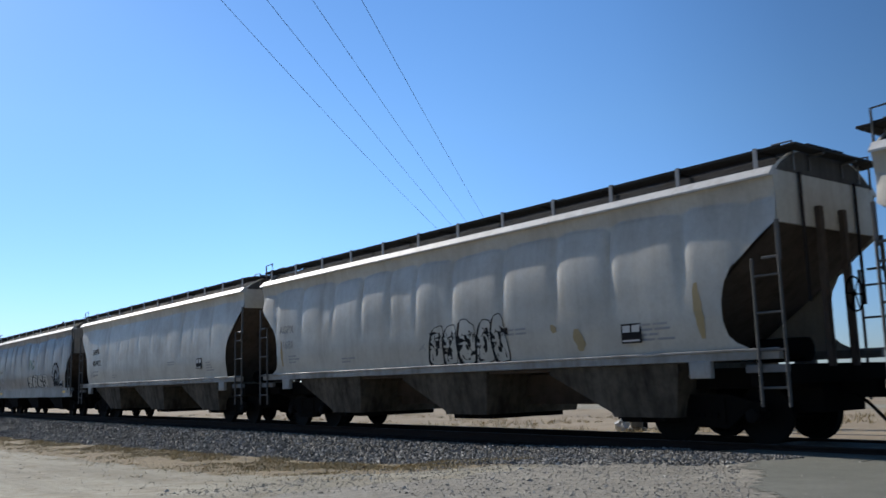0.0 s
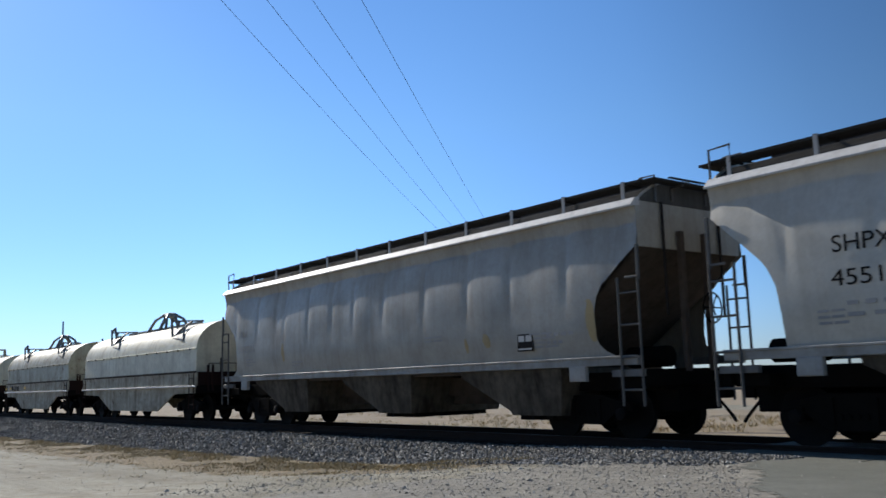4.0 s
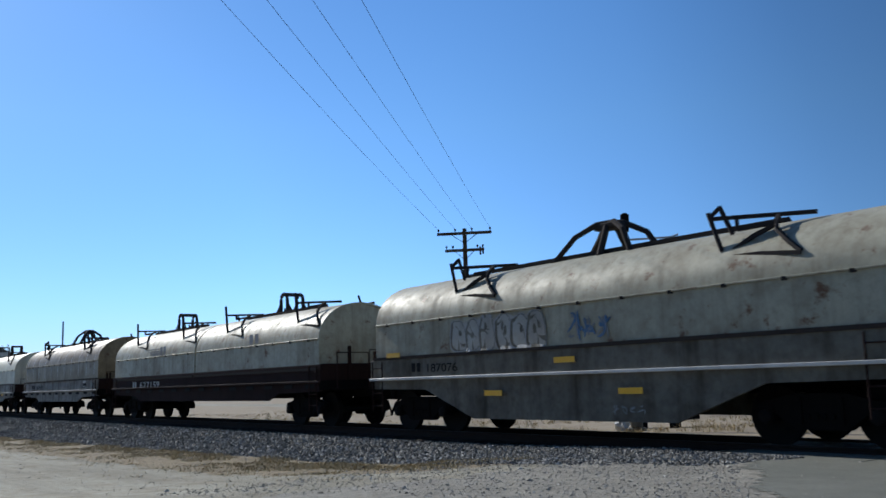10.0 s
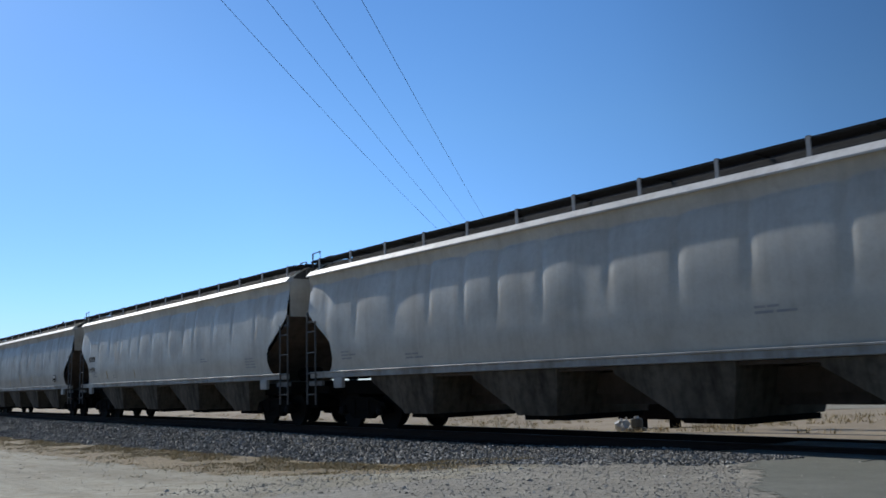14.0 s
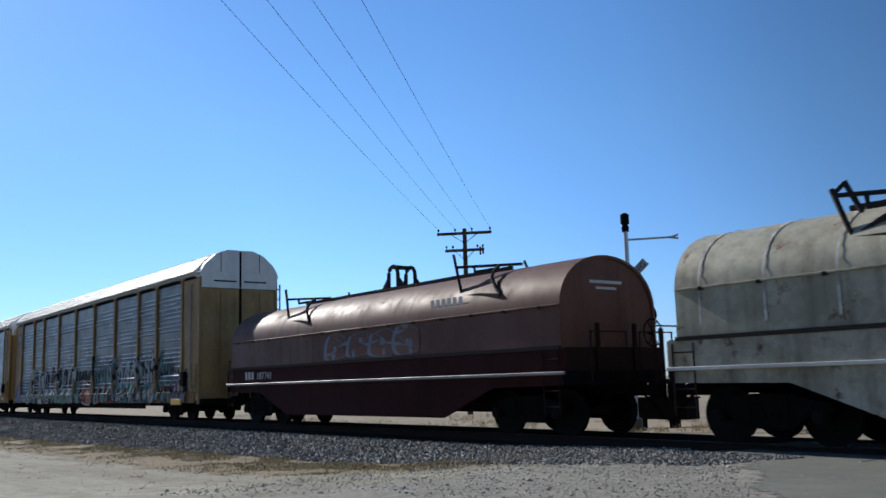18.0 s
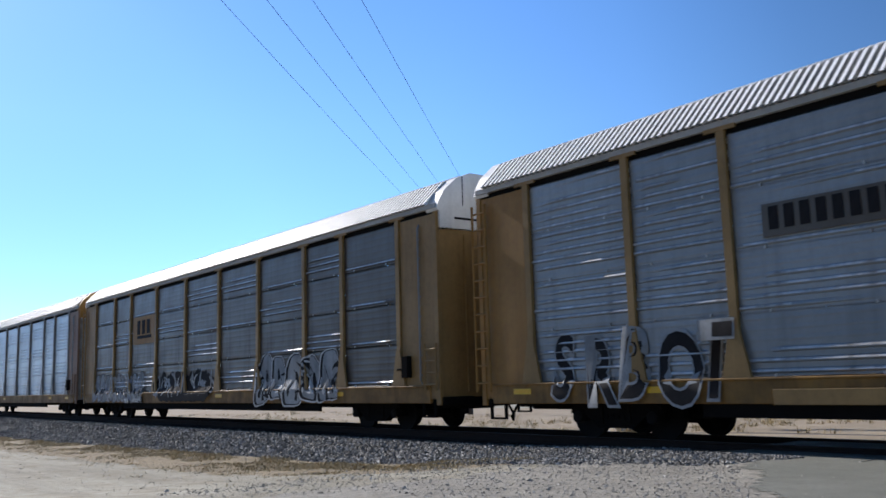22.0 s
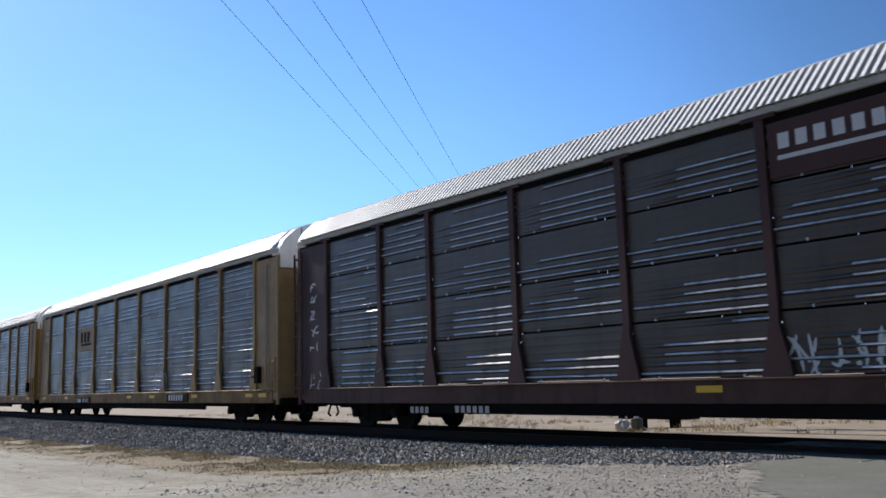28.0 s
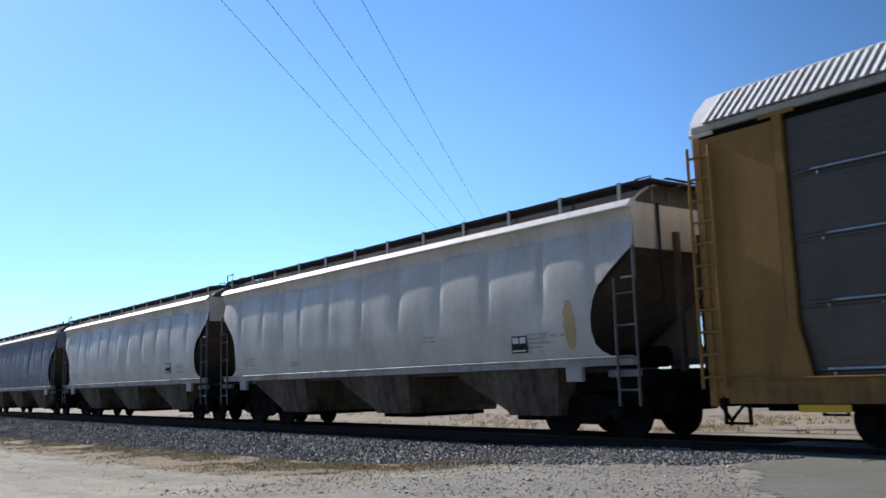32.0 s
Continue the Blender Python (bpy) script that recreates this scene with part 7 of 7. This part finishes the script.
spray(a3, 65, -11.8, -5.60, 0.66, 1.90, M["spray_pale"], M["ink_black"], rack_face, 9, thick=0.09, back=M["ink_grey"], shade=M["panel_dark"], chips=(M["hop_blue"], M["ink_grey"]))
spray(a3, 66, -4.41, 1.30, 0.65, 1.93, M["ink_black"], M["ink_black"], rack_face, 0, back=M["ink_black"])
spray(a3, 166, -4.35, 1.25, 0.72, 1.88, M["spray_pale"], M["spray_pale"], rack_face, 7, thick=0.13, bubble=False)
spray(a3, 266, -3.60, 0.60, 0.80, 1.70, M["ink_white"], M["ink_white"], rack_face, 5, thick=0.06, bubble=False)
spray(a3, 67, 4.35, 9.15, 0.64, 2.06, M["spray_pale"], M["ink_black"], rack_face, 5, thick=0.08, shade=M["ink_black"], rim=M["ink_white"])
side_plate(a3, -7.64, -5.54, 0.65, 0.91, M["ink_black"], rack_face, "number_plate", 0.012)
letters(a3, -6.57, 0.68, "908091", 0.23, M["ink_white"], rack_face, 1.00, 0.03)
letter_bars(a3, -7.58, -7.07, 0.67, 0.84, 4, M["ink_white"], rack_face, 0.015)
reflector(a3, -11.88, 0.68, 0.5)
reflector(a3, -8.65, 0.74, 0.5)
reflector(a3, -5.21, 0.80, 0.5)
side_plate(a4, -7.00, -6.74, 3.31, 4.03, M["ink_black"], rack_face, "sign_bar", 0.03)
side_plate(a4, -5.49, -5.25, 3.34, 3.99, M["ink_black"], rack_face, "sign_bar", 0.03)
letter_bars(a4, -6.64, -5.58, 3.48, 3.82, 3, M["ink_black"], rack_face, 0.004)
spray(a4, 68, -13.12, -8.81, 0.99, 2.04, M["spray_pale"], M["spray_blue"], rack_face, 4, thick=0.08, bubble=True)
spray(a5, 69, -5.43, 0.94, 1.02, 2.10, M["spray_pale"], M["spray_pale"], rack_face, 4, thick=0.07, bubble=False)
spray(a5, 70, 4.59, 10.27, 1.00, 2.08, M["spray_pale"], M["ink_grey"], rack_face, 4, thick=0.08, bubble=True)
letter_bars(a5, -6.92, -4.75, 3.36, 3.70, 4, M["ink_white"], rack_face, 0.004)
spray(a5, 71, -4.60, -0.75, 0.64, 2.02, M["spray_sky"], M["hop_blue"], rack_face, 5, thick=0.15, shade=M["ink_black"], back=M["hop_blue"])
spray(a5, 72, -0.85, 1.0, 0.64, 1.98, M["spray_sky"], M["spray_pale"], rack_face, 3, thick=0.12, shade=M["spray_blue"], back=M["hop_blue"])
letter_bars(a5, -7.76, -5.08, 0.69, 0.91, 8, M["ink_grey"], rack_face, 0.004)
reflector(a5, -3.06, 0.86, 0.5)
reflector(a5, -0.35, 0.88, 0.5)
for k in range(5):
    spray(a6, 740 + k, -12.85 + 0.05 * (k % 2), -12.25 - 0.06 * (k % 3), 2.0 + 0.42 * k, 2.38 + 0.42 * k, M["ink_white"], M["ink_white"], rack_face, 1, thick=0.055, bubble=False)
for k in range(3):
    spray(a5, 750 + k, -13.0 + 0.04 * k, -12.3, 3.9 - 0.5 * k, 4.35 - 0.5 * k, M["ink_black"], M["ink_black"], rack_face, 1, thick=0.035, bubble=False)
side_plate(a5, -12.95, -12.45, 2.05, 2.5, M["brown_steel"], rack_face, "faded_stamp", 0.006)
spray(a6, 75, -12.91, -11.96, 0.96, 1.57, M["ink_white"], M["ink_white"], rack_face, 2, thick=0.03, bubble=False)
spray(a6, 77, -11.75, -7.43, 1.04, 1.71, M["spray_teal"], M["ink_grey"], rack_face, 5, thick=0.05, bubble=False)
side_plate(a6, 1.56, 4.24, 4.06, 4.93, M["maroon_post"], rack_face, "sign_plate", 0.03)
side_plate(a6, 4.46, 7.14, 4.06, 4.93, M["maroon_post"], rack_face, "sign_plate", 0.03)
letter_bars(a6, 1.75, 4.10, 4.50, 4.74, 8, M["ink_white"], rack_face, 0.036)
letter_bars(a6, 4.50, 6.45, 4.30, 4.76, 7, M["ink_white"], rack_face, 0.036)
side_plate(a6, 1.72, 4.22, 4.33, 4.40, M["ink_white"], rack_face, "sign_bar", 0.036)
spray(a6, 176, 1.6, 3.9, 1.0, 1.78, M["ink_white"], M["ink_white"], rack_face, 7, thick=0.06, bubble=False)
spray(a6, 177, 4.6, 7.0, 1.0, 1.75, M["spray_pale"], M["spray_pale"], rack_face, 6, thick=0.045, bubble=False)
spray(a6, 178, 7.5, 9.1, 1.0, 1.8, M["spray_pale"], M["spray_pale"], rack_face, 6, thick=0.05, bubble=False)
spray(a6, 179, 9.6, 11.6, 1.0, 1.7, M["ink_grey"], M["ink_grey"], rack_face, 5, thick=0.05, bubble=False)
spray(a6, 180, 12.5, 12.95, 0.95, 2.2, M["ink_white"], M["ink_white"], rack_face, 2, thick=0.06, bubble=False)
spray(a6, 181, 13.0, 13.35, 0.95, 1.95, M["ink_white"], M["ink_white"], rack_face, 2, thick=0.06, bubble=False)
side_plate(a6, 12.05, 12.70, 4.04, 4.06, M["ink_white"], rack_face, "frame_line", 0.008)
side_plate(a6, 12.05, 12.70, 3.50, 3.52, M["ink_white"], rack_face, "frame_line", 0.008)
letter_bars(a6, 12.10, 12.66, 3.82, 3.96, 4, M["ink_grey"], rack_face, 0.006)
letter_bars(a6, 12.10, 12.66, 3.60, 3.74, 4, M["ink_grey"], rack_face, 0.006)
letter_bars(a6, -7.98, -7.22, 0.45, 0.59, 4, M["ink_grey"], rack_face, 0.004)
letter_bars(a6, -6.32, -5.12, 0.47, 0.61, 6, M["ink_grey"], rack_face, 0.004)
side_plate(a7, -6.79, -4.27, 3.05, 4.10, M["yellow_dull"], rack_face, "sign_plate", 0.035)
letter_bars(a7, -6.34, -4.80, 3.40, 3.88, 3, M["ink_black"], rack_face, 0.04)
side_plate(a7, -6.27, -4.74, 3.26, 3.36, M["ink_black"], rack_face, "sign_bar", 0.045)
side_plate(a7, -6.45, -4.54, 0.66, 0.91, M["ink_black"], rack_face, "number_plate", 0.012)
letter_bars(a7, -6.30, -5.75, 0.69, 0.86, 4, M["ink_white"], rack_face, 0.015)
letters(a7, -5.50, 0.70, "801633", 0.23, M["ink_white"], rack_face, 0.86, 0.03)
letter_bars(a7, 5.08, 6.48, 0.75, 0.95, 6, M["ink_white"], rack_face, 0.016)
side_plate(a7, 4.85, 6.80, 0.69, 1.0, M["ink_black"], rack_face, "mark_plate", 0.012)
for z in (3.62, 4.06, 4.36):
    side_plate(a7, -12.72, -12.08, z, z + 0.025, M["sill_maroon"], rack_face, "frame_line", 0.008)
letter_bars(a7, -12.68, -12.12, 4.14, 4.28, 4, M["ink_grey"], rack_face, 0.006)
letter_bars(a7, -12.68, -12.12, 3.80, 3.94, 4, M["ink_grey"], rack_face, 0.006)
spray(a7, 78, 3.24, 4.63, 1.15, 1.87, M["ink_grey"], M["spray_pale"], rack_face, 3, thick=0.07, bubble=True)
side_plate(a8, -6.43, -3.97, 3.03, 3.92, M["yellow"], rack_face, "sign_plate", 0.035)
letter_bars(a8, -5.90, -4.45, 3.22, 3.74, 2, M["ink_black"], rack_face, 0.04)
side_plate(a8, -6.87, -4.30, 0.41, 0.65, M["ink_black"], rack_face, "number_plate", 0.012)
letters(a8, -5.56, 0.46, "851060", 0.22, M["ink_white"], rack_face, 1.19, 0.03)
letter_bars(a8, -6.71, -5.85, 0.42, 0.59, 4, M["ink_white"], rack_face, 0.015)
spray(a8, 80, -3.55, -1.60, 0.92, 2.10, M["spray_blue"], M["spray_pale"], rack_face, 4, thick=0.06, shade=M["spray_teal"], chips=GREENS)
spray(a8, 83, -3.40, -1.60, 0.90, 1.40, M["spray_pale"], M["spray_blue"], rack_face, 4, thick=0.06)
spray(a8, 81, -1.25, 1.30, 0.92, 1.80, M["spray_pale"], M["ink_grey"], rack_face, 4, thick=0.07, shade=M["panel_plain"], back=M["spray_pale"])
spray(a8, 82, 1.75, 4.20, 0.92, 1.85, M["spray_teal"], M["spray_pale"], rack_face, 4, thick=0.06, shade=M["ink_black"], back=M["spray_teal"])
reflector(a8, -11.53, 0.54, 0.8)

for rack_car, spots in ((a2, (-12.2, -8.8, 8.4, 12.1)), (a3, (1.55, 4.38, 7.22, 9.1)), (a4, (-11.0, -1.2, 9.0, 12.0)), (a5, (6.1, 9.4, 12.2)), (a6, (0.2, 3.3, 6.6, 10.2, 12.2)), (a7, (-12.4, -8.4, 0.6, 3.2, 7.3, 11.6, 12.5)), (a8, (-3.7, 1.2, 4.4, 8.8, 12.3))):
    for x in spots:
        reflector(rack_car, x, 0.84, 0.5, -1.516)


# ---------- movement ----------
def run_to(t):
    """How far the train has rolled after t seconds."""
    return 17.7446 * t - 0.07016 * t * (t / 16) + 0.00237 * t * (t / 16) ** 2


def motions():
    for car, x in CARS:
        walk(car, [(t, pose(x + run_to(t), 0, 0)) for t in range(0, 33)])
    # the wheels roll while their car passes the camera
    start = {car.name: x for car, x in CARS}
    for wheel, r in WHEELS:
        bogie = wheel.parent
        at = start[bogie.parent.name] + bogie.location.x
        place = wheel.location.copy()
        near = [k for k in range(0, 961) if -62 < at + run_to(k / 30) < 8]
        if len(near) < 2:
            continue
        rows = [(k / 30, pose(*place, 0, math.degrees(run_to(k / 30) / r), 0)) for k in near]
        first, last = rows[0], rows[-1]
        if near[0] > 1:
            rows = [(0.0, first[1])] + rows
        if near[-1] < 959:
            rows.append((32.0, last[1]))
        walk(wheel, rows)


motions()
